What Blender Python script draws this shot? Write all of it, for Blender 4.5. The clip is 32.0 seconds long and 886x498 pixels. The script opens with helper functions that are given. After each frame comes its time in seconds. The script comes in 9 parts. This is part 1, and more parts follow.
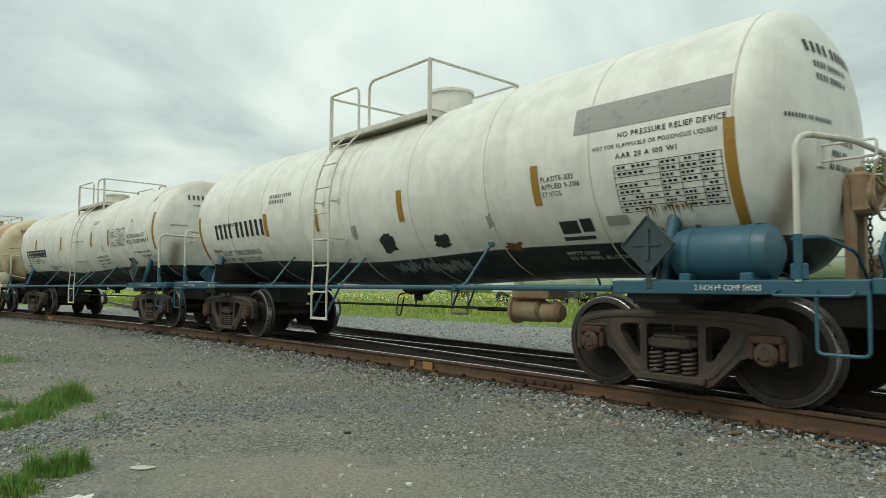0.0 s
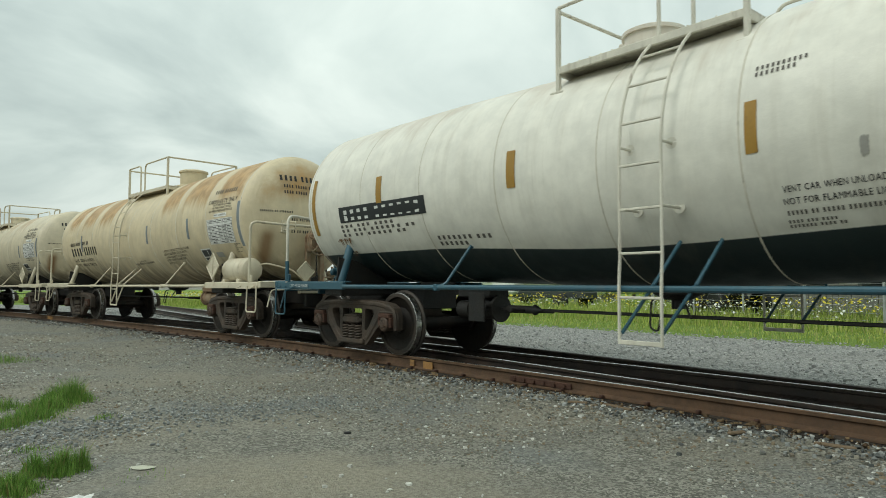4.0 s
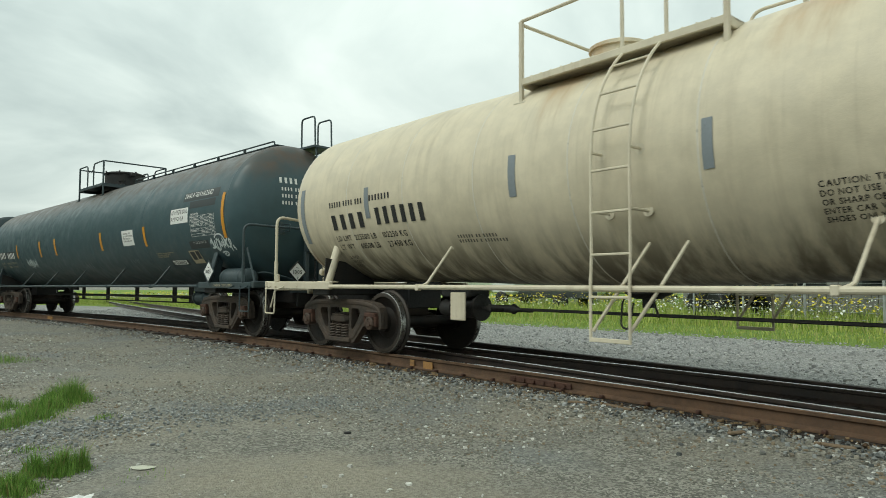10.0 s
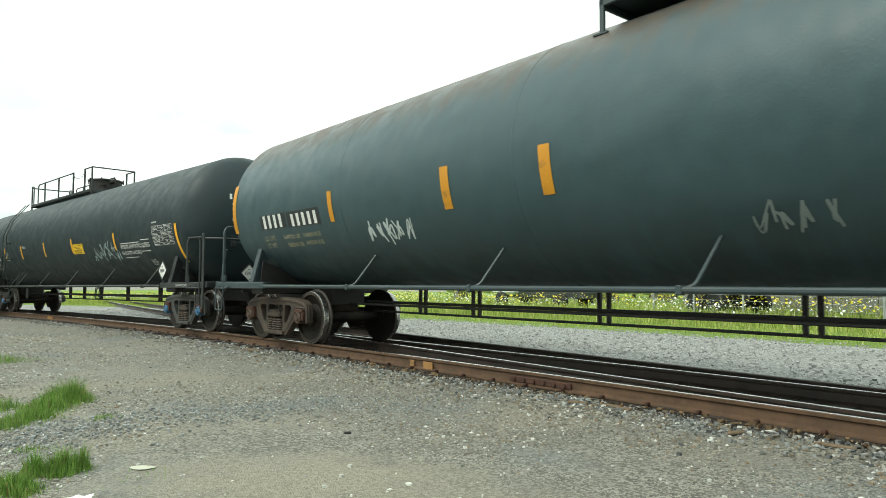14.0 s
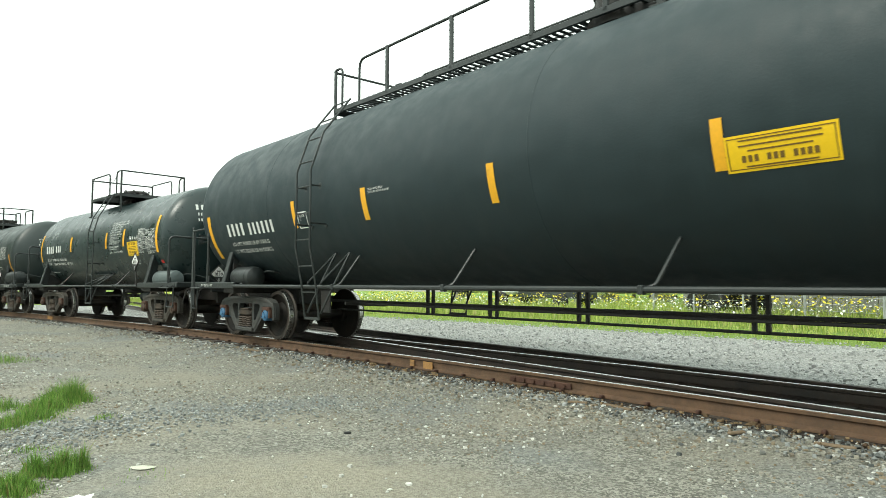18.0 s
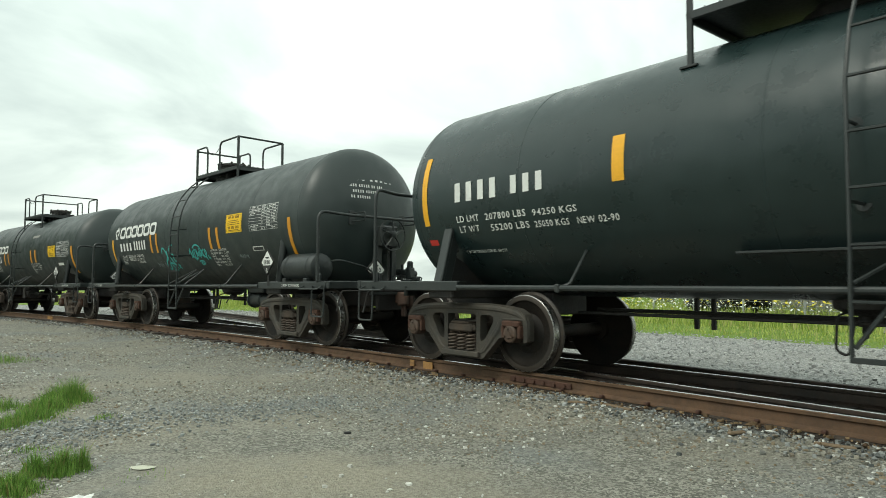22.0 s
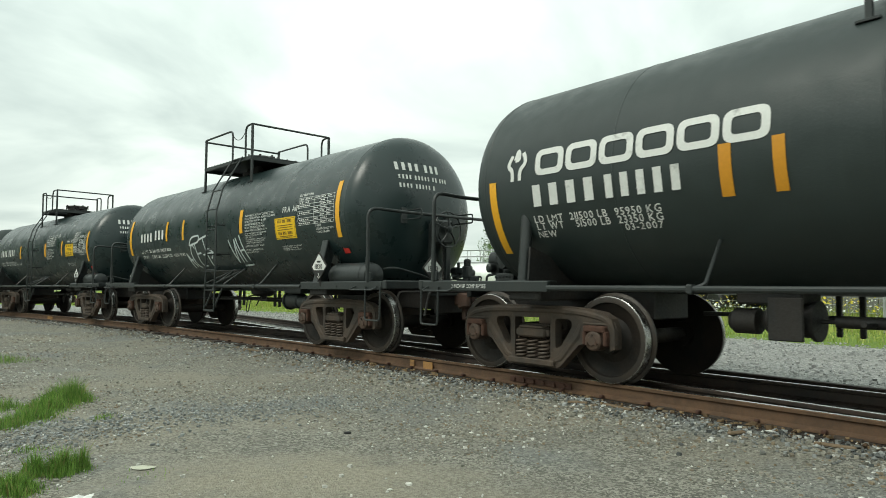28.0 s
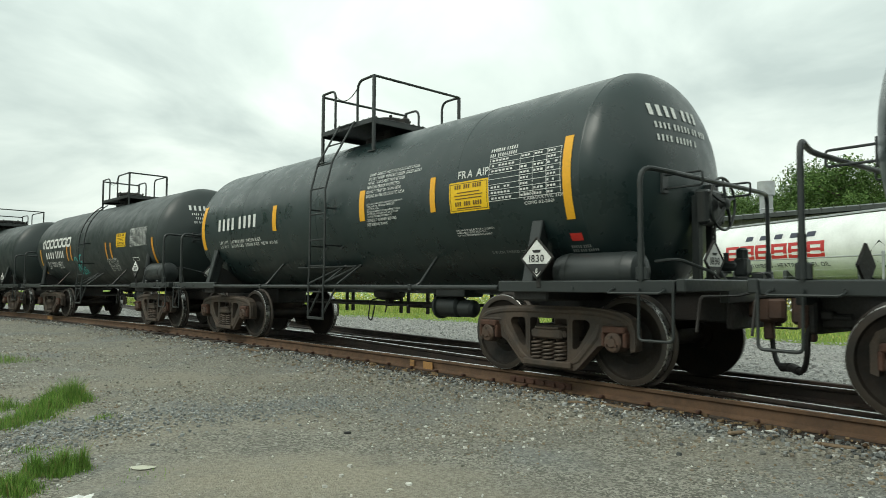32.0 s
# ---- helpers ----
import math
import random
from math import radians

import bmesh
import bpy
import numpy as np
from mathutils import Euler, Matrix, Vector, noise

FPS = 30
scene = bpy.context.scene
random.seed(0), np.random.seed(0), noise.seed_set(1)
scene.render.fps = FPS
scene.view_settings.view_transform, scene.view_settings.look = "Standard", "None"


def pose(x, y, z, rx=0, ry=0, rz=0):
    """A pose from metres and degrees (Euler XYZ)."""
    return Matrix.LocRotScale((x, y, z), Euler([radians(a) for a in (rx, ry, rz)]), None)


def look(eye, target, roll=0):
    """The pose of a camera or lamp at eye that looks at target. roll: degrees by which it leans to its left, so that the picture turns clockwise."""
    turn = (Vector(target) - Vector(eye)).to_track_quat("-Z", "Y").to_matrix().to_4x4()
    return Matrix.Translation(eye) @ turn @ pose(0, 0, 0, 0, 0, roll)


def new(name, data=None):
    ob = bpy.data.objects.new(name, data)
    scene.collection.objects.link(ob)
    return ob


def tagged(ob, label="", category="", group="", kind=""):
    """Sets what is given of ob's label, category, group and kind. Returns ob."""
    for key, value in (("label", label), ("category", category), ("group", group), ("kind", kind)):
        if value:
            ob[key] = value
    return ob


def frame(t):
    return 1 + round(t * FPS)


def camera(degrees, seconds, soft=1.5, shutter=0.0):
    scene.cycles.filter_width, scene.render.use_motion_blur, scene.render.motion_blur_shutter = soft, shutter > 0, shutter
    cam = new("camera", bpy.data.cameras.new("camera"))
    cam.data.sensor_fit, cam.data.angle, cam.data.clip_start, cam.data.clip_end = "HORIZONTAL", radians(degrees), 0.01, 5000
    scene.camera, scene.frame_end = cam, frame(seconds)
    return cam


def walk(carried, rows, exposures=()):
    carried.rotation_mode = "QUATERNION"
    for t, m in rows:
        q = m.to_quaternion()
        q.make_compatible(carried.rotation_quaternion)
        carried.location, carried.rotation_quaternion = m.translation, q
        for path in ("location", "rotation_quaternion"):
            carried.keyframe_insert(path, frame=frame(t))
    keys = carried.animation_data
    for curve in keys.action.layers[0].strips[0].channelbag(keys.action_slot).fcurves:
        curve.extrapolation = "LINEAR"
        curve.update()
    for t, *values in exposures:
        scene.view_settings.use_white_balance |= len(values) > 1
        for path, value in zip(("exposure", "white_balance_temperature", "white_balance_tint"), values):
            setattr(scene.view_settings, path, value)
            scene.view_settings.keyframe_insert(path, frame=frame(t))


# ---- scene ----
# exposure and white balance along the clip: the camera opens up when dark cars fill its picture
EXPOSURES = [(t, e, 6680 if t < 12.5 else 6830, 1) for t, e in (
    (0.0, 0.05), (3.5, 0.06), (6.0, 0.12), (9.0, 0.14), (10.5, 0.24), (12.0, 0.56), (13.0, 0.90), (16.0, 0.93), (17.0, 1.12), (18.0, 1.15), (19.0, 1.0),
    (20.0, 0.64), (21.0, 0.56), (22.5, 0.46), (23.0, 0.36), (25.0, 0.48), (28.0, 0.46), (29.0, 0.34), (30.0, 0.50), (32.0, 0.36))]
SKY_STRENGTH = 0.88
SUN_STRENGTH = 1.1

# Plan: world origin under the camera; rail tops at z = 0 beside the camera.
# The train runs along a gently curved track from the far left to the near right.

# ---------------------------------------------------------------- track line
T0 = (7.5367, -0.1405)          # a point of the near rail
PHI = 2.21887                   # heading of the near rail there, away from the camera
BEND = (0.0062287, -0.0003634, -0.0005553)
FALL = (-0.00043, -0.0001315)   # the track sinks slightly with distance
GAUGE = 1.505                   # between the rail heads' centres

_s = np.linspace(-60.0, 260.0, 1601)
_c = np.clip(_s, -15, 60) / 30.0
_k = BEND[0] + BEND[1] * _c + BEND[2] * _c * _c
_k = np.where(_s > 60, _k * np.clip(1 - (_s - 60) / 25.0, 0, 1), _k)
_h = _s[1] - _s[0]
_a = np.concatenate([[0], np.cumsum((_k[1:] + _k[:-1]) / 2 * _h)])
_a = _a - np.interp(0, _s, _a) + PHI
_x = np.concatenate([[0], np.cumsum((np.cos(_a[1:]) + np.cos(_a[:-1])) / 2 * _h)])
_y = np.concatenate([[0], np.cumsum((np.sin(_a[1:]) + np.sin(_a[:-1])) / 2 * _h)])
_x = _x - np.interp(0, _s, _x) + T0[0]
_y = _y - np.interp(0, _s, _y) + T0[1]


def fall(s):
    c = np.clip(s, -20, 75)
    return FALL[0] * c + FALL[1] * c * c


def track(s, off=0.0, z=0.0):
    """The point at s along the near rail, off metres to its far side, z over the rail top."""
    a = float(np.interp(s, _s, _a))
    return Vector((float(np.interp(s, _s, _x)) + math.sin(a) * off,
                   float(np.interp(s, _s, _y)) - math.cos(a) * off, float(fall(s)) + z))


def heading(s):
    return float(np.interp(s, _s, _a))


# the train's way along the track, in metres from its place at 16 s
SPEED = (4.7757, 0.0848, -0.2387, -0.2753, 0.0747, 0.13)


def run(t):
    u = (t - 16.0) / 16.0
    return 16.0 * sum(v * u ** (j + 1) for j, v in enumerate(SPEED))


# ---------------------------------------------------------------- camera
cam = camera(67.9, 32.0, soft=0.6, shutter=0.1)
EYE = (0.0, 0.0, 1.019)
PITCH = radians(3.03)
still = look(EYE, (0.0, math.cos(PITCH), EYE[2] + math.sin(PITCH)), 0.345)
walk(cam, [(0.0, still), (32.0, still)],
     exposures=EXPOSURES)

# ---------------------------------------------------------------- world and sun
world = bpy.data.worlds.new("overcast_sky")
scene.world = world
world.use_nodes = True
wn, wl = world.node_tree.nodes, world.node_tree.links
wn.clear()
w_out = wn.new("ShaderNodeOutputWorld")
w_bg = wn.new("ShaderNodeBackground")
w_sky = wn.new("ShaderNodeTexSky")
w_sky.sky_type, w_sky.sun_disc = "NISHITA", False
w_sky.sun_elevation, w_sky.sun_rotation = radians(48), radians(250)
w_scale = wn.new("ShaderNodeVectorMath")
w_scale.operation = "SCALE"
w_scale.inputs["Scale"].default_value = 0.1
wl.new(w_sky.outputs[0], w_scale.inputs[0])
w_co = wn.new("ShaderNodeTexCoord")
# cloud layer: direction projected onto a flat ceiling
w_sep = wn.new("ShaderNodeSeparateXYZ")
wl.new(w_co.outputs["Generated"], w_sep.inputs[0])
w_z = wn.new("ShaderNodeMath")
w_z.operation = "ADD"
w_z.inputs[1].default_value = 0.22
wl.new(w_sep.outputs["Z"], w_z.inputs[0])
w_zm = wn.new("ShaderNodeMath")
w_zm.operation = "MAXIMUM"
w_zm.inputs[1].default_value = 0.12
wl.new(w_z.outputs[0], w_zm.inputs[0])
w_dx, w_dy = wn.new("ShaderNodeMath"), wn.new("ShaderNodeMath")
for nd, ax in ((w_dx, "X"), (w_dy, "Y")):
    nd.operation = "DIVIDE"
    wl.new(w_sep.outputs[ax], nd.inputs[0])
    wl.new(w_zm.outputs[0], nd.inputs[1])
w_cmb = wn.new("ShaderNodeCombineXYZ")
wl.new(w_dx.outputs[0], w_cmb.inputs[0])
wl.new(w_dy.outputs[0], w_cmb.inputs[1])
w_n1 = wn.new("ShaderNodeTexNoise")
w_n1.inputs["Scale"].default_value = 1.0
w_n1.inputs["Detail"].default_value = 7
w_n1.inputs["Roughness"].default_value = 0.52
w_n1.inputs["Distortion"].default_value = 0.5
wl.new(w_cmb.outputs[0], w_n1.inputs["Vector"])
w_ramp = wn.new("ShaderNodeValToRGB")
w_ramp.color_ramp.elements[0].position, w_ramp.color_ramp.elements[0].color = 0.34, (0.56, 0.645, 0.66, 1)
w_ramp.color_ramp.elements[1].position, w_ramp.color_ramp.elements[1].color = 0.60, (0.98, 1.06, 1.055, 1)
el = w_ramp.color_ramp.elements.new(0.47)
el.color = (0.76, 0.85, 0.855, 1)
wl.new(w_n1.outputs["Fac"], w_ramp.inputs[0])
w_mix = wn.new("ShaderNodeMix")
w_mix.data_type = "RGBA"
w_mix.inputs["Factor"].default_value = 0.94
wl.new(w_scale.outputs[0], w_mix.inputs["A"])
wl.new(w_ramp.outputs[0], w_mix.inputs["B"])
# an overcast sky is darker low down than overhead
w_low = wn.new("ShaderNodeMapRange")
w_low.inputs["From Min"].default_value, w_low.inputs["From Max"].default_value = 0.0, 0.36
w_low.inputs["To Min"].default_value, w_low.inputs["To Max"].default_value = 0.76, 1.06
wl.new(w_sep.outputs["Z"], w_low.inputs["Value"])
w_dim = wn.new("ShaderNodeVectorMath")
w_dim.operation = "SCALE"
wl.new(w_mix.outputs["Result"], w_dim.inputs[0])
wl.new(w_low.outputs[0], w_dim.inputs["Scale"])
w_bg.inputs["Strength"].default_value = SKY_STRENGTH
wl.new(w_dim.outputs[0], w_bg.inputs["Color"])
wl.new(w_bg.outputs[0], w_out.inputs["Surface"])

sun = new("sun", bpy.data.lights.new("sun", "SUN"))
sun.data.energy, sun.data.angle, sun.data.color = SUN_STRENGTH, radians(25), (1.0, 0.98, 0.95)
sun.matrix_world = look((0, 0, 20), (13.0, 9.0, 0))

# ---------------------------------------------------------------- materials


class Nodes:
    """A small builder of node materials."""

    def __init__(self, name):
        self.mat = bpy.data.materials.new(name)
        self.mat.use_nodes = True
        self.n, self.l = self.mat.node_tree.nodes, self.mat.node_tree.links
        self.bsdf = self.n["Principled BSDF"]
        self.co = self.n.new("ShaderNodeTexCoord").outputs["Object"]

    def link(self, a, b):
        self.l.new(a, b)

    def put(self, sock, value):
        if hasattr(value, "node"):
            self.l.new(value, sock)
        elif isinstance(value, tuple) and len(value) == 3 and sock.type == "RGBA":
            sock.default_value = (*value, 1)
        else:
            sock.default_value = value

    def stretch(self, scale, co=None, shift=(0, 0, 0)):
        m = self.n.new("ShaderNodeMapping")
        m.inputs["Scale"].default_value = scale
        m.inputs["Location"].default_value = shift
        self.l.new(co or self.co, m.inputs["Vector"])
        return m.outputs[0]

    def noise(self, scale, detail=4, rough=0.55, co=None, distort=0.0):
        t = self.n.new("ShaderNodeTexNoise")
        t.inputs["Scale"].default_value, t.inputs["Detail"].default_value = scale, detail
        t.inputs["Roughness"].default_value, t.inputs["Distortion"].default_value = rough, distort
        self.l.new(co or self.co, t.inputs["Vector"])
        return t.outputs["Fac"]

    def cells(self, scale, co=None, out="Color"):
        t = self.n.new("ShaderNodeTexVoronoi")
        t.inputs["Scale"].default_value = scale
        self.l.new(co or self.co, t.inputs["Vector"])
        return t.outputs[out]

    def ramp(self, fac, lo, hi, a=0.0, b=1.0):
        m = self.n.new("ShaderNodeMapRange")
        m.interpolation_type = "SMOOTHSTEP"
        self.l.new(fac, m.inputs[0])
        for i, v in enumerate((lo, hi, a, b)):
            m.inputs[i + 1].default_value = v
        return m.outputs[0]

    def math(self, op, a, b=0.0):
        m = self.n.new("ShaderNodeMath")
        m.operation = op
        self.put(m.inputs[0], a)
        self.put(m.inputs[1], b)
        return m.outputs[0]

    def mix(self, fac, a, b):
        m = self.n.new("ShaderNodeMix")
        m.data_type = "RGBA"
        self.put(m.inputs["Factor"], fac)
        self.put(m.inputs["A"], a)
        self.put(m.inputs["B"], b)
        return m.outputs["Result"]

    def axis(self, name, co=None):
        s = self.n.new("ShaderNodeSeparateXYZ")
        self.l.new(co or self.co, s.inputs[0])
        return s.outputs[name]

    def random(self):
        return self.n.new("ShaderNodeObjectInfo").outputs["Random"]

    def island(self):
        return self.n.new("ShaderNodeNewGeometry").outputs["Random Per Island"]

    def done(self, color, rough=0.6, metal=0.0, bump=None, depth=0.005, spec=0.5):
        self.put(self.bsdf.inputs["Base Color"], color)
        self.put(self.bsdf.inputs["Roughness"], rough)
        self.put(self.bsdf.inputs["Metallic"], metal)
        self.bsdf.inputs["Specular IOR Level"].default_value = spec
        if bump is not None:
            b = self.n.new("ShaderNodeBump")
            b.inputs["Strength"].default_value, b.inputs["Distance"].default_value = 1.0, depth
            self.l.new(bump, b.inputs["Height"])
            self.l.new(b.outputs[0], self.bsdf.inputs["Normal"])
        return self.mat


def paint(name, color, dirt=(0.12, 0.09, 0.06), amount=0.35, rough=0.5, scale=1.0, spec=0.5, bump=0.0015):
    """Weathered enamel on steel: fine grime, soft blotches and rain streaks."""
    k = Nodes(name)
    big = k.noise(1.3 * scale, 5, 0.6)
    fine = k.noise(26 * scale, 6, 0.65)
    run_ = k.noise(1.0, 5, 0.6, k.stretch((7 * scale, 7 * scale, 0.55 * scale)))
    m = k.math("MULTIPLY", k.ramp(run_, 0.45, 0.8), k.ramp(big, 0.3, 0.75))
    m = k.math("MULTIPLY", m, amount)
    m = k.math("ADD", m, k.math("MULTIPLY", k.ramp(fine, 0.5, 0.85), amount * 0.35))
    c = k.mix(k.ramp(big, 0.3, 0.7), tuple(v * 0.88 for v in color), tuple(min(1, v * 1.08) for v in color))
    c = k.mix(m, c, dirt)
    r = k.ramp(fine, 0.3, 0.8, rough - 0.06, rough + 0.14)
    return k.done(c, r, 0.0, fine, bump, spec)


def tank_paint(name, color, dirt, amount=0.4, rough=0.42, dark_below=None, dark=(0.012, 0.026, 0.028), rust=None,
               rust_color=(0.36, 0.165, 0.045), top=None, top_color=(0.10, 0.06, 0.035), spec=0.5, grime=0.5, zc=2.3, radius=1.28, spans=None, stain=None, bow=0.0, dent=0.05, ragged=1.1):
    """Tank shell: long rain streaks down the sides, seams of grime, rust where it has broken out.
    rust: (from z, to z, amount, scale); top: (z, amount) of a worn top; dark_below: z of the lower paint."""
    k = Nodes(name)
    big = k.noise(0.7, 5, 0.6)
    mid = k.noise(3.5, 6, 0.62)
    fine = k.noise(42, 5, 0.65)
    streak = k.noise(1.0, 6, 0.6, k.stretch((5.5, 1.6, 0.45)))
    thin = k.noise(1.0, 4, 0.6, k.stretch((21.0, 2.5, 0.6)))
    z = k.axis("Z")
    if bow:  # the paint follows a tank that rises towards its ends
        z = k.math("SUBTRACT", z, k.ramp(k.math("ABSOLUTE", k.axis("X")), 0.0, 3.2, 0.0, bow))
    c = k.mix(k.ramp(mid, 0.3, 0.7), tuple(v * 0.9 for v in color), tuple(min(1, v * 1.06) for v in color))
    m = k.math("MULTIPLY", k.ramp(streak, 0.44, 0.78), k.ramp(big, 0.25, 0.7))
    m = k.math("ADD", m, k.math("MULTIPLY", k.ramp(thin, 0.55, 0.85), 0.55))
    c = k.mix(k.math("MULTIPLY", m, amount), c, dirt)
    # road grime low on the shell
    low = k.math("MULTIPLY", k.ramp(z, zc - 0.35 * radius, zc - 1.0 * radius), k.ramp(streak, 0.3, 0.62))
    c = k.mix(k.math("MULTIPLY", low, grime), c, tuple(v * 0.35 for v in dirt))
    if rust:
        lo, hi, am, sc = rust
        band = k.ramp(k.math("ADD", z, k.math("MULTIPLY", streak, ragged)), lo + 0.5 * ragged, hi + 0.5 * ragged)
        patch = k.noise(1.0, 5, 0.58, k.stretch((0.42 * sc, 0.6, 0.75)), 0.3)
        rm = k.math("MULTIPLY", band, k.ramp(patch, 0.40, 0.56))
        if spans:  # stretches of the shell whose top has rusted, clean along the seams
            x = k.axis("X")
            xw = k.math("ADD", x, k.math("MULTIPLY", mid, 0.25))
            total = 0.0
            for a, b in spans:
                w = k.math("MULTIPLY", k.ramp(xw, a, a + 0.22), k.ramp(xw, b, b - 0.22))
                total = k.math("MAXIMUM", total, w)
            rm = k.math("MULTIPLY", band, k.math("MULTIPLY", total, k.ramp(patch, 0.2, 0.5, 0.8, 1.0)))
        rm = k.math("MULTIPLY", rm, k.ramp(thin, 0.2, 0.7, 0.72, 1.0))
        c = k.mix(k.math("MULTIPLY", rm, am), c, k.mix(k.ramp(mid, 0.35, 0.65), rust_color, tuple(v * 0.62 for v in rust_color)))
    if top:
        tm = k.ramp(k.math("ADD", z, k.math("MULTIPLY", streak, 0.8)), top[0] + 0.2, top[0] + 0.75)
        c = k.mix(k.math("MULTIPLY", tm, k.ramp(mid, 0.35, 0.65, top[1] * 0.5, top[1])), c, top_color)
    if dark_below:
        edge = k.math("ADD", z, k.math("MULTIPLY", fine, 0.012))
        c = k.mix(k.ramp(edge, dark_below, dark_below + 0.012), k.mix(k.ramp(streak, 0.5, 0.8, 0, 0.12), dark, dirt), c)
    if stain:  # a soft brown run under the handrail's bracket
        y0, z0, z1, am = stain
        dy = k.math("ABSOLUTE", k.math("SUBTRACT", k.axis("Y"), k.math("ADD", y0 - 0.06, k.math("MULTIPLY", streak, 0.12))))
        sm = k.math("MULTIPLY", k.ramp(dy, 0.20, 0.02), k.math("MULTIPLY", k.ramp(z, z1, z1 - 0.25), k.ramp(z, z0 - 0.3, z0)))
        sm = k.math("MULTIPLY", sm, k.ramp(k.math("ABSOLUTE", k.axis("X")), 5.72, 5.85))
        c = k.mix(k.math("MULTIPLY", sm, am), c, (0.20, 0.10, 0.035))
    dents = k.math("ADD", k.noise(1.1, 2, 0.5), k.math("MULTIPLY", fine, 0.03))
    r = k.ramp(mid, 0.25, 0.75, rough - 0.07, rough + 0.13)
    return k.done(c, r, 0.0, dents, dent, spec)


def steel(name, color, rust_color, amount, rough=0.6, metal=0.2, scale=1.0, spec=0.5):
    k = Nodes(name)
    a, b = k.noise(3.0 * scale, 6, 0.65), k.noise(40 * scale, 4, 0.6)
    m = k.math("MULTIPLY", k.ramp(a, 0.35, 0.65), amount)
    c = k.mix(m, color, rust_color)
    c = k.mix(k.ramp(b, 0.5, 0.85, 0, 0.35), c, tuple(v * 1.7 for v in rust_color))
    return k.done(c, k.ramp(b, 0.3, 0.8, rough - 0.1, rough + 0.2), metal, b, 0.003, spec)


def plain(name, color, rough=0.5, wear=0.0, spec=0.5):
    k = Nodes(name)
    f = k.noise(30, 5, 0.6)
    g = k.noise(6, 5, 0.65)
    c = k.mix(k.ramp(f, 0.3, 0.8), tuple(v * 0.9 for v in color), color)
    if wear:
        c = k.mix(k.ramp(g, 0.62 - wear * 0.2, 0.8 - wear * 0.15), c, tuple(v * 0.45 + 0.02 for v in color))
    return k.done(c, rough, 0.0, None, 0.0, spec)

# ---------------------------------------------------------------- mesh tools


class Geo:
    """Vertices and faces of one mesh, put together from simple shaped pieces."""

    def __init__(self):
        self.v, self.f, self.m = [], [], []

    def add(self, verts, faces, slot=0):
        o = len(self.v)
        self.v += [tuple(p) for p in verts]
        self.f += [tuple(i + o for i in q) for q in faces]
        self.m += [slot] * len(faces)
        return self

    def box(self, x0, x1, y0, y1, z0, z1, b=0.006, slot=0, turn=None):
        """A box with chamfered edges; turn: a matrix applied to it."""
        b = min(b, 0.45 * min(abs(x1 - x0), abs(y1 - y0), abs(z1 - z0)))
        c = ((x0 + x1) / 2, (y0 + y1) / 2, (z0 + z1) / 2)
        h = (abs(x1 - x0) / 2, abs(y1 - y0) / 2, abs(z1 - z0) / 2)
        vs, ix = [], {}
        for sx in (-1, 1):
            for sy in (-1, 1):
                for sz in (-1, 1):
                    for ax in range(3):
                        p = [c[i] + s * (h[i] - (0 if i == ax else b)) for i, s in enumerate((sx, sy, sz))]
                        ix[(sx, sy, sz, ax)] = len(vs)
                        vs.append(p)
        fs = []
        for ax in range(3):
            for s in (-1, 1):
                o1, o2 = (ax + 1) % 3, (ax + 2) % 3
                q = []
                for a, d in ((-1, -1), (1, -1), (1, 1), (-1, 1)):
                    k = [0, 0, 0]
                    k[ax], k[o1], k[o2] = s, a, d
                    q.append(ix[(*k, ax)])
                fs.append(q if s > 0 else q[::-1])
        for ax in range(3):  # edges along ax
            o1, o2 = (ax + 1) % 3, (ax + 2) % 3
            for s1 in (-1, 1):
                for s2 in (-1, 1):
                    def key(s, face):
                        k = [0, 0, 0]
                        k[ax], k[o1], k[o2] = s, s1, s2
                        return ix[(*k, face)]
                    q = [key(-1, o1), key(1, o1), key(1, o2), key(-1, o2)]
                    fs.append(q if s1 * s2 < 0 else q[::-1])
        for sx in (-1, 1):
            for sy in (-1, 1):
                for sz in (-1, 1):
                    q = [ix[(sx, sy, sz, a)] for a in range(3)]
                    fs.append(q if sx * sy * sz > 0 else q[::-1])
        if turn is not None:
            vs = [turn @ Vector(p) for p in vs]
        return self.add(vs, fs, slot)

    def tube(self, pts, r, n=8, slot=0, closed=False):
        """A round bar swept along points."""
        pts = [Vector(p) for p in pts]
        k = len(pts)
        tang = []
        for i in range(k):
            a = pts[i - 1] if (i > 0 or closed) else pts[0]
            b = pts[(i + 1) % k] if (i < k - 1 or closed) else pts[-1]
            tang.append((b - a).normalized())
        up = Vector((0, 0, 1)) if abs(tang[0].z) < 0.9 else Vector((1, 0, 0))
        u = (up - tang[0] * up.dot(tang[0])).normalized()
        vs, fs = [], []
        for i in range(k):
            u = (u - tang[i] * u.dot(tang[i])).normalized()
            w = tang[i].cross(u)
            rr = r[i] if isinstance(r, (list, tuple)) else r
            for j in range(n):
                a = 2 * math.pi * j / n
                vs.append(pts[i] + (u * math.cos(a) + w * math.sin(a)) * rr)
        for i in range(k if closed else k - 1):
            for j in range(n):
                a, b = i * n, ((i + 1) % k) * n
                fs.append((a + j, a + (j + 1) % n, b + (j + 1) % n, b + j))
        if not closed:
            fs.append(tuple(range(n - 1, -1, -1)))
            fs.append(tuple((k - 1) * n + j for j in range(n)))
        return self.add(vs, fs, slot)

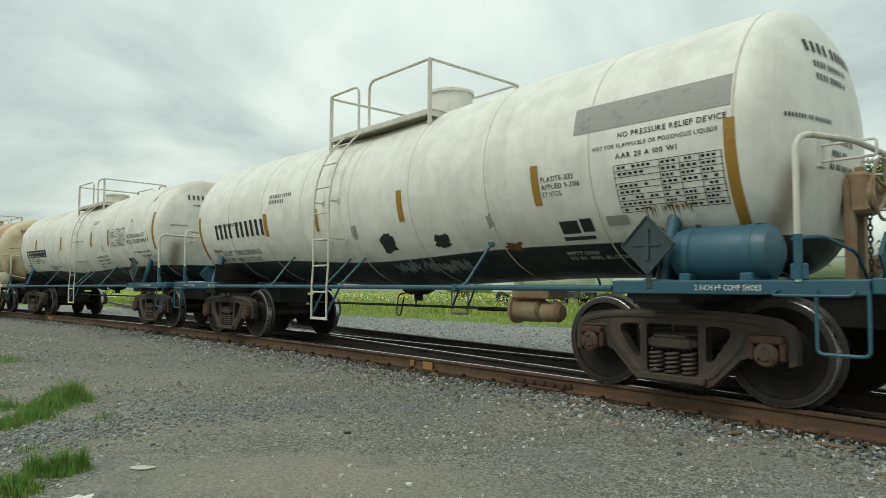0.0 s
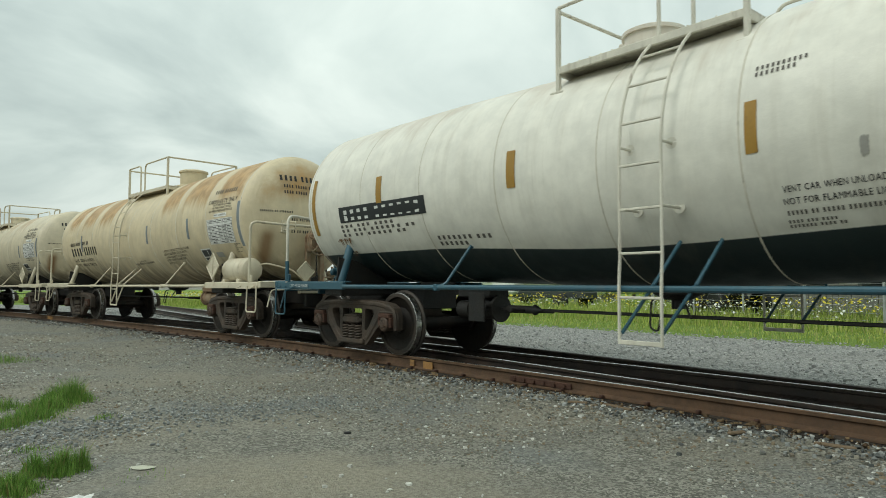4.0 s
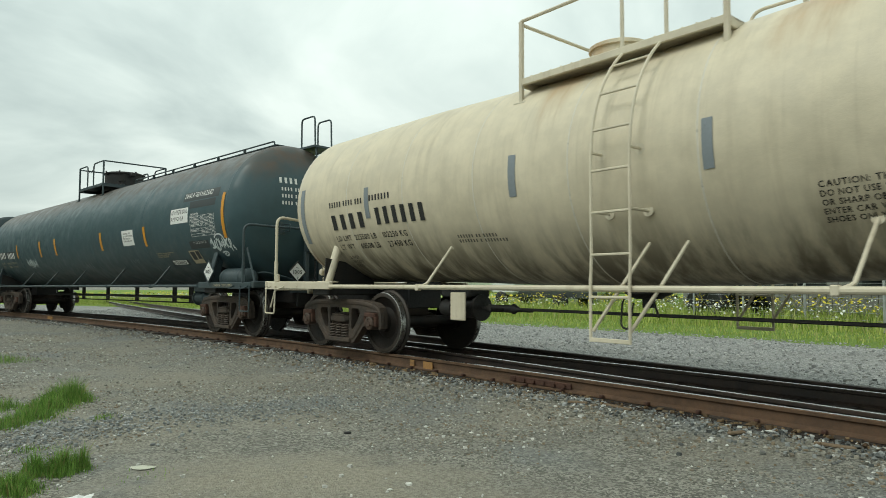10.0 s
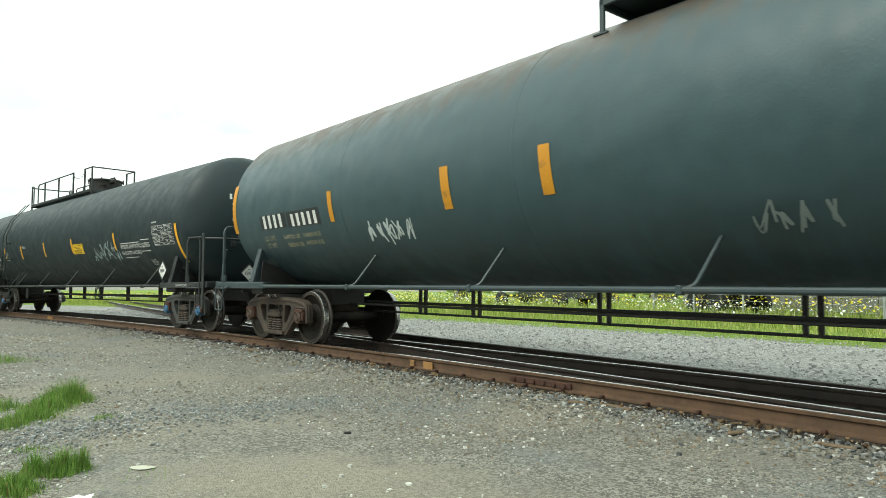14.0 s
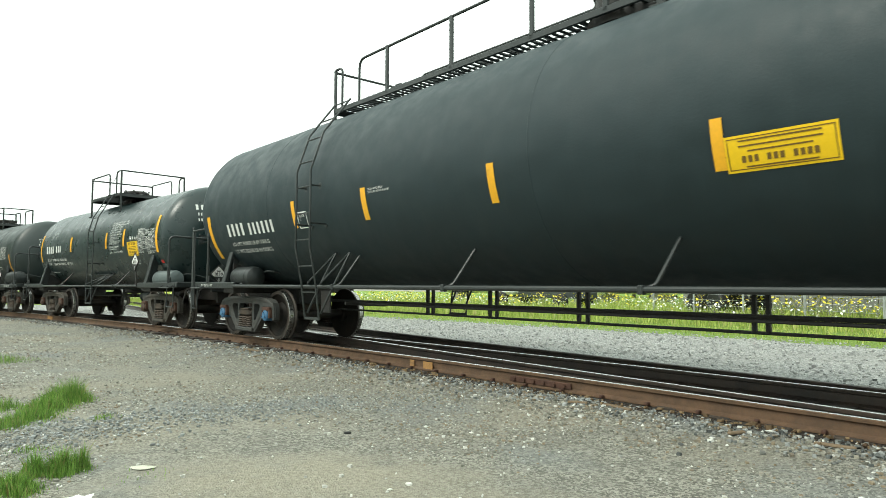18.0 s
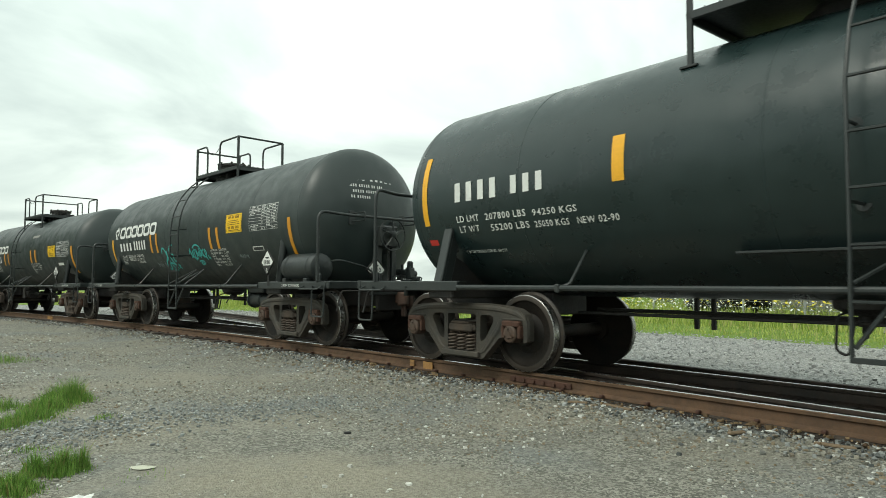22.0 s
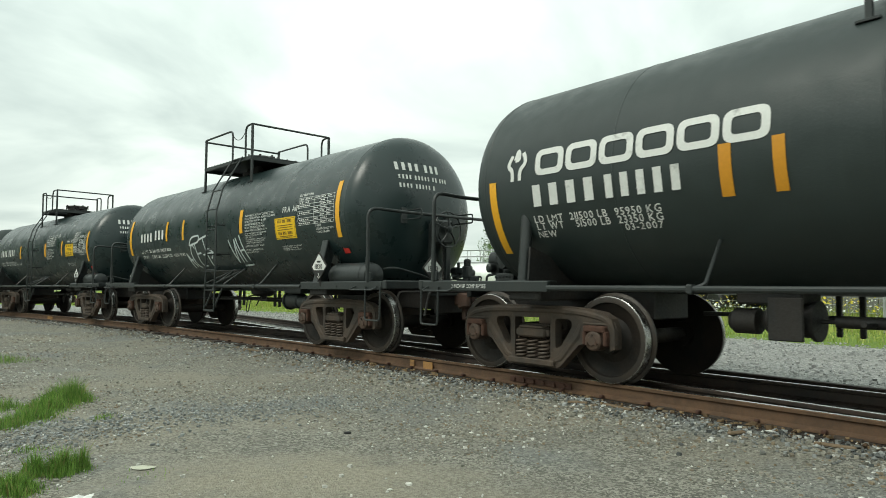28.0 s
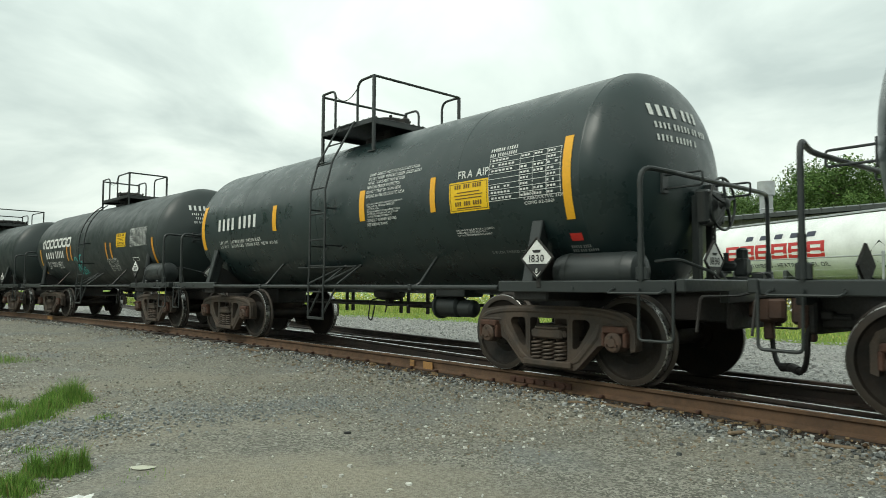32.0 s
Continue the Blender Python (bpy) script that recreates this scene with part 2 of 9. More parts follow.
    def lathe(self, prof, n=24, axis="Z", at=(0, 0, 0), slot=0, slots=None):
        """A profile of (radius, along) turned round an axis."""
        vs, fs, ms = [], [], []
        at = Vector(at)
        for r, h in prof:
            for j in range(n):
                a = 2 * math.pi * j / n
                c, s = r * math.cos(a), r * math.sin(a)
                p = {"Z": (c, s, h), "X": (h, c, s), "Y": (s, h, c)}[axis]
                vs.append(at + Vector(p))
        for i in range(len(prof) - 1):
            for j in range(n):
                fs.append((i * n + j, i * n + (j + 1) % n, (i + 1) * n + (j + 1) % n, (i + 1) * n + j))
                ms.append(slots[i] if slots else slot)
        if prof[0][0] > 1e-4:
            fs.append(tuple(range(n - 1, -1, -1)))
            ms.append(slots[0] if slots else slot)
        if prof[-1][0] > 1e-4:
            fs.append(tuple((len(prof) - 1) * n + j for j in range(n)))
            ms.append(slots[-1] if slots else slot)
        o = len(self.v)
        self.v += [tuple(p) for p in vs]
        self.f += [tuple(i + o for i in q) for q in fs]
        self.m += ms
        return self

    def slab(self, outline, y0, y1, holes=(), slot=0):
        """A flat plate with outline (x, z) and holes, between y0 and y1, with slightly chamfered rims."""
        bm = bmesh.new()
        loops = [outline, *holes]
        edges = []
        for lp in loops:
            vs = [bm.verts.new((x, 0, z)) for x, z in lp]
            edges += [bm.edges.new((vs[i], vs[(i + 1) % len(vs)])) for i in range(len(vs))]
        bmesh.ops.triangle_fill(bm, edges=edges, use_beauty=True)
        bm.verts.index_update()
        vs = [(v.co.x, v.co.z) for v in bm.verts]
        tris = [[v.index for v in f.verts] for f in bm.faces]
        bm.free()
        nv = len(vs)
        out = [(x, y0, z) for x, z in vs] + [(x, y1, z) for x, z in vs]
        fs = []
        for t in tris:
            a, b, c = (Vector((*vs[i], 0)) for i in t)
            if (b - a).cross(c - a).z < 0:
                t = t[::-1]
            fs.append(tuple(t) if y1 > y0 else tuple(t[::-1]))
            fs.append(tuple(i + nv for i in (t[::-1] if y1 > y0 else t)))
        o = 0
        for lp in loops:
            k = len(lp)
            for i in range(k):
                a, b = o + i, o + (i + 1) % k
                fs.append((a, b, b + nv, a + nv))
            o += k
        return self.add(out, fs, slot)

    def mesh(self, name, mats, smooth=True, angle=35):
        me = bpy.data.meshes.new(name)
        me.from_pydata(self.v, [], self.f)
        for m in (mats if isinstance(mats, (list, tuple)) else [mats]):
            me.materials.append(m)
        if any(self.m):
            me.polygons.foreach_set("material_index", self.m)
        if smooth:
            me.polygons.foreach_set("use_smooth", [True] * len(self.f))
            me.update()
            me.set_sharp_from_angle(angle=radians(angle))
        me.update()
        return me


def fix_normals(me):
    bm = bmesh.new()
    bm.from_mesh(me)
    bmesh.ops.recalc_face_normals(bm, faces=bm.faces)
    bm.to_mesh(me)
    bm.free()
    return me


def part(name, geo, mats, parent, label="", at=None, smooth=True, angle=35, fix=True):
    """ONE mesh object under a thing or a part. geo: a Geo or a finished mesh."""
    if isinstance(geo, Geo):
        geo = geo.mesh(name, mats, smooth, angle)
        if fix:
            fix_normals(geo)
    ob = new(name, geo)
    ob.parent = parent
    if at is not None:
        ob.matrix_basis = at
    if label:
        tagged(ob, label)
    return ob


def thing(name, label, category, group="", kind="", at=None):
    ob = new(name)
    ob.empty_display_size = 0.2
    if at is not None:
        ob.matrix_basis = at
    return tagged(ob, label, category, group, kind)


_shared = {}


def shared(key, build):
    if key not in _shared:
        _shared[key] = build()
    return _shared[key]


def arc_pts(c, r, a0, a1, n, plane="XZ"):
    out = []
    for i in range(n + 1):
        a = radians(a0 + (a1 - a0) * i / n)
        u, w = r * math.cos(a), r * math.sin(a)
        out.append({"XZ": (c[0] + u, c[1], c[2] + w), "YZ": (c[0], c[1] + u, c[2] + w), "XY": (c[0] + u, c[1] + w, c[2])}[plane])
    return out


def bend(pts, r, n=5):
    """Points of a path with its corners rounded."""
    pts = [Vector(p) for p in pts]
    out = [pts[0]]
    for a, b, c in zip(pts, pts[1:], pts[2:]):
        d1, d2 = (a - b), (c - b)
        k = min(r, 0.49 * d1.length, 0.49 * d2.length)
        p, q = b + d1.normalized() * k, b + d2.normalized() * k
        for i in range(n + 1):
            t = i / n
            out.append(p * (1 - t) ** 2 + b * 2 * t * (1 - t) + q * t * t)
    return out + [pts[-1]]


# ---------------------------------------------------------------- lettering
GLYPHS = {}
_made = []
for ch in "ABCDEFGHIJKLMNOPQRSTUVWXYZ0123456789.,-/:()&":
    fc = bpy.data.curves.new("glyph", "FONT")
    fc.body, fc.size, fc.resolution_u, fc.offset = ch, 1.0, 2, 0.0 if ch in "MN" else 0.012
    _made.append((ch, new("glyph", fc)))
bpy.context.view_layer.update()
_dg = bpy.context.evaluated_depsgraph_get()
for ch, ob in _made:
    me = ob.evaluated_get(_dg).to_mesh()
    vs = [(v.co.x, v.co.y) for v in me.vertices]
    fs = [tuple(p.vertices) for p in me.polygons]
    x0, x1 = min(v[0] for v in vs), max(v[0] for v in vs)
    GLYPHS[ch] = ([(x - x0, y) for x, y in vs], fs, x1 - x0)
    ob.evaluated_get(_dg).to_mesh_clear()
for ch, ob in _made:
    fc = ob.data
    bpy.data.objects.remove(ob)
    bpy.data.curves.remove(fc)
CAP = max(v[1] for v in GLYPHS["H"][0])


def flat_text(body, height, width=None, gap=0.13, bars=False):
    """Flat verts and faces of a line of writing, its left foot at 0, 0. bars: plain bars in place of its characters."""
    vs, fs, x = [], [], 0.0
    for ch in body:
        if ch == " ":
            x += 0.34
            continue
        if bars or ch not in GLYPHS:
            w = 0.20 if ch in "I1.,-" else 0.50
            o = len(vs)
            b = min(w, 0.30)
            d = (w - b) / 2
            vs += [(x + d, 0), (x + d + b, 0), (x + d + b, CAP), (x + d, CAP)]
            fs.append((o, o + 1, o + 2, o + 3))
        else:
            g, q, w = GLYPHS[ch]
            o = len(vs)
            vs += [(x + a, b) for a, b in g]
            fs += [tuple(i + o for i in t) for t in q]
        x += w + gap
    total = max(x - gap, 1e-3)
    ky = height / CAP
    kx = width / total if width else ky
    return [(a * kx, b * ky) for a, b in vs], fs, total * kx


def words(vs, fs, gap):
    """Parts a line of writing at the gaps between its words."""
    order = sorted(fs, key=lambda f: min(vs[i][0] for i in f))
    out, far = [], None
    for f in order:
        lo, hi = min(vs[i][0] for i in f), max(vs[i][0] for i in f)
        if far is None or lo > far + gap:
            out.append([])
            far = hi
        out[-1].append(f)
        far = max(far, hi)
    res = []
    for faces in out:
        ids = sorted({i for f in faces for i in f})
        at = {k: n for n, k in enumerate(ids)}
        res.append(([vs[k] for k in ids], [tuple(at[k] for k in f) for f in faces]))
    return res


def patch(w, h, n=1):
    """A flat sheet w by h in n strips of its height."""
    vs = [(x, h * i / n) for i in range(n + 1) for x in (0, w)]
    return vs, [(2 * i, 2 * i + 1, 2 * i + 3, 2 * i + 2) for i in range(n)]


def rise(bow, x):
    """How far a tank that slopes down to its middle lies higher at x."""
    return 0.0 if not bow else bow[0 if x < 0 else 1] * min(1.0, abs(x) / 3.2)


class Wrap:
    """Lays flat sheets on the side of a tank. u runs along the tank in reading order, v round it, from its middle height."""

    def __init__(self, radius, zc, lift=0.004, bow=None):
        self.r, self.zc, self.lift, self.bow = radius, zc, lift, bow

    def put(self, geo, vs, fs, x, v, slot=0, lift=None, slant=0.0):
        r = self.r + (lift or self.lift)
        out = []
        for a, b in vs:
            t = (v + b) / self.r
            xx = x - a - slant * b
            out.append((xx, r * math.cos(t), self.zc + r * math.sin(t) + rise(self.bow, xx)))
        geo.add(out, fs, slot)


class Flat:
    """Lays flat sheets on an upright face at y, reading towards -x."""

    def __init__(self, y, z=0.0):
        self.y, self.z = y, z

    def put(self, geo, vs, fs, x, v, slot=0, lift=0.0, slant=0.0):
        geo.add([(x - a, self.y + (lift or 0.0), self.z + v + b) for a, b in vs], fs, slot)

# ---------------------------------------------------------------- tank car parts
AXLE = 0.889
WHEEL_R = 0.457


def wheelset_mesh():
    g = Geo()
    for s in (-1, 1):
        # one wheel: hub, dished plate, rim, tread and flange (towards the middle)
        w = [(0.085, 0.60), (0.145, 0.61), (0.15, 0.67), (0.30, 0.70), (0.385, 0.685), (0.492, 0.682), (0.494, 0.705),
             (0.462, 0.722), (0.461, 0.742), (0.458, 0.80), (0.457, 0.822), (0.448, 0.828), (0.392, 0.828), (0.378, 0.80), (0.24, 0.745), (0.155, 0.79), (0.145, 0.845), (0.085, 0.85)]
        sl = [0, 0, 0, 0, 0, 2, 2, 2, 1, 1, 1, 2, 0, 0, 0, 0, 0]
        if s < 0:
            w = [(r, -h) for r, h in w]
        g.lathe(w, 48, "Y", slots=sl + [0])
    g.lathe([(0.07, -1.08), (0.07, -0.86), (0.085, -0.84), (0.085, 0.84), (0.07, 0.86), (0.07, 1.08)], 14, "Y")
    return fix_normals(g.mesh("wheelset", [M_WHEEL, M_TREAD, M_RIM]))


def frame_outline():
    half = [(0.0, 0.80), (0.45, 0.80), (0.75, 0.78), (0.95, 0.75), (1.06, 0.69), (1.105, 0.59), (1.105, 0.38),
            (1.048, 0.36), (1.042, 0.56), (0.99, 0.60), (0.79, 0.60), (0.735, 0.56), (0.725, 0.44), (0.70, 0.405), (0.655, 0.395),
            (0.40, 0.145), (0.36, 0.12), (0.0, 0.12)]
    return half + [(-x, z) for x, z in half[-2:0:-1]]


def rounded(pts, r=0.03, n=3):
    out, k = [], len(pts)
    for i in range(k):
        a, b, c = (Vector((*pts[j % k], 0)) for j in (i - 1, i, i + 1))
        p, q = b + (a - b).normalized() * r, b + (c - b).normalized() * r
        for j in range(n + 1):
            t = j / n
            v = p * (1 - t) ** 2 + b * 2 * t * (1 - t) + q * t * t
            out.append((v.x, v.y))
    return out


def side_frame_mesh():
    g = Geo()
    tri = rounded([(0.335, 0.665), (0.55, 0.66), (0.575, 0.60), (0.415, 0.36), (0.335, 0.33)], 0.045)
    mid = rounded([(-0.265, 0.665), (0.265, 0.665), (0.265, 0.215), (-0.265, 0.215)], 0.03)
    out = frame_outline()
    g.slab(out, 0.90, 1.02, [mid, tri, [(-x, z) for x, z in tri]])
    # rounded chords and legs, standing proud of the web
    g.tube(bend([(-1.07, 0.98, 0.42), (-1.07, 0.98, 0.60), (-0.98, 0.985, 0.685), (-0.72, 0.99, 0.735), (-0.45, 0.99, 0.75), (0.45, 0.99, 0.75), (0.72, 0.99, 0.735), (0.98, 0.985, 0.685), (1.07, 0.98, 0.60), (1.07, 0.98, 0.42)], 0.12), 0.047, 10)
    for s in (-1, 1):
        g.tube([(s * 0.68, 0.975, 0.62), (s * 0.635, 0.975, 0.50), (s * 0.40, 0.975, 0.235), (s * 0.28, 0.975, 0.18)], [0.05, 0.066, 0.062, 0.05], 10)
        g.tube([(s * 0.30, 0.99, 0.72), (s * 0.30, 0.99, 0.20)], 0.034, 8)
        g.box(s * 0.885 - 0.18, s * 0.885 + 0.18, 0.885, 1.03, 0.60, 0.65, 0.02)
    g.box(-0.34, 0.34, 0.87, 1.07, 0.135, 0.205, 0.012)
    g.box(-0.27, 0.27, 0.80, 0.93, 0.56, 0.585, 0.006)
    return fix_normals(g.mesh("side_frame", M_TRUCK))


def spring_mesh():
    g = Geo()
    pts = []
    for i in range(5 * 10 + 1):
        a = 2 * math.pi * i / 10
        pts.append((0.062 * math.cos(a), 0.062 * math.sin(a), 0.015 + 0.205 * i / 50))
    g.tube(pts, 0.0145, 6)
    return fix_normals(g.mesh("spring", M_SPRING))


def bolster_mesh():
    g = Geo()
    g.box(-0.21, 0.21, -1.06, 1.06, 0.44, 0.545, 0.02)
    g.box(-0.21, 0.21, -0.70, 0.70, 0.42, 0.72, 0.04)
    g.lathe([(0.20, 0.70), (0.20, 0.80), (0.17, 0.80)], 20)
    for s in (-1, 1):
        g.box(-0.17, 0.17, s * 0.93 - 0.13, s * 0.93 + 0.13, 0.54, 0.57, 0.01)
        # friction wedge pockets seen in the middle window
        g.box(-0.25, -0.03, s * 1.0 - 0.03, s * 1.0 + 0.03, 0.455, 0.53, 0.015)
        g.box(0.03, 0.25, s * 1.0 - 0.03, s * 1.0 + 0.03, 0.455, 0.53, 0.015)
        # brake beams
        g.tube([(s * 0.42, -0.72, 0.36), (s * 0.42, 0.72, 0.36)], 0.04, 8)
        for y in (-0.74, 0.74):
            g.box(s * 0.395 - 0.04, s * 0.395 + 0.04, y - 0.055, y + 0.055, 0.25, 0.50, 0.015)
    return fix_normals(g.mesh("bolster", M_TRUCK))


def bearing_mesh():
    g = Geo()
    g.lathe([(0.0, 1.12), (0.045, 1.12), (0.055, 1.105), (0.088, 1.10), (0.102, 1.085), (0.106, 0.94), (0.10, 0.93), (0.0, 0.93)], 20, "Y")
    for i in range(3):
        a = radians(90 + 120 * i)
        g.lathe([(0.014, 1.10), (0.014, 1.128), (0.0, 1.129)], 6, "Y", (0.066 * math.cos(a), 0, 0.055 * math.sin(a)))
    return fix_normals(g.mesh("bearing_cap", M_BEARING))


def adapter_mesh():
    g = Geo()
    g.box(-0.135, 0.135, 0.90, 1.09, 0.085, 0.155, 0.015)
    g.box(-0.15, -0.105, 0.92, 1.08, -0.05, 0.10, 0.012)
    g.box(0.105, 0.15, 0.92, 1.08, -0.05, 0.10, 0.012)
    return fix_normals(g.mesh("bearing_adapter", M_ADAPTER))


WHEELSETS = []
MIRROR = Matrix.Rotation(math.pi, 4, "Z")


def truck(car, x, turn, cap_mat=None, frame_mat=None):
    """A two-axle truck under a car, x along it; its wheelsets are keyed later."""
    me = shared("bolster", bolster_mesh)
    t = part("truck", me, None, car, "rusty cast steel two-axle freight truck", pose(x, 0, 0, 0, 0, turn))
    for s in (0, 1):
        m = MIRROR if s else Matrix.Identity(4)
        fm = shared("side_frame", side_frame_mesh)
        sf = part("side_frame", fm, None, t, "", m)
        if frame_mat:
            key = "side_frame_" + frame_mat.name
            sf.data = shared(key, lambda: fm.copy())
            sf.data.materials[0] = frame_mat
        for k in (-0.165, 0.0, 0.165):
            part("spring", shared("spring", spring_mesh), None, t, "", m @ pose(k, 1.0, 0.205))
            part("spring", shared("spring", spring_mesh), None, t, "", m @ pose(k, 0.86, 0.205))
        for k in (-AXLE, AXLE):
            bme = shared("bearing_cap", bearing_mesh)
            cap = part("bearing_cap", bme, None, t, "", m @ pose(k, 0, WHEEL_R))
            if cap_mat:
                key = "cap_" + cap_mat.name
                cap.data = shared(key, lambda: bme.copy())
                cap.data.materials[0] = cap_mat
            part("bearing_adapter", shared("adapter", adapter_mesh), None, t, "", m @ pose(k, 0, WHEEL_R))
    for k in (-AXLE, AXLE):
        w = part("wheelset", shared("wheelset", wheelset_mesh), None, t, "dark steel wheels with bright worn treads", pose(k, 0, WHEEL_R))
        WHEELSETS.append((w, k))
    return t


def coupler_mesh():
    """Knuckle coupler, its face towards +x."""
    g = Geo()
    g.box(-0.55, 0.02, -0.07, 0.07, -0.085, 0.085, 0.02)
    g.box(0.0, 0.16, -0.13, 0.05, -0.13, 0.13, 0.03)
    g.box(0.10, 0.27, -0.155, -0.075, -0.11, 0.11, 0.03)
    g.box(0.05, 0.20, 0.03, 0.13, -0.14, 0.14, 0.03)
    g.lathe([(0.05, -0.17), (0.05, 0.17), (0.0, 0.175)], 12, "Z", (0.10, 0.085, 0))
    g.box(0.03, 0.12, -0.06, 0.02, -0.30, -0.12, 0.015)
    return fix_normals(g.mesh("coupler", M_COUPLER))


def hose_mesh():
    """Air hose that hangs from the angle cock and meets its neighbour."""
    g = Geo()
    g.tube(bend([(-0.30, 0.34, 0.02), (-0.05, 0.34, 0.02), (0.07, 0.34, -0.10), (0.10, 0.30, -0.38), (0.20, 0.16, -0.52), (0.34, 0.03, -0.50)], 0.14, 6), 0.026, 8)
    g.tube([(0.26, 0.10, -0.515), (0.37, 0.0, -0.50)], 0.044, 10)
    g.box(-0.16, -0.04, 0.30, 0.38, -0.01, 0.07, 0.015)
    return fix_normals(g.mesh("air_hose", M_RUBBER))


def brake_wheel_mesh(mat):
    g = Geo()
    ring = [(0, 0.28 * math.cos(a), 0.28 * math.sin(a)) for a in np.linspace(0, 2 * math.pi, 29)[:-1]]
    g.tube(ring, 0.014, 8, closed=True)
    for i in range(5):
        a = 2 * math.pi * i / 5 + 0.3
        g.tube([(0.03, 0.04 * math.cos(a), 0.04 * math.sin(a)), (0.02, 0.16 * math.cos(a + 0.1), 0.16 * math.sin(a + 0.1)), (0, 0.275 * math.cos(a), 0.275 * math.sin(a))], [0.022, 0.016, 0.014], 6)
    g.lathe([(0.06, -0.02), (0.06, 0.05), (0.03, 0.07), (0.0, 0.07)], 14, "X")
    return fix_normals(g.mesh("brake_wheel", mat))


def placard(car, x, y, z, mat_plate, code="", sub="", name="placard_holder", turn=0, size=0.29, white=True, mount_z=None):
    """Diamond hazard placard in its metal holder on a stem; it faces +y before its turn."""
    g = Geo()
    d = size / math.sqrt(2) * 1.0
    m = pose(x, y, z, 0, 0, turn)
    q = [(0, d), (d, 0), (0, -d), (-d, 0)]
    g.add([m @ Vector((a * 1.08, -0.012, b * 1.08)) for a, b in q] + [m @ Vector((a * 1.08, 0.0, b * 1.08)) for a, b in q],
          [(0, 1, 2, 3), (4, 7, 6, 5), (0, 4, 5, 1), (1, 5, 6, 2), (2, 6, 7, 3), (3, 7, 4, 0)])
    for i in range(4):
        a, b = q[i], q[(i + 1) % 4]
        g.tube([m @ Vector((a[0] * 1.05, 0.004, a[1] * 1.05)), m @ Vector((b[0] * 1.05, 0.004, b[1] * 1.05))], 0.012, 6)
    if mount_z is not None:
        g.box(-0.03, 0.03, -0.03, -0.012, mount_z - z, -d * 0.7, 0.006, turn=m)
    h = part(name, g, mat_plate, car)
    if not code:
        # an empty holder: a clip bar across and a latch
        g = Geo()
        g.box(-d * 0.55, d * 0.55, 0.004, 0.012, -0.012, 0.012, 0.003, turn=m)
        g.box(-0.02, 0.02, 0.004, 0.016, -d * 0.55, d * 0.6, 0.003, turn=m)
        part("placard_clip", g, mat_plate, h)
        return h
    g = Geo()
    k = 0.95
    g.add([m @ Vector((a * k, 0.006, b * k)) for a, b in q], [(0, 3, 2, 1)])
    part("placard", g, M_WHITE_SIGN, h, "white hazard placard with black figures", smooth=False, fix=False)
    g = Geo()
    if white is False:
        # dark lower half of a corrosive placard
        g.add([m @ Vector((a, 0.009, b)) for a, b in ((-d * 0.80, -0.06), (d * 0.80, -0.06), (0, -d * 0.86))], [(0, 1, 2)])
        g.add([m @ Vector((a, 0.009, b)) for a, b in ((-d * 0.30, d * 0.42), (d * 0.30, d * 0.42), (d * 0.2, d * 0.28), (-d * 0.2, d * 0.28))], [(0, 1, 2, 3)])
    else:
        g.add([m @ Vector((a, 0.009, b)) for a, b in ((-d * 0.16, d * 0.40), (d * 0.20, d * 0.48), (d * 0.20, d * 0.42), (-d * 0.16, d * 0.34))], [(0, 1, 2, 3)])
    vs, fs, w = flat_text(code, 0.075, 0.20)
    g.add([m @ Vector((-a + w / 2, 0.012, b - 0.04)) for a, b in vs], fs)
    part("placard_number", g, M_BLACK_INK, h, smooth=False, fix=False)
    if sub:
        vs, fs, w = flat_text(sub, 0.045)
        g = Geo()
        g.add([m @ Vector((-a + w / 2, 0.013, b - d * 0.75)) for a, b in vs], fs)
        part("placard_class", g, M_WHITE_INK if white is False else M_BLACK_INK, h, smooth=False, fix=False)
    return h


def bolts(g, pts, r=0.014, h=0.012, axis="Y", n=6):
    for p in pts:
        g.lathe([(r, 0), (r, h), (0, h)], n, axis, p)
    return g


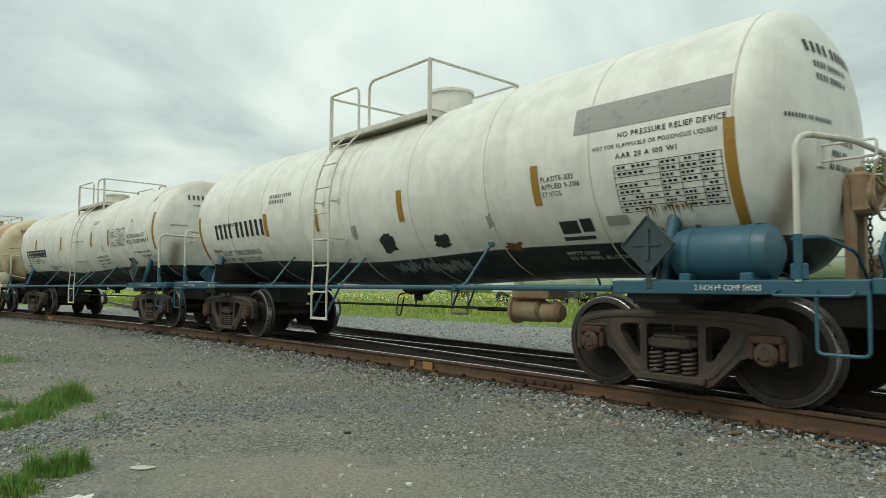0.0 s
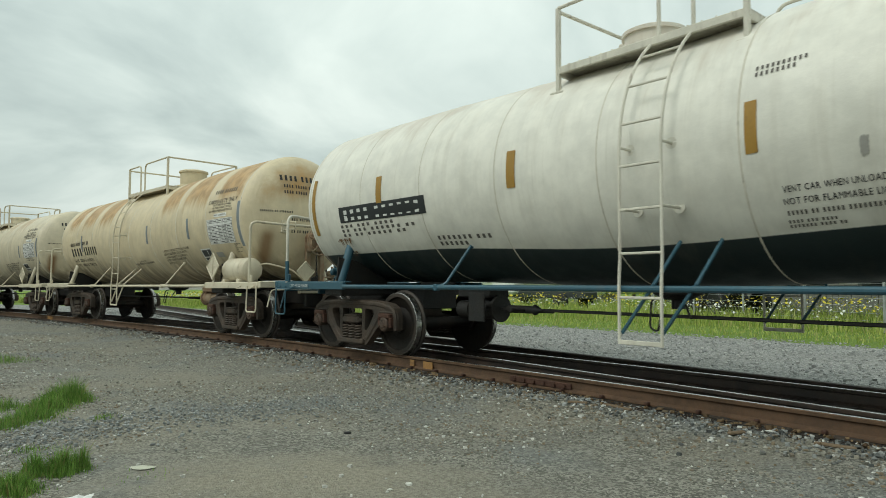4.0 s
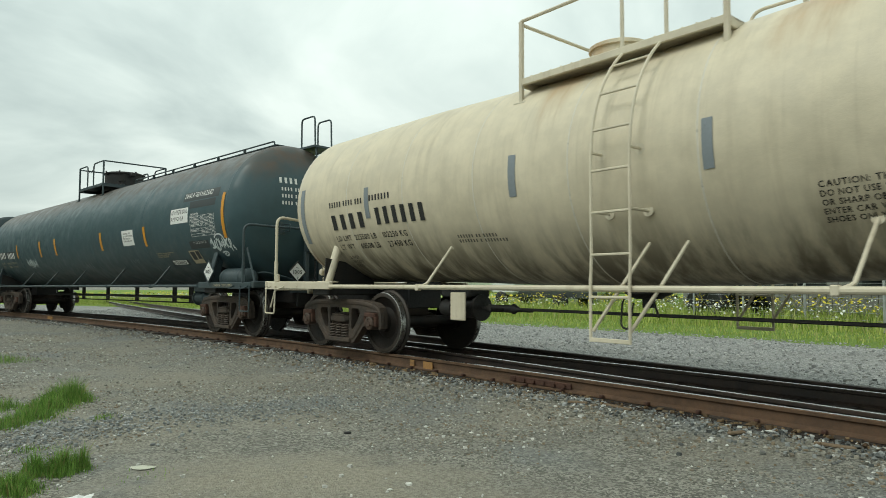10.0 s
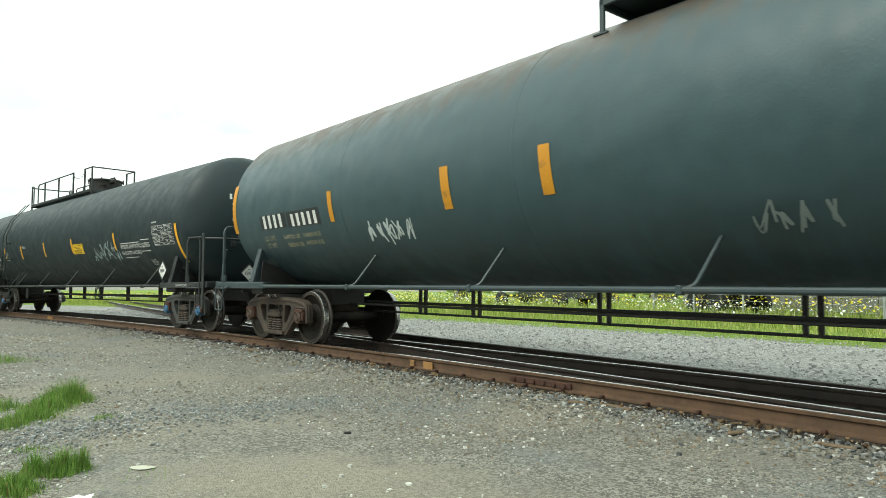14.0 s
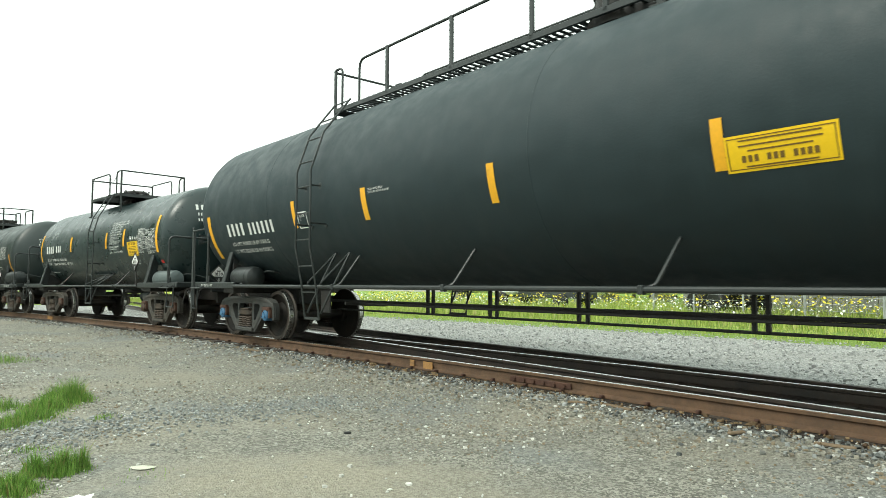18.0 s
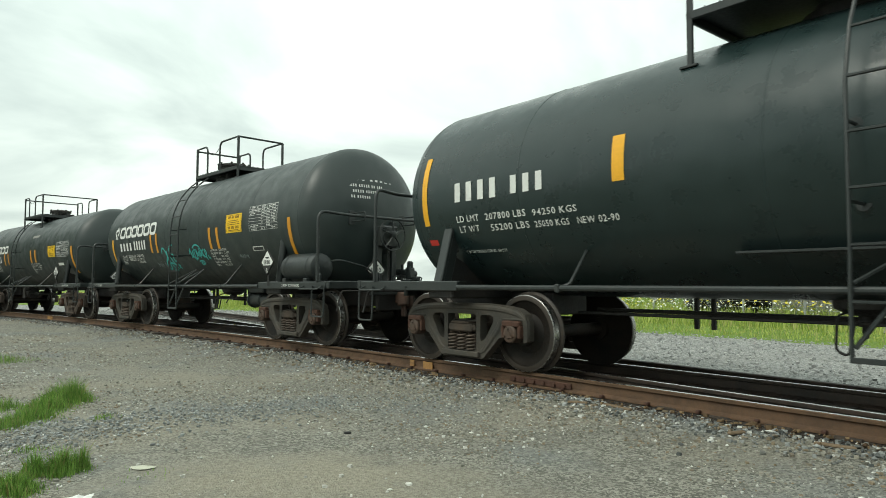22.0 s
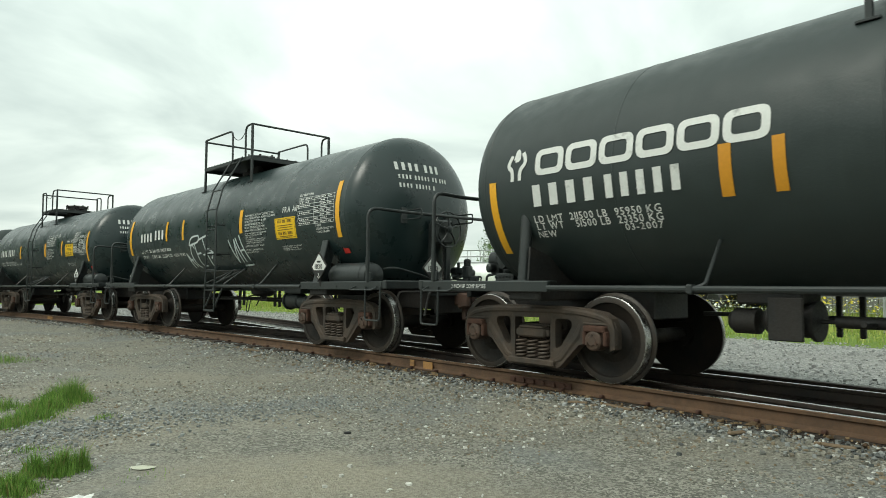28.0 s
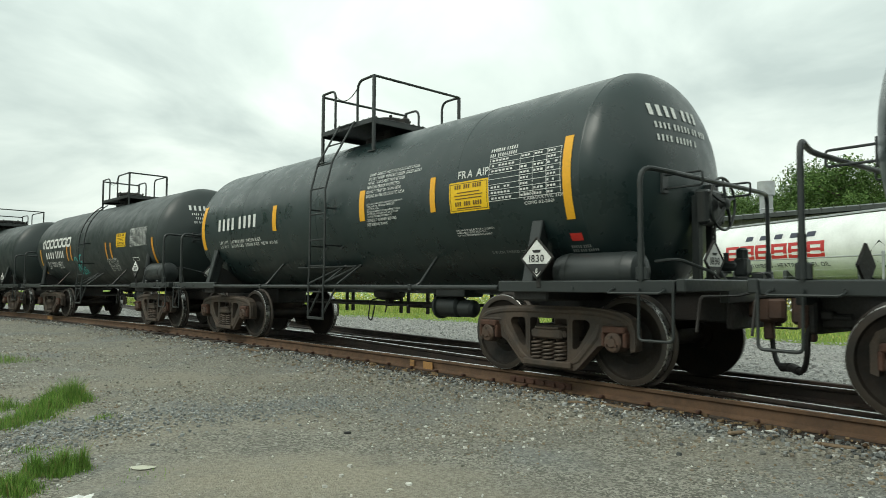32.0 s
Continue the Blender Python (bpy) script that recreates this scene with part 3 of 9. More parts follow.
def tank_car(name, label, L, T, R, zc, head, mt, mf, md, seams, ladder, plat, res, top_rail=None, empty_holder=True, code="", sub="", corr=False,
             strut=(), style="old", pipes=(), cap_mat=None, frame_mat=None, heads=None, valve=True, wheel_mat=None, plat_mat=None, ladder_mat=None, x_post=None, end_ladder=False, lad_foot=None, bow=None, xt=0.0, rail_z=(2.20, 2.20), hold=None, holder_mat=None, rail_mat=None, post="", tread_bar=False, straight=False, post_dx=0.0, seam_mat=None, cylinder=True, brake_end=-1, brace=False, tail=0.0, corner_post=False, big_valve=False, post_rust=False, res_mat=None):
    """One tank car. x runs along it, lettered side +y, z = 0 at the rail tops."""
    car = thing(name, label, "tank car", "tank cars of the freight train")
    car["bow"] = list(bow) if bow else []
    car["shift"] = xt
    h2, S = L / 2, T - head
    pm, lm = plat_mat or mf, ladder_mat or mf
    wm = wheel_mat or mf

    def side(v):  # y and z on the shell at arc v
        return R * math.cos(v / R), zc + R * math.sin(v / R)

    # ---- tank
    g = Geo()
    nx = 40
    g.lathe([(R, xt - S + 2 * S * i / nx) for i in range(nx + 1)], 96, "X", (0, 0, zc))
    g.v = [(x, y, z + rise(bow, x)) for x, y, z in g.v]
    g.f = [f for f in g.f if len(f) == 4]
    g.m = [0] * len(g.f)
    part("tank_shell", g, mt, car)
    for s in (-1, 1):
        prof = []
        for i in range(15):
            a = math.pi / 2 * i / 14
            e = 0.80 if style == "old" else 1.0
            prof.append((R * max(math.cos(a), 0) ** e if i < 14 else 0.0, xt + s * (S + head * math.sin(a))))
        g = Geo().lathe(prof, 96, "X", (0, 0, zc + rise(bow, s * S)))
        part("tank_head", g, heads or mt, car)
    for x in seams:
        g = Geo().lathe([(R - 0.002, x - 0.013), (R + 0.004, x - 0.005), (R + 0.004, x + 0.005), (R - 0.002, x + 0.013)], 72, "X", (0, 0, zc + rise(bow, x)))
        g.f = [f for f in g.f if len(f) == 4]
        g.m = [0] * len(g.f)
        part("weld_seam", g, seam_mat or mt, car)
    for s in (-1, 1):  # head seams
        g = Geo().lathe([(R - 0.002, xt + s * S - 0.016), (R + 0.004, xt + s * S - 0.006), (R + 0.004, xt + s * S + 0.006), (R - 0.003, xt + s * S + 0.016)], 72, "X", (0, 0, zc + rise(bow, s * S)))
        g.f = [f for f in g.f if len(f) == 4]
        g.m = [0] * len(g.f)
        part("weld_seam", g, seam_mat or mt, car)
    # ---- underframe at both ends
    for s in (-1, 1):
        e = s * (h2 + 1.72)
        g = Geo()
        a, b = sorted((s * (h2 - 0.95), s * (h2 + 1.74)))
        g.box(a, b, -0.33, 0.33, 0.66, 1.0, 0.015)
        g.box(a, b, -0.42, 0.42, 0.985, 1.01, 0.006)
        part("center_sill", g, md, car)
        g = Geo()
        g.box(s * h2 - 0.24, s * h2 + 0.24, -1.36, 1.36, 0.86, 0.985, 0.02)
        for y in (-1, 1):
            g.slab([(y * 0.35, 0.98), (y * 1.30, 0.98), (y * 1.26, 1.45), (y * 0.9, zc - math.sqrt(max(R * R - 0.81, 0)) + 0.02), (y * 0.35, zc - R + 0.1)], -0.012, 0.012)
            n = 10
            g.v[-n:] = [(s * h2 + v[1], v[0], v[2]) for v in g.v[-n:]]
        part("bolster_saddle", g, md, car)
        for y in (-1, 1):
            yt, zt = side(-math.asin((zc - 1.72) / R) * R)
            hx = s * h2 + (post_dx if s > 0 else 0.0)
            g = Geo()
            if style == "old" or post == "tube":
                zt = (1.56 if style == "old" else 1.78) + rise(bow, s * h2)
                yt = math.sqrt(max(R * R - (zt - rise(bow, s * h2) - zc) ** 2, 0.1))
                g.tube([(hx, y * 1.24, 1.0), (hx + s * 0.03, y * (yt - 0.05), zt + 0.03)], 0.068, 16)
                g.box(hx - 0.13, hx + 0.13, y * 1.24 - 0.10, y * 1.24 + 0.10, 1.06, 1.085, 0.006)
            else:
                g.box(hx - 0.075, hx + 0.075, -0.03, 0.03, 0, 0.78, 0.012, turn=Matrix.Translation((0, y * 1.40, 0.98)) @ Matrix.Rotation(y * 0.26, 4, "X"))
                g.box(hx - 0.05, hx - 0.03, -0.16, 0.0, 0, 0.72, 0.008, turn=Matrix.Translation((0, y * 1.40, 0.98)) @ Matrix.Rotation(y * 0.26, 4, "X"))
            part("bolster_post", g, mf, car)
            # reinforcing pad where the post meets the shell, welded all round
            pw, ph = (0.52 if s < 0 else 0.38, 0.22) if style == "old" else (0.30, 0.16)
            pv = -math.asin((zc - (1.47 if style == "old" else 1.74)) / R) * R
            px = hx + pw / 2 + (0.06 if s > 0 and style == "old" else 0.0)
            g = Geo()
            vs, fs = patch(pw, ph, 4)
            Wrap(R, zc, 0.010 if style == "old" else 0.003, bow).put(g, vs, fs, px, pv)
            for qx, qv, qw, qh in ((0, -0.012, pw, 0.012), (0, ph, pw, 0.012), (-0.012, -0.012, 0.012, ph + 0.024), (pw, -0.012, 0.012, ph + 0.024)):
                vs, fs = patch(qw, qh, 4)
                Wrap(R, zc, 0.0055 if style == "old" else 0.0025, bow).put(g, vs, fs, px - qx, pv + qv)
            if y < 0:
                g.v = [(x, -q, z) for x, q, z in g.v]
            part("shell_pad", g, mt, car)
            if post_rust and y > 0:
                rnd = random.Random(int(h2 * 100) + s)
                for k in range(60):
                    g = Geo()
                    w_, l_ = rnd.uniform(0.005, 0.020), rnd.uniform(0.02, 0.05) + 0.12 * rnd.random() ** 3
                    at = rnd.random() * pw
                    up = rnd.choice((ph + 0.02, ph + 0.01, ph, 0.005))
                    vs = [(0, 0), (w_ * 0.5, 0.012), (w_, 0), (w_ * 0.7, -l_ * 0.6), (w_ * 0.5, -l_), (w_ * 0.2, -l_ * 0.5)]
                    Wrap(R, zc, 0.0115 + 0.0005 * (k % 3), bow).put(g, vs, [(0, 1, 2, 3, 4, 5)], px - at, pv + up)
                    part("rust_run", g, M_RUSTRUN, car, smooth=False, fix=False)
            # side channel of the end platform
            g = Geo()
            a, b = sorted((s * (h2 - 0.40), s * (h2 + 1.71)))
            g.box(a, b, y * 1.40 - 0.03, y * 1.40 + 0.03, 0.955, 1.07, 0.008)
            g.box(a, b, y * 1.33 - 0.06, y * 1.33 + 0.06, 1.06, 1.075, 0.004)
            bolts(g, [(s * (h2 + d), y * 1.432 if y > 0 else -1.442, 1.0) for d in (0.62, 1.1, 1.6)])
            part("side_channel", g, mf, car)
            # stirrup step
            g = Geo()
            x0, x1 = s * (h2 + 1.37), s * (h2 + 1.71)
            g.tube(bend([(x0, y * 1.45, 1.0), (x0, y * 1.46, 0.53), (x1, y * 1.46, 0.53), (x1, y * 1.45, 1.0)], 0.05, 4), 0.014, 8)
            part("stirrup_step", g, mf, car)
            g = Geo()  # grab iron under the channel
            g.tube(bend([(s * (h2 + 1.08), y * 1.44, 0.99), (s * (h2 + 1.08), y * 1.52, 0.955), (s * (h2 + 1.62), y * 1.52, 0.955), (s * (h2 + 1.62), y * 1.44, 0.99)], 0.04, 4), 0.011, 6)
            part("grab_iron", g, mf, car)
        g = Geo()
        a, b = sorted((e - s * 0.0, e + s * 0.09))
        g.box(a, b, -0.60, 0.60, 0.86, 1.0, 0.012)
        g.box(a, b, -1.43, 1.43, 0.965, 1.085, 0.012)
        part("end_sill", g, mf, car)
        a, b = sorted((e - s * 0.36, e))
        for y in (-1, 1):
            part("deck_plate", Geo().box(a, b, y * 0.92 - 0.5, y * 0.92 + 0.5, 1.05, 1.075, 0.006), mf, car)
        part("striker", Geo().box(e - 0.05 if s < 0 else e - 0.02, e + 0.02 if s < 0 else e + 0.05, -0.45, 0.45, 0.60, 0.9, 0.02), md, car)
        # coupler, hose, uncoupling lever
        c = part("coupler", shared("coupler", coupler_mesh), None, car, "", pose(s * (h2 + 1.87), 0, 0.80, 0, 0, 0 if s > 0 else 180))
        part("air_hose", shared("hose", hose_mesh), None, car, "", pose(s * (h2 + 1.75), 0, 0.74, 0, 0, 0 if s > 0 else 180))
        g = Geo()
        g.tube(bend([(e + s * 0.12, 1.30, 0.62), (e + s * 0.12, 1.22, 0.93), (e + s * 0.12, 0.5, 0.93), (e + s * 0.2, 0.12, 0.98)], 0.06, 4), 0.014, 6)
        part("uncoupling_lever", g, mf if style == "old" else md, car)
        # end handrail round the tank head
        x0, zr_ = s * (x_post or (h2 + 1.24)), rail_z[0 if s < 0 else 1]
        x1 = s * max(T + 0.16, h2 + 1.5)
        g = Geo()
        g.tube(bend([(x0, 1.42, 1.06), (x0, 1.42, zr_), (x1, 0.95, zr_ - 0.03), (x1, -0.95, zr_ - 0.03), (x0, -1.42, zr_), (x0, -1.42, 1.06)], 0.16, 6), 0.025, 10)
        for q in (-1, 1):
            k = Geo().box(x0 - 0.06, x0 + 0.06, q * 1.40 - 0.025, q * 1.40 + 0.025, 1.07, 1.20, 0.012)
            k.tube([(x0, q * 1.42, 1.08), (x0, q * 1.42, 1.42)], 0.032, 10)
            part("rail_socket", k, mf, car)
        for y in (-0.55, 0.55):  # clips that hold the rail off the head
            zz_ = zr_ - 0.03
            e_ = 0.80 if style == "old" else 1.0
            ang = math.acos(min(math.hypot(y, zz_ - zc - rise(bow, s * S)) / R, 0.999) ** (1 / e_))
            xs = xt + s * (S + head * math.sin(ang))
            g.tube(bend([(xs, y, zz_ - 0.07), (x1 + s * 0.05, y, zz_ - 0.07), (x1 + s * 0.05, y, zz_ + 0.07), (xs, y, zz_ + 0.07)], 0.03, 3), 0.012, 6)
            lo, hi = sorted((xs - s * 0.02, xs + s * 0.012))
            g.box(lo, hi, y - 0.06, y + 0.06, zz_ - 0.12, zz_ + 0.12, 0.004)
        part("end_handrail", g, rail_mat or mf, car, "bent tubular end handrail")
        if brace:
            for y in (-1, 1):
                part("handrail_brace", Geo().tube([(x0 + s * 0.30, y * 1.35, 1.07), (x0 + s * 0.02, y * 1.36, 1.72)], 0.02, 8), mf, car)
        if corner_post:
            xq = s * (h2 + 1.68)
            for y in (-1, 1):
                g = Geo().box(xq - 0.045, xq + 0.045, y * 1.45 - 0.012, y * 1.45 + 0.012, 0.55, zr_ + 0.06, 0.006)
                g.tube(bend([(xq, y * 1.45, zr_), (xq - s * 0.08, y * 1.48, zr_ - 0.02), (x0 + s * 0.05, y * 1.42, zr_)], 0.04, 3), 0.018, 8)
                g.tube([(xq - s * 0.13, y * 1.46, 0.60), (xq - s * 0.13, y * 1.46, zr_ - 0.02)], 0.016, 8)
                part("corner_post", g, mf, car)
        truck(car, s * h2 + (tail if s > 0 else 0.0), s * math.degrees(0.006 * h2), cap_mat, frame_mat)
    # ---- long side rails and their brackets
    for y in (-1, 1):
        g = Geo()
        g.tube([(-h2 + 0.40, y * 1.42, 1.0), (h2 - 0.40, y * 1.42, 1.0)], 0.03, 10)
        part("side_rail", g, mf, car, "long tubular side handrail")
        for x in strut:
            yt, zt = side((-0.81 if L > 12 else -0.72) * R)
            lean = 0.19 if L > 12 else 0.15 if style == "old" else 0.04
            g = Geo()
            g.tube(bend([(x, y * 1.42, 1.0), (x - 0.1, y * 1.36, 1.04), (x - lean, y * (yt + 0.01), zt + 0.1)], 0.04, 3), 0.018, 8)
            g.box(x - 0.03, x + 0.03, y * 1.42 - 0.038, y * 1.42 + 0.038, 0.955, 1.04, 0.01)
            g.lathe([(0.05, 0), (0.05, 0.02), (0, 0.02)], 10, "Y", (x - lean, y * (yt + 0.01) - 0.01, zt + 0.1))
            part("rail_bracket", g, mf, car)
    # ---- ladders, both sides
    xl = ladder
    for y in (-1, 1) if lad_foot is None else ():
        g = Geo()
        yt_top = 0.80
        foot = 0.50 if lad_foot is None else lad_foot
        pts = [(1.47, foot), (1.47, 1.02), (R + 0.17, 1.30), (R + 0.17, zc)]
        amax = math.acos(yt_top / (R + 0.15))
        pts += [((R + 0.16) * math.cos(a), zc + (R + 0.16) * math.sin(a)) for a in np.linspace(0.15, amax, 9)]
        if style != "old" and post != "tube":
            pts = [(1.47, foot), (1.47, 1.02), (R + 0.17, 1.30), (R + 0.17, zc + 0.30), (R + 0.05, zc + 0.75), (0.93, plat[7] + 0.02)]
        if straight:
            pts = [(1.48, foot), (1.56, 1.1), (1.66, 1.6), (1.66, 2.75), (1.45, 3.35), (0.98, 3.95)]
        for x in (xl - 0.215, xl + 0.215):
            part("ladder_rail", Geo().tube([(x, y * p, q) for p, q in pts], 0.016, 6), lm, car)
        # rungs at even steps
        lens = [0.0]
        for p, q in zip(pts, pts[1:]):
            lens.append(lens[-1] + math.hypot(q[0] - p[0], q[1] - p[1]))
        n = int(lens[-1] / 0.40)
        for i in range(n + 1):
            d = 0.02 + i * 0.40
            if d > lens[-1]:
                break
            py, pz = float(np.interp(d, lens, [p[0] for p in pts])), float(np.interp(d, lens, [p[1] for p in pts]))
            g = Geo()
            g.tube([(xl - 0.225, y * py, pz), (xl + 0.225, y * py, pz)], 0.013, 6)
            if i in (0,):
                g.box(xl - 0.215, xl + 0.215, y * py - 0.012, y * py + 0.012, pz - 0.02, pz + 0.02, 0.004)
            part("rung", g, lm, car)
        yt, zt = side(-0.72 * R)
        for x0, x1 in ((xl - 0.2, xl - 0.5), (xl + 0.2, xl - 0.1)):
            part("ladder_brace", Geo().tube([(x0, y * 1.45, 0.60), (x1, y * 1.40, 1.04), (x1 - 0.02, y * (yt + 0.02), zt)], 0.018, 6), mf, car)
            if style != "old":
                part("ladder_brace", Geo().tube([(x0, y * 1.46, 1.05), (x1, y * (yt + 0.02), zt)], 0.015, 6), mf, car)
        for z in (zc + 0.02, zc - 0.55):
            q = math.sqrt(max(R * R - (z - zc) ** 2, 0.01))
            for x in (xl - 0.215, xl + 0.215):
                g = Geo().tube([(x, y * (R + 0.17), z), (x, y * (q - 0.005), z)], 0.014, 6)
                g.lathe([(0.055, 0), (0.055, 0.012), (0, 0.012)], 10, "Y", (x, y * (q - 0.012) if y > 0 else y * q, z))
                part("ladder_standoff", g, lm, car)
    top_platform(car, R, zc, plat, pm, md, mt)
    if tread_bar:  # a narrow foot bar on the shell beside the ladder
        for y in (-1, 1):
            part("foot_bar", Geo().box(xl - 0.50, xl + 1.22, y * 1.0 - 0.05, y * 1.0 + 0.08, 1.30, 1.325, 0.006), mf, car)
    if top_rail:
        x0, x1 = top_rail
        g = Geo()
        zt = zc + R
        k = [x0 + (x1 - x0) * i / 6 for i in range(7)]
        g.tube(bend([(x0, 0.30, zt - 0.02), (x0, 0.30, zt + 0.10), (x1, 0.30, zt + 0.10), (x1, 0.30, zt - 0.02)], 0.12, 5), 0.018, 8)
        for x in k[1:-1]:
            g.box(x - 0.02, x + 0.02, 0.27, 0.33, zt - 0.05, zt + 0.09, 0.005)
        g.box(min(x0, x1), max(x0, x1), -0.34, 0.26, zt + 0.02, zt + 0.05, 0.006)
        part("running_board", g, pm, car, "narrow roof walkway with a low tubular rail")
    # ---- brake gear
    if res:
        xr0, xr1, rr, zr = res
        g = Geo()
        prof = [(0.0, xr1), (rr * 0.55, xr1 + 0.015), (rr * 0.9, xr1 + 0.06), (rr, xr1 + 0.13), (rr, xr0 - 0.13), (rr * 0.9, xr0 - 0.06), (rr * 0.55, xr0 - 0.015), (0.0, xr0)]
        g.lathe(prof, 32, "X", (0, 1.13, zr))
        tank = part("air_reservoir", g, res_mat or mf, car, "round-ended painted steel air reservoir")
        for x in (xr0 - 0.2, xr1 + 0.2):
            g = Geo()
            g.lathe([(rr + 0.006, x - 0.03), (rr + 0.006, x + 0.03)], 32, "X", (0, 1.13, zr))
            g.f = [f for f in g.f if len(f) == 4]
            g.m = [0] * len(g.f)
            g.box(x - 0.05, x + 0.05, 0.95, 1.37, 1.06, zr - rr + 0.06, 0.01)
            part("strap", g, res_mat or mf, tank)
        g = Geo()
        g.tube(bend([(xr1 - 0.02, 1.0, zr + 0.1), (xr1 - 0.25, 1.0, zr + 0.12), (xr1 - 0.35, 0.5, zr), (xr1 - 0.35, 0.1, 0.98)], 0.1, 5), 0.016, 6)
        part("air_pipe", g, mf, car)
    turned = Matrix.Identity(4) if brake_end < 0 else MIRROR
    xb = -(T - xt + 0.08) if brake_end < 0 else -(T + xt + 0.08)
    g = Geo()
    g.box(xb + 0.02, xb + 0.10, -0.34, -0.24, 1.005, 2.15, 0.01)
    g.box(xb + 0.02, xb + 0.10, -0.02, 0.08, 1.005, 2.0, 0.01)
    g.box(xb - 0.09, xb + 0.08, -0.30, 0.08, 1.68, 2.06, 0.03)
    g.lathe([(0.16, xb - 0.12), (0.16, xb - 0.02), (0.13, xb)], 20, "X", (0, -0.10, 1.86))
    bolts(g, [(xb - 0.10, y, z) for y in (-0.26, 0.04) for z in (1.72, 2.02)], 0.02, 0.02, "X")
    g.v = [tuple(turned @ Vector(p)) for p in g.v]
    stand = part("brake_stand", g, wm, car, "hand brake gear housing on the end platform")
    part("brake_wheel", shared("brake_wheel_" + wm.name, lambda: brake_wheel_mesh(wm)), None, stand, "spoked hand brake wheel", turned @ pose(xb - 0.17, -0.10, 1.90, 0, 0, 180))
    g = Geo()
    for i in range(11):
        z = 1.66 - i * 0.052
        ax = (0, 0.016, 0) if i % 2 else (0.016, 0, 0)
        g.tube([(xb - 0.06 + ax[0] * math.cos(a), -0.10 + ax[1] * math.cos(a), z + 0.034 * math.sin(a)) for a in np.linspace(0, 2 * math.pi, 9)[:-1]], 0.008, 5, closed=True)
    g.v = [tuple(turned @ Vector(p)) for p in g.v]
    part("brake_chain", g, md, stand)
    if valve:
        xv = 0.0
        g = Geo()
        g.box(xv - 0.16, xv + 0.16, 0.62, 0.90, 1.075, 1.16, 0.01)
        g.box(xv - 0.13, xv + 0.05, 0.66, 0.88, 1.16, 1.42, 0.03)
        g.box(xv - 0.02, xv + 0.24, 0.64, 0.84, 1.24, 1.38, 0.04)
        g.lathe([(0.09, 0), (0.09, 0.14), (0.06, 0.17), (0.0, 0.17)], 16, "X", (xv + 0.22, 0.74, 1.31))
        g.lathe([(0.08, 0), (0.08, 0.13), (0.05, 0.16), (0.0, 0.16)], 16, "Z", (xv - 0.04, 0.77, 1.40))
        g.lathe([(0.075, 0), (0.075, 0.12), (0.0, 0.13)], 16, "Y", (xv - 0.04, 0.86, 1.28))
        g.tube(bend([(xv - 0.1, 0.8, 1.2), (xv - 0.42, 0.8, 1.2), (xv - 0.5, 0.6, 1.05)], 0.08, 4), 0.018, 6)
        g.tube(bend([(xv + 0.1, 0.7, 1.22), (xv + 0.1, 0.3, 1.22), (xv - 0.1, 0.1, 1.02)], 0.08, 4), 0.018, 6)
        bolts(g, [(xv - 0.1 + 0.06 * i, 0.905, 1.12) for i in range(5)])
        # pipe flanges, relay portions and a bracket that carry the valve
        for dx, dz in ((-0.08, 1.46), (0.16, 1.42)):
            g.lathe([(0.055, 0), (0.055, 0.02), (0.035, 0.03), (0.035, 0.14), (0.05, 0.15), (0.0, 0.16)], 12, "Z", (xv + dx, 0.70, dz - 0.08))
        g.box(xv + 0.20, xv + 0.34, 0.66, 0.82, 1.14, 1.30, 0.03)
        g.box(xv - 0.34, xv - 0.18, 0.68, 0.84, 1.12, 1.22, 0.02)
        g.tube(bend([(xv + 0.3, 0.74, 1.16), (xv + 0.48, 0.74, 1.14), (xv + 0.52, 0.70, 1.06)], 0.05, 4), 0.016, 6)
        g.lathe([(0.05, 0), (0.05, 0.10), (0.03, 0.12), (0.0, 0.12)], 12, "Y", (xv + 0.26, 0.82, 1.22))
        if big_valve:
            g.v = [(brake_end * (h2 + 1.20) + x * 1.05, y - 0.42, 1.075 + (z - 1.075) * 1.25) for x, y, z in g.v]
        else:
            g.v = [(brake_end * (h2 + 1.42) + x * 0.8, brake_end * 0.07 - y * 0.6, 1.06 + (z - 1.075) * 0.8) for x, y, z in g.v]
        part("control_valve", g, wm, car, "cast air brake control valve")
    # brake cylinder and rods under the tank
    g = Geo()
    xc = -h2 + 2.42
    g.lathe([(0.0, xc - 0.30), (0.10, xc - 0.29), (0.15, xc - 0.25), (0.15, xc + 0.12), (0.18, xc + 0.13), (0.18, xc + 0.17), (0.0, xc + 0.18)], 24, "X", (0, 0.32, 0.72))
    g.lathe([(0.0, xc - 0.62), (0.08, xc - 0.61), (0.12, xc - 0.56), (0.12, xc - 0.34), (0.0, xc - 0.33)], 20, "X", (0, 0.36, 0.70))
    g.box(xc - 0.5, xc + 0.1, 0.1, 0.5, 0.86, 0.98, 0.02)
    b_ = -brake_end
    if brake_end > 0:
        g.lathe([(0.0, xc + 0.30), (0.05, xc + 0.30), (0.05, xc + 0.75), (0.07, xc + 0.76), (0.0, xc + 0.9)], 12, "X", (0, 0.32, 0.72))
        g.v = [(-x, y, z) for x, y, z in g.v]
        part("hanger_plate", Geo().box(-xc - 0.15, -xc + 0.15, 0.60, 0.63, 0.55, 0.93, 0.01), wm if style == "old" and wm is F_CREAM else md, car)
    if cylinder:
        part("brake_cylinder", g, md if brake_end > 0 else wm, car)
    part("brake_rod", Geo().tube([(b_ * (xc + 0.15), 0.32, 0.72), (b_ * (h2 - 1.2), 0.15, 0.70)], 0.019, 6), md, car)
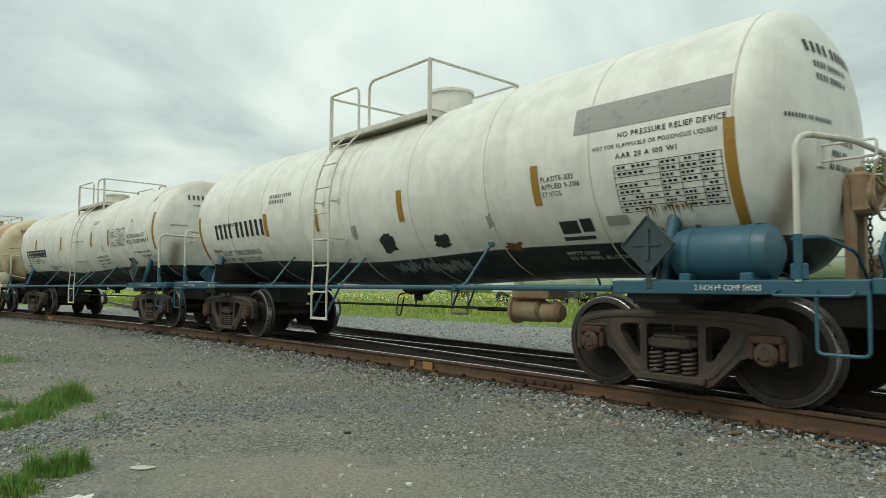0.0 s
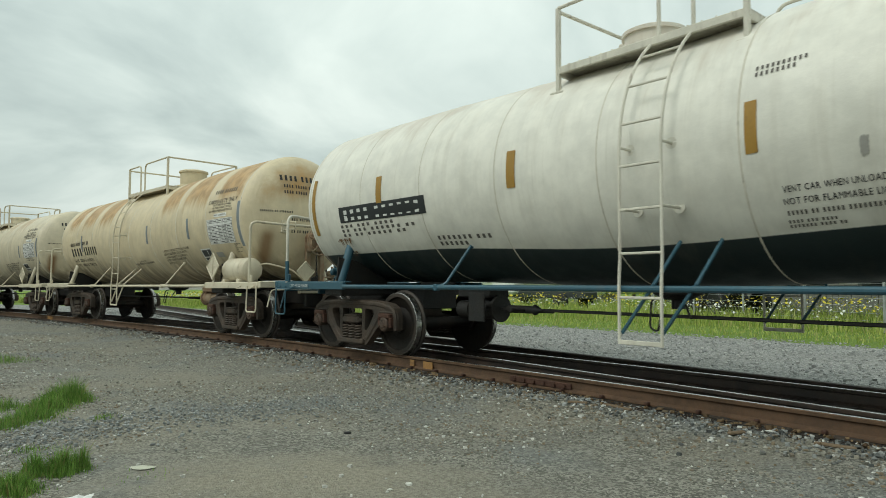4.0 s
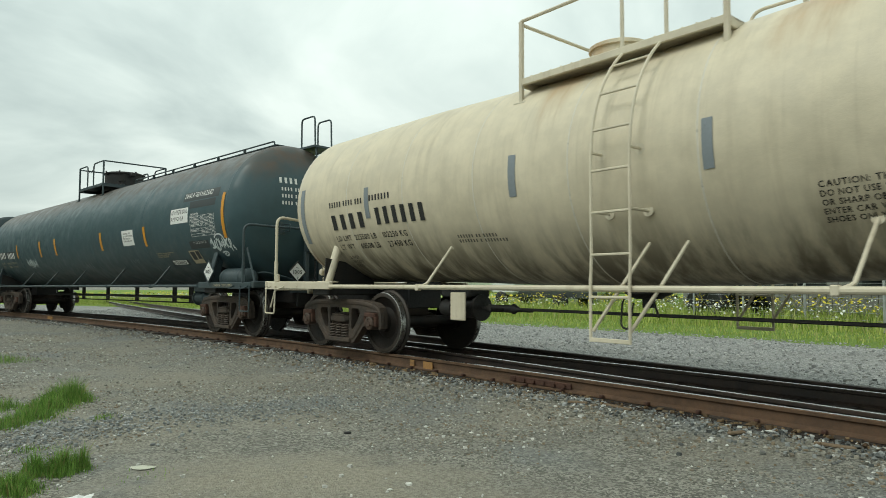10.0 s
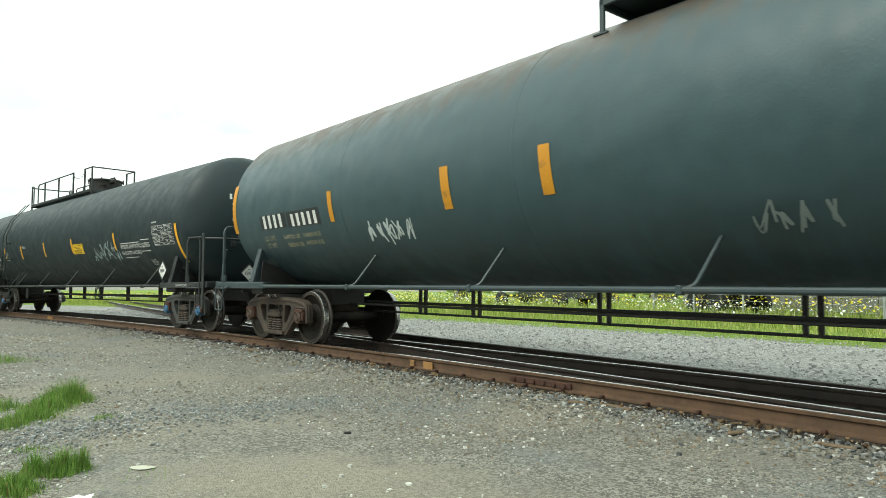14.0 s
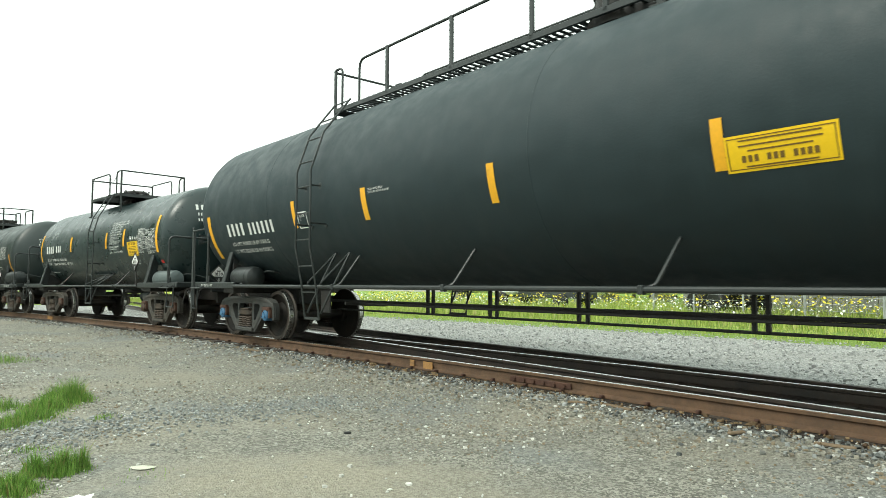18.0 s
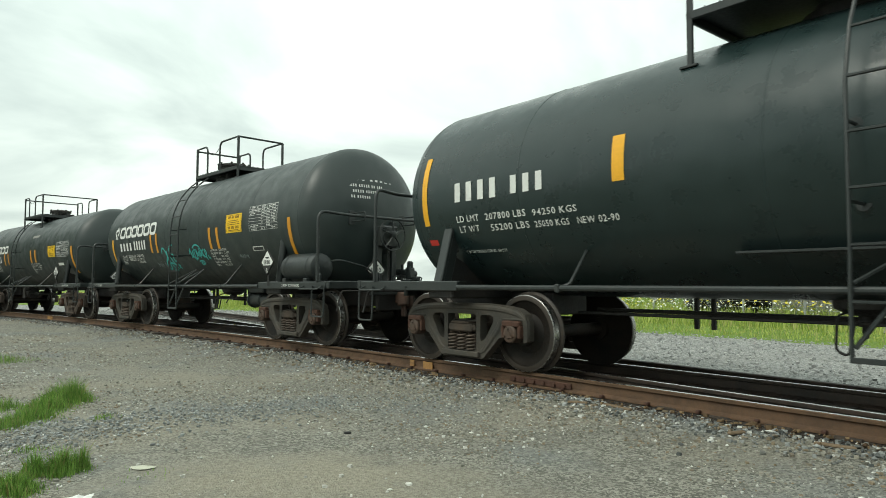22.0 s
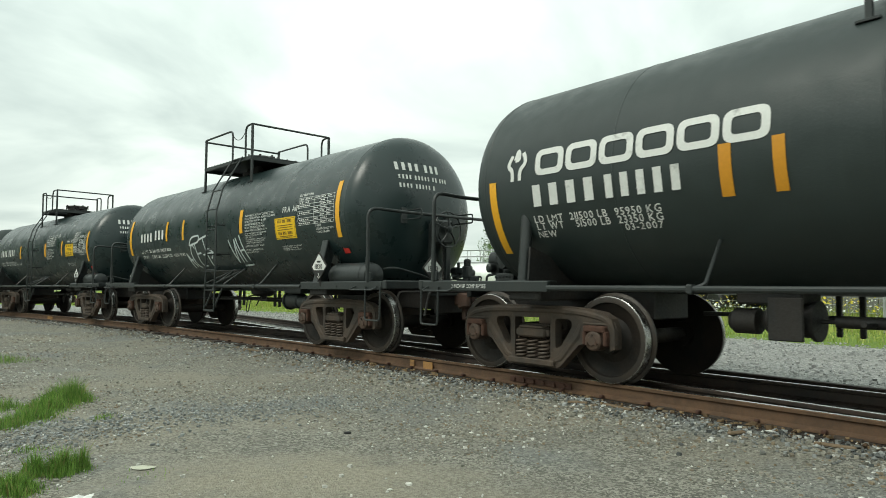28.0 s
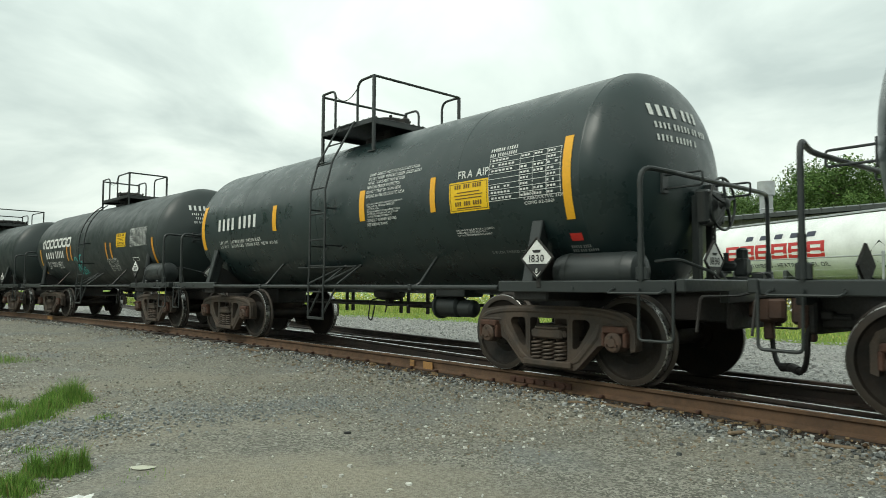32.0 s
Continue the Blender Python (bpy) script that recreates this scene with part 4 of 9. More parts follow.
    part("brake_lever", Geo().tube([(b_ * (xc + 0.6), 0.60, 0.72), (b_ * (xc + 0.62), -0.2, 0.68)], 0.024, 6), md, car)
    for x in pipes:
        for d in (-0.10, 0.10) if L < 12 else (-0.07, 0.07):
            part("rod_hanger", Geo().box(x + d - 0.024, x + d + 0.024, -0.38, -0.32, 0.545, zc - R + 0.12, 0.01), md, car)
    if pipes:
        part("train_pipe", Geo().tube([(-h2 + 1.2, -0.22, 0.73), (h2 - 1.2, -0.22, 0.73)], 0.024, 8), md, car)
        if L > 12:
            part("brake_rod", Geo().tube([(-h2 + 1.2, -0.35, 0.56), (h2 - 1.2, -0.35, 0.56)], 0.018, 6), md, car)
    # bottom outlet
    g = Geo()
    g.lathe([(0.28, zc - R + 0.10), (0.26, zc - R - 0.06), (0.14, zc - R - 0.12), (0.0, zc - R - 0.12)], 20)
    g.lathe([(0.07, zc - R - 0.22), (0.075, zc - R - 0.10)], 14)
    g.tube(bend([(0.1, 0.1, zc - R - 0.08), (0.14, 0.3, zc - R - 0.12), (0.14, 0.34, zc - R - 0.42), (0.04, 0.34, zc - R - 0.46), (0.0, 0.3, zc - R - 0.16)], 0.06, 4), 0.012, 6)
    g.tube([(-0.1, 0.1, zc - R - 0.08), (-0.34, 0.35, zc - R - 0.30)], 0.012, 6)
    if L < 12:
        part("bottom_outlet", g, md, car)
    # placards: one on the side by the leading post, one on each end
    for s in (-1, 1):
        if s < 0:
            px, pz = hold or (-h2 + 0.01, 1.39)
            placard(car, px, 1.45, pz, holder_mat or (mf if not corr else md), code, sub, size=0.29 if code else 0.35, white=not corr, mount_z=1.0)
        placard(car, s * (h2 + 1.53), 0.3 if s < 0 else -0.2, 1.28 if s < 0 else 1.22, mf if empty_holder else md, code, sub, name="end_placard_holder", turn=90 if s < 0 else -90, size=0.27, white=not corr, mount_z=1.05)
    if end_ladder:
        xs = -(h2 + 1.62)
        for y in (-0.74, -0.32):
            part("ladder_rail", Geo().tube(bend([(xs, y, 1.07), (xs, y, 1.9), (xs + 0.42, y, zc + R + 0.06), (xs + 0.44, y, zc + R + 0.66), (xs + 0.92, y, zc + R + 0.66), (xs + 0.92, y, zc + R - 0.05)], 0.1, 4), 0.019, 8), lm, car)
        for i in range(9):
            z = 1.3 + i / 8 * (zc + R - 1.3)
            x = xs if z < 1.9 else xs + (z - 1.9) / (zc + R + 0.06 - 1.9) * 0.42
            part("rung", Geo().tube([(x, -0.74, z), (x, -0.32, z)], 0.012, 6), lm, car)
        part("ladder_landing", Geo().box(xs + 0.36, xs + 1.15, -0.80, -0.26, zc + R - 0.02, zc + R + 0.03, 0.006), lm, car)
    return car


def top_platform(car, R, zc, plat, pm, md, mt):
    """Walkway, railing and dome over the tank's middle.
    plat: kind, x of the rear post, x of the front post, ladder opening (x0, x1), dome x, dome radius, dome height, floor height."""
    kind, xa, xb, (o0, o1), xd, rd, hd, zf, ztop = plat
    y = {"long": 0.64, "mid": 0.54}.get(kind, 0.90)
    g = Geo()
    if kind == "long":
        # open plank grating: narrow bars with gaps between them
        nb = int((xa - xb) / 0.11)
        for i in range(nb):
            x = xb + (xa - xb) * (i + 0.5) / nb
            g.box(x - 0.022, x + 0.022, -y, y, zf - 0.012, zf + 0.006, 0.003)
    else:
        g.box(xb - 0.02, xa + 0.02, -y, y, zf - 0.02, zf + 0.01, 0.005)
    deck = part("platform_deck", g, pm, car, "steel grating walkway over the tank")
    g = Geo()
    for yy in (-y, y):
        g.box(xb - 0.03, xa + 0.03, yy - 0.02, yy + 0.02, zf - 0.07, zf + 0.01, 0.006)
    for xx in (xa, xb):
        g.box(xx - 0.02, xx + 0.02, -y, y, zf - 0.09, zf + 0.01, 0.006)
    part("deck_edge", g, pm, deck)
    n = int((xa - xb) / 0.14)
    g = Geo()
    for i in range(1, n):
        x = xb + (xa - xb) * i / n
        g.box(x - 0.006, x + 0.006, -y, y, zf + 0.008, zf + 0.028, 0.002)
    for j in range(1, 4 if kind == "long" else 9):
        yy = -y + 2 * y * j / (4 if kind == "long" else 9)
        g.box(xb, xa, yy - 0.006, yy + 0.006, zf + 0.006, zf + 0.03, 0.002)
    part("grating", g, pm, deck)

    def foot(yy):
        return zc + math.sqrt(max(R * R - yy * yy, 0.05)) - 0.02
    for xx in (xa, xb):
        for yy in (-y, y):
            g = Geo()
            if kind == "old":
                g.box(xx - 0.025, xx + 0.025, yy - 0.025, yy + 0.025, foot(yy), ztop, 0.006)
            else:
                g.box(xx - 0.028, xx + 0.028, yy - 0.02, yy + 0.02, foot(yy), ztop, 0.006)
            g.box(xx - 0.09, xx + 0.09, yy - 0.05, yy + 0.05, foot(yy) - 0.01, foot(yy) + 0.015, 0.004)
            part("railing_post", g, pm, deck)
    r = 0.021
    for yy in (-y, y):
        if abs(xa - o0) > 0.05:
            part("top_rail", Geo().tube(bend([(xa, yy, ztop), (o0, yy, ztop), (o0, yy, zf)], 0.14, 6), r, 8), pm, deck)
        if kind == "long":  # the rail ends before the dome, where a chain closes the gap
            gap0, gap1 = xb + 1.70, xb + 0.64
            part("top_rail", Geo().tube(bend([(o1, yy, zf), (o1, yy, ztop), (gap0, yy, ztop)], 0.16, 6), r, 8), pm, deck)
            part("top_rail", Geo().tube([(gap1, yy, ztop), (xb, yy, ztop)], r, 8), pm, deck)
            for x in (gap0 + 2.98, gap0 + 1.47, gap0, gap1):
                part("railing_post", Geo().box(x - 0.032, x + 0.032, yy - 0.02, yy + 0.02, zf - 0.05, ztop + 0.02, 0.006), pm, deck)
        else:
            gap0, gap1 = o0, o1
            part("top_rail", Geo().tube(bend([(o1, yy, zf), (o1, yy, ztop), (xb, yy, ztop)], 0.16, 6), r, 8), pm, deck)
        if kind != "old" and yy > 0:
            part("safety_chain", Geo().tube([(gap0 + (gap1 - gap0) * i / 12, yy, ztop - 0.10 - 0.55 * (i / 12) * (1 - i / 12)) for i in range(13)], 0.007, 5), md, deck)
    for xx in (xa, xb):
        g = Geo()
        g.tube([(xx, -y, ztop - (0.04 if xx == xa else 0.0)), (xx, y, ztop - (0.04 if xx == xa else 0.0))], r, 8)
        part("end_rail", g, pm, deck)
    # dome
    zt = zc + R
    g = Geo()
    g.lathe([(rd + 0.10, zt - 0.10), (rd + 0.10, zt + 0.02), (rd, zt + 0.05), (rd, zt + hd - 0.05), (rd + 0.03, zt + hd - 0.05), (rd + 0.03, zt + hd - 0.01), (rd * 0.9, zt + hd + 0.02), (0.0, zt + hd + 0.05)], 36, "Z", (xd, 0, 0))
    dome = part("dome", g, mt if kind == "old" else md, car, "round manway dome with a lid")
    bolt = shared("dome_bolt_" + md.name, lambda: fix_normals(Geo().lathe([(0.016, 0), (0.016, 0.11), (0.026, 0.11), (0.026, 0.14), (0.0, 0.14)], 8, "Z").mesh("dome_bolt", md)))
    if kind != "old":
        for i in range(8):
            a = 2 * math.pi * i / 8 + 0.2
            part("dome_bolt", bolt, None, dome, "", pose(xd + (rd + 0.045) * math.cos(a), (rd + 0.045) * math.sin(a), zt + hd - 0.11))
        part("lid_latch", Geo().box(xd - rd - 0.2, xd - rd + 0.02, -0.06, 0.06, zt + hd - 0.14, zt + hd - 0.02, 0.02), md, dome)
    part("lid_hinge", Geo().box(xd + rd - 0.02, xd + rd + 0.09, -0.10, 0.10, zt + hd - 0.12, zt + hd - 0.03, 0.02), mt if kind == "old" else md, dome)
    # valves beside the dome
    for dx, dy, hh in (((-0.62, 0.25, 0.20), (-0.58, -0.28, 0.16)) if kind != "old" else ((-1.0, -0.2, 0.10),)):
        g = Geo()
        g.lathe([(0.09, zt - 0.06), (0.09, zt + hh * 0.5), (0.055, zt + hh * 0.55), (0.055, zt + hh), (0.08, zt + hh), (0.08, zt + hh + 0.04), (0, zt + hh + 0.05)], 14, "Z", (xd + dx * (rd + 0.25), dy, 0))
        part("top_valve", g, md, car)


# ---------------------------------------------------------------- marks on the tanks


def marks(car, R, zc, spec):
    """Paint and stickers on the shell. Each row: kind, x of its left end, arc v of its foot, and its own values."""
    bow = list(car["bow"]) or None
    for row in spec:
        kind, x, v = row[0], row[1], row[2]
        if kind in ("text", "bars"):
            _, _, _, body, h, w, mat = row
            g = Geo()
            lines = body.split("|")
            wmax = max(len(q) for q in lines)
            step = h * 1.5
            for i, q in enumerate(lines):
                if not q:
                    continue
                vs, fs, _ = flat_text(q, h, w * len(q) / wmax if w else None, bars=kind == "bars")
                for wv, wf in words(vs, fs, h * 0.42):
                    g = Geo()
                    Wrap(R, zc, 0.0045 + h * h / (8 * R), bow).put(g, wv, wf, x, v - i * step)
                    part("lettering" if kind == "text" else "marking", g, mat, car, smooth=False, fix=False)
        elif kind == "rings":  # a maker's name as plain hollow blocks
            _, _, _, count, h, w, mat = row
            for i in range(count):
                cw = w / count
                a, b, th = cw * 0.93, h, h * 0.23
                g = Geo()
                rims = []
                for d, r_ in ((0.0, 0.34 * h), (th, 0.16 * h)):
                    q = rounded([(d * 1.1, d), (a - d * 1.1, d), (a - d * 1.1, b - d), (d * 1.1, b - d)], r_, 5)
                    rims.append([(p[0] * (1 - k / 3) + n_[0] * k / 3, p[1] * (1 - k / 3) + n_[1] * k / 3) for p, n_ in zip(q, q[1:] + q[:1]) for k in range(3)])
                n_ = len(rims[0])
                Wrap(R, zc, 0.007, bow).put(g, rims[0] + rims[1], [(k, (k + 1) % n_, n_ + (k + 1) % n_, n_ + k) for k in range(n_)], x - i * cw, v)
                part("logo_shape", g, mat, car, smooth=False, fix=False)
        elif kind == "strip":
            _, _, _, w, h, mat = row
            g = Geo()
            vs, fs = patch(w, h, 10)
            Wrap(R, zc, 0.006, bow).put(g, vs, fs, x, v)
            part("reflective_strip", g, mat, car, smooth=False, fix=False)
        elif kind == "plate":
            _, _, _, w, h, mat, lift = row
            g = Geo()
            vs, fs = patch(w, h, 6)
            Wrap(R, zc, lift, bow).put(g, vs, fs, x, v)
            part("decal_panel", g, mat, car, smooth=False, fix=False)
        elif kind == "sign":  # a bordered sticker: numbers as bars between lines too small to read
            _, _, _, w, h, ink, rows_ = row
            rnd = random.Random(int(abs(x) * 100))
            wr = Wrap(R, zc, 0.0075, bow)
            g = Geo()
            for px, py, pw, ph in ((0.02, 0.02, w - 0.04, 0.007), (0.02, h - 0.027, w - 0.04, 0.007), (0.02, 0.02, 0.007, h - 0.04), (w - 0.027, 0.02, 0.007, h - 0.04)):
                vs, fs = patch(pw, ph, 4)
                wr.put(g, vs, fs, x - px, v + py)
            part("printed_border", g, ink, car, smooth=False, fix=False)
            for at, big in rows_:
                if big:
                    step = w * 0.058
                    px = w / 2 - step * 6
                    for n_ in (3, 3, 4):
                        for _ in range(n_):
                            g = Geo()
                            vs, fs = patch(step * 0.66, 0.052, 1)
                            wr.put(g, vs, fs, x - px, v + at * h)
                            part("printed_bar", g, ink, car, smooth=False, fix=False)
                            px += step
                        px += step
                else:
                    px = w * rnd.uniform(0.10, 0.22)
                    g = Geo()
                    vs, fs = patch(w - 2 * px, 0.012, 1)
                    wr.put(g, vs, fs, x - px, v + at * h)
                    part("printed_line", g, ink, car, smooth=False, fix=False)
        elif kind == "table":
            _, _, _, w, h, cols, rows, ink = row
            g = Geo()
            wr = Wrap(R, zc, 0.0075, bow)
            th = 0.006
            for i in range(rows + 1):
                vs, fs = patch(w, th, 1)
                wr.put(g, vs, fs, x, v + (h - th) * i / rows)
            for cx in cols:
                vs, fs = patch(th, h, 8)
                wr.put(g, vs, fs, x - w * cx, v)
            # entries too small to read
            rnd = random.Random(int(abs(x) * 100))
            for i in range(rows):
                for a, b in zip(cols, cols[1:]):
                    if rnd.random() < 0.16:
                        continue
                    cw = (b - a) * w
                    ww = cw * (0.55 + 0.3 * rnd.random())
                    hh = h / rows * 0.36
                    n = max(3, int(ww / 0.05))
                    for k in range(n):
                        if rnd.random() < 0.12:
                            continue
                        vs, fs = patch(ww / n * 0.68, hh, 1)
                        wr.put(g, vs, fs, x - w * a - cw * 0.08 - ww * k / n, v + h * (i + 0.32) / rows)
            part("data_table", g, ink, car, smooth=False, fix=False)
        elif kind == "scrawl":
            _, _, _, w, h, mat, seed, th = row
            rnd = random.Random(seed)
            g = Geo()
            wr = Wrap(R, zc, 0.006, bow)
            n = max(3, int(w / (h * 0.42)))
            for k in range(n):
                cx = w * (k + 0.5) / n
                pts = [Vector((cx + rnd.uniform(-0.55, 0.55) * w / n, h * (j % 2 * 0.7 + 0.3 * rnd.random()), 0)) for j in range(6)]
                curve = [p for p in bend([tuple(p) for p in pts], 0.30 * h, 7)]
                ws = th * (0.7 + 0.6 * rnd.random())
                vs = []
                for j, p in enumerate(curve):
                    d = curve[min(j + 1, len(curve) - 1)] - curve[max(j - 1, 0)]
                    d = d.normalized() if d.length > 1e-6 else Vector((1, 0, 0))
                    vs += [(p.x - d.y * ws / 2, p.y + d.x * ws / 2), (p.x + d.y * ws / 2, p.y - d.x * ws / 2)]
                fs = [(2 * j, 2 * j + 1, 2 * j + 3, 2 * j + 2) for j in range(len(curve) - 1)]
                g = Geo()
                Wrap(R, zc, 0.006 + 0.0006 * (k % 4), bow).put(g, vs, fs, x, v)
                part("spray_stroke", g, mat, car, "", smooth=False, fix=False)
        elif kind == "strokes":
            _, _, _, w, h, mat, lines, th = row
            g = Geo()
            for k, ln in enumerate(lines):
                pts = [(a * w, b * h) for a, b in ln]
                q = [(p.x, p.y) for p in bend([(a, b, 0) for a, b in pts], 0.12, 4)] if len(pts) > 2 and ln[0] != (0, 0) else pts
                dense = []
                for a, b in zip(q, q[1:]):
                    n = max(1, int(math.hypot(b[0] - a[0], b[1] - a[1]) / 0.06))
                    dense += [(a[0] + (b[0] - a[0]) * j / n, a[1] + (b[1] - a[1]) * j / n) for j in range(n)]
                dense.append(q[-1])
                vs = []
                for j, p in enumerate(dense):
                    a, b = dense[max(j - 1, 0)], dense[min(j + 1, len(dense) - 1)]
                    d = math.hypot(b[0] - a[0], b[1] - a[1]) or 1
                    nx_, ny_ = -(b[1] - a[1]) / d * th / 2, (b[0] - a[0]) / d * th / 2
                    vs += [(p[0] + nx_, p[1] + ny_), (p[0] - nx_, p[1] - ny_)]
                fs = [(2 * j, 2 * j + 1, 2 * j + 3, 2 * j + 2) for j in range(len(dense) - 1)]
                g = Geo()
                Wrap(R, zc, 0.006 + 0.0006 * (k % 5), bow).put(g, vs, fs, x, v)
                part("painted_line" if th < 0.045 else "spray_stroke", g, mat, car, smooth=False, fix=False)
        elif kind == "blot":
            _, _, _, w, h, mat, seed = row
            rnd = random.Random(seed)
            g = Geo()
            n, rings = 40, 6
            rim = []
            for i in range(n):
                a = 2 * math.pi * i / n
                q = 0.66 + 0.34 * noise.noise((math.cos(a) * 1.4 + seed, math.sin(a) * 1.4, seed * 0.37)) + 0.10 * rnd.uniform(-1, 1)
                c_, s_ = math.cos(a), math.sin(a)
                k = max(abs(c_), abs(s_)) ** -0.75
                rim.append((w / 2 * q * k * c_, h / 2 * q * k * s_))
            vs = [(w / 2, h / 2)]
            for j in range(1, rings + 1):
                vs += [(w / 2 + p * j / rings, h / 2 + q * j / rings) for p, q in rim]
            fs = [(0, i + 1, (i + 1) % n + 1) for i in range(n)]
            for j in range(rings - 1):
                o = 1 + j * n
                fs += [(o + i, o + n + i, o + n + (i + 1) % n, o + (i + 1) % n) for i in range(n)]
            Wrap(R, zc, 0.0035, bow).put(g, vs, fs, x, v)
            part("paint_patch", g, mat, car, smooth=False, fix=False)


def channel_text(car, x, body, h, w, mat, y=1.432, z=0.99):
    g = Geo()
    vs, fs, _ = flat_text(body, h, w)
    for wv, wf in words(vs, fs, h * 0.42):
        g = Geo()
        Flat(y + 0.003).put(g, wv, wf, x, z)
        part("lettering", g, mat, car, smooth=False, fix=False)


def head_text(car, T, head, R, zc, lines, mat):
    """Writing on the leading head: rows of (body, z, height, y of its left end, bars?)."""
    S = T - head
    up, xt = rise(list(car["bow"]) or None, -S), car["shift"]
    e = 0.80 if head < 0.5 else 1.0
    for body, z, h, y0, br in lines:
        vs, fs, w = flat_text(body, h, None, bars=br)
        for wv, wf in words(vs, fs, h * 0.42):
            out = []
            for a, b in wv:
                y, zz_ = y0 - a, z + b
                ang = math.acos(min(math.hypot(y, zz_ - zc) / R, 0.999) ** (1 / e))
                out.append((xt - (S + head * math.sin(ang)) - 0.008, y, zz_ + up))
            g = Geo()
            g.add(out, wf)
            part("head_marking", g, mat, car, smooth=False, fix=False)

# ---------------------------------------------------------------- paints and metals
M_WHEEL = steel("wheel_steel", (0.015, 0.014, 0.013), (0.034, 0.025, 0.019), 0.7, 0.65, 0.1, 1.0, 0.25)
M_TREAD = steel("tread_steel", (0.42, 0.415, 0.40), (0.17, 0.16, 0.148), 0.45, 0.30, 0.95, 0.5)
M_RIM = steel("rim_steel", (0.035, 0.032, 0.03), (0.065, 0.047, 0.034), 0.6, 0.5, 0.3)
M_TRUCK = steel("truck_iron", (0.044, 0.036, 0.030), (0.085, 0.060, 0.043), 0.8, 0.75, 0.05)
M_TRUCK_GREY = steel("truck_iron_grey", (0.046, 0.050, 0.049), (0.06, 0.052, 0.044), 0.5, 0.7, 0.05)
M_TRUCK_DUST = steel("truck_iron_dusty", (0.043, 0.041, 0.036), (0.075, 0.062, 0.048), 0.7, 0.75, 0.05)
M_SPRING = steel("spring_iron", (0.07, 0.056, 0.047), (0.14, 0.09, 0.06), 0.6, 0.6, 0.2)
M_BEARING = steel("bearing_iron", (0.055, 0.042, 0.034), (0.12, 0.065, 0.042), 0.7, 0.6, 0.1)
M_BLUE_CAP = plain("blue_cap_paint", (0.05, 0.17, 0.33), 0.45, 0.4)
M_ADAPTER = steel("adapter_rust", (0.055, 0.026, 0.018), (0.12, 0.055, 0.034), 0.7, 0.8, 0.0)
M_COUPLER = steel("coupler_rust", (0.035, 0.022, 0.017), (0.08, 0.042, 0.028), 0.8, 0.7, 0.1)
M_RUBBER = plain("hose_rubber", (0.015, 0.015, 0.015), 0.6)
M_UNDER = steel("underframe_black", (0.011, 0.012, 0.012), (0.03, 0.022, 0.017), 0.5, 0.65, 0.0)
M_WHITE_INK = plain("white_stencil", (0.72, 0.73, 0.70), 0.6, 0.25)
M_BLACK_INK = plain("black_stencil", (0.018, 0.018, 0.018), 0.55, 0.0)
M_FADED_INK = plain("faded_stencil", (0.11, 0.10, 0.085), 0.65, 0.2)
M_GREY_INK = plain("grey_stencil", (0.32, 0.33, 0.32), 0.6, 0.3)
M_WHITE_SIGN = plain("white_sign", (0.78, 0.78, 0.75), 0.5, 0.08)
M_YELLOW = plain("reflective_yellow", (0.85, 0.42, 0.02), 0.4, 0.12)
M_MUSTARD = plain("old_reflective_mustard", (0.36, 0.20, 0.03), 0.5, 0.35)
M_GREY_STRIP = plain("grey_strip", (0.22, 0.25, 0.27), 0.5, 0.3)
M_YELLOW_SIGN = plain("yellow_sticker", (0.88, 0.55, 0.01), 0.45, 0.06)
M_RED_SIGN = plain("red_tag", (0.62, 0.04, 0.03), 0.45, 0.1)
M_BLACK_PANEL = plain("black_panel", (0.02, 0.024, 0.026), 0.45, 0.2)
M_GREY_PATCH = plain("grey_patch", (0.36, 0.35, 0.32), 0.55, 0.3)
M_TEAL_SPRAY = plain("teal_spray", (0.06, 0.45, 0.42), 0.5, 0.1)
M_WHITE_SPRAY = plain("white_spray", (0.62, 0.68, 0.68), 0.5, 0.3)
M_PALE_SPRAY = plain("pale_spray", (0.20, 0.24, 0.24), 0.55, 0.4)
M_RUSTRUN = plain("rust_run", (0.22, 0.115, 0.05), 0.85, 0.5)
M_RUSTPATCH = plain("bare_rust", (0.20, 0.075, 0.03), 0.85, 0.5)

P_WHITE = tank_paint("white_tank_paint", (0.79, 0.775, 0.70), (0.36, 0.31, 0.23), 0.30, 0.38, dark_below=1.37, rust=(3.0, 3.5, 0.15, 1.0), grime=0.08, bow=0.10, zc=2.28, stain=(0.85, 1.3, 2.1, 0.68))
P_WHITE_B = tank_paint("white_tank_paint_worn", (0.76, 0.74, 0.665), (0.34, 0.29, 0.21), 0.36, 0.42, dark_below=1.41, rust=(2.9, 3.4, 0.3, 1.3), grime=0.08, bow=0.10, zc=2.28, stain=(0.85, 1.3, 2.1, 0.68))
P_RUSTY = tank_paint("cream_rusted_paint", (0.635, 0.54, 0.37), (0.30, 0.22, 0.13), 0.45, 0.5, rust=(2.48, 2.86, 0.92, 1.0), ragged=0.6, rust_color=(0.46, 0.255, 0.075), grime=0.75, bow=0.10, zc=2.28, stain=(0.85, 1.2, 2.1, 0.8),
                     spans=((-6.3, -5.75), (-5.55, -4.35), (-4.15, -2.75), (-2.65, -1.5), (1.62, 2.85), (3.05, 4.25), (4.45, 5.6)))
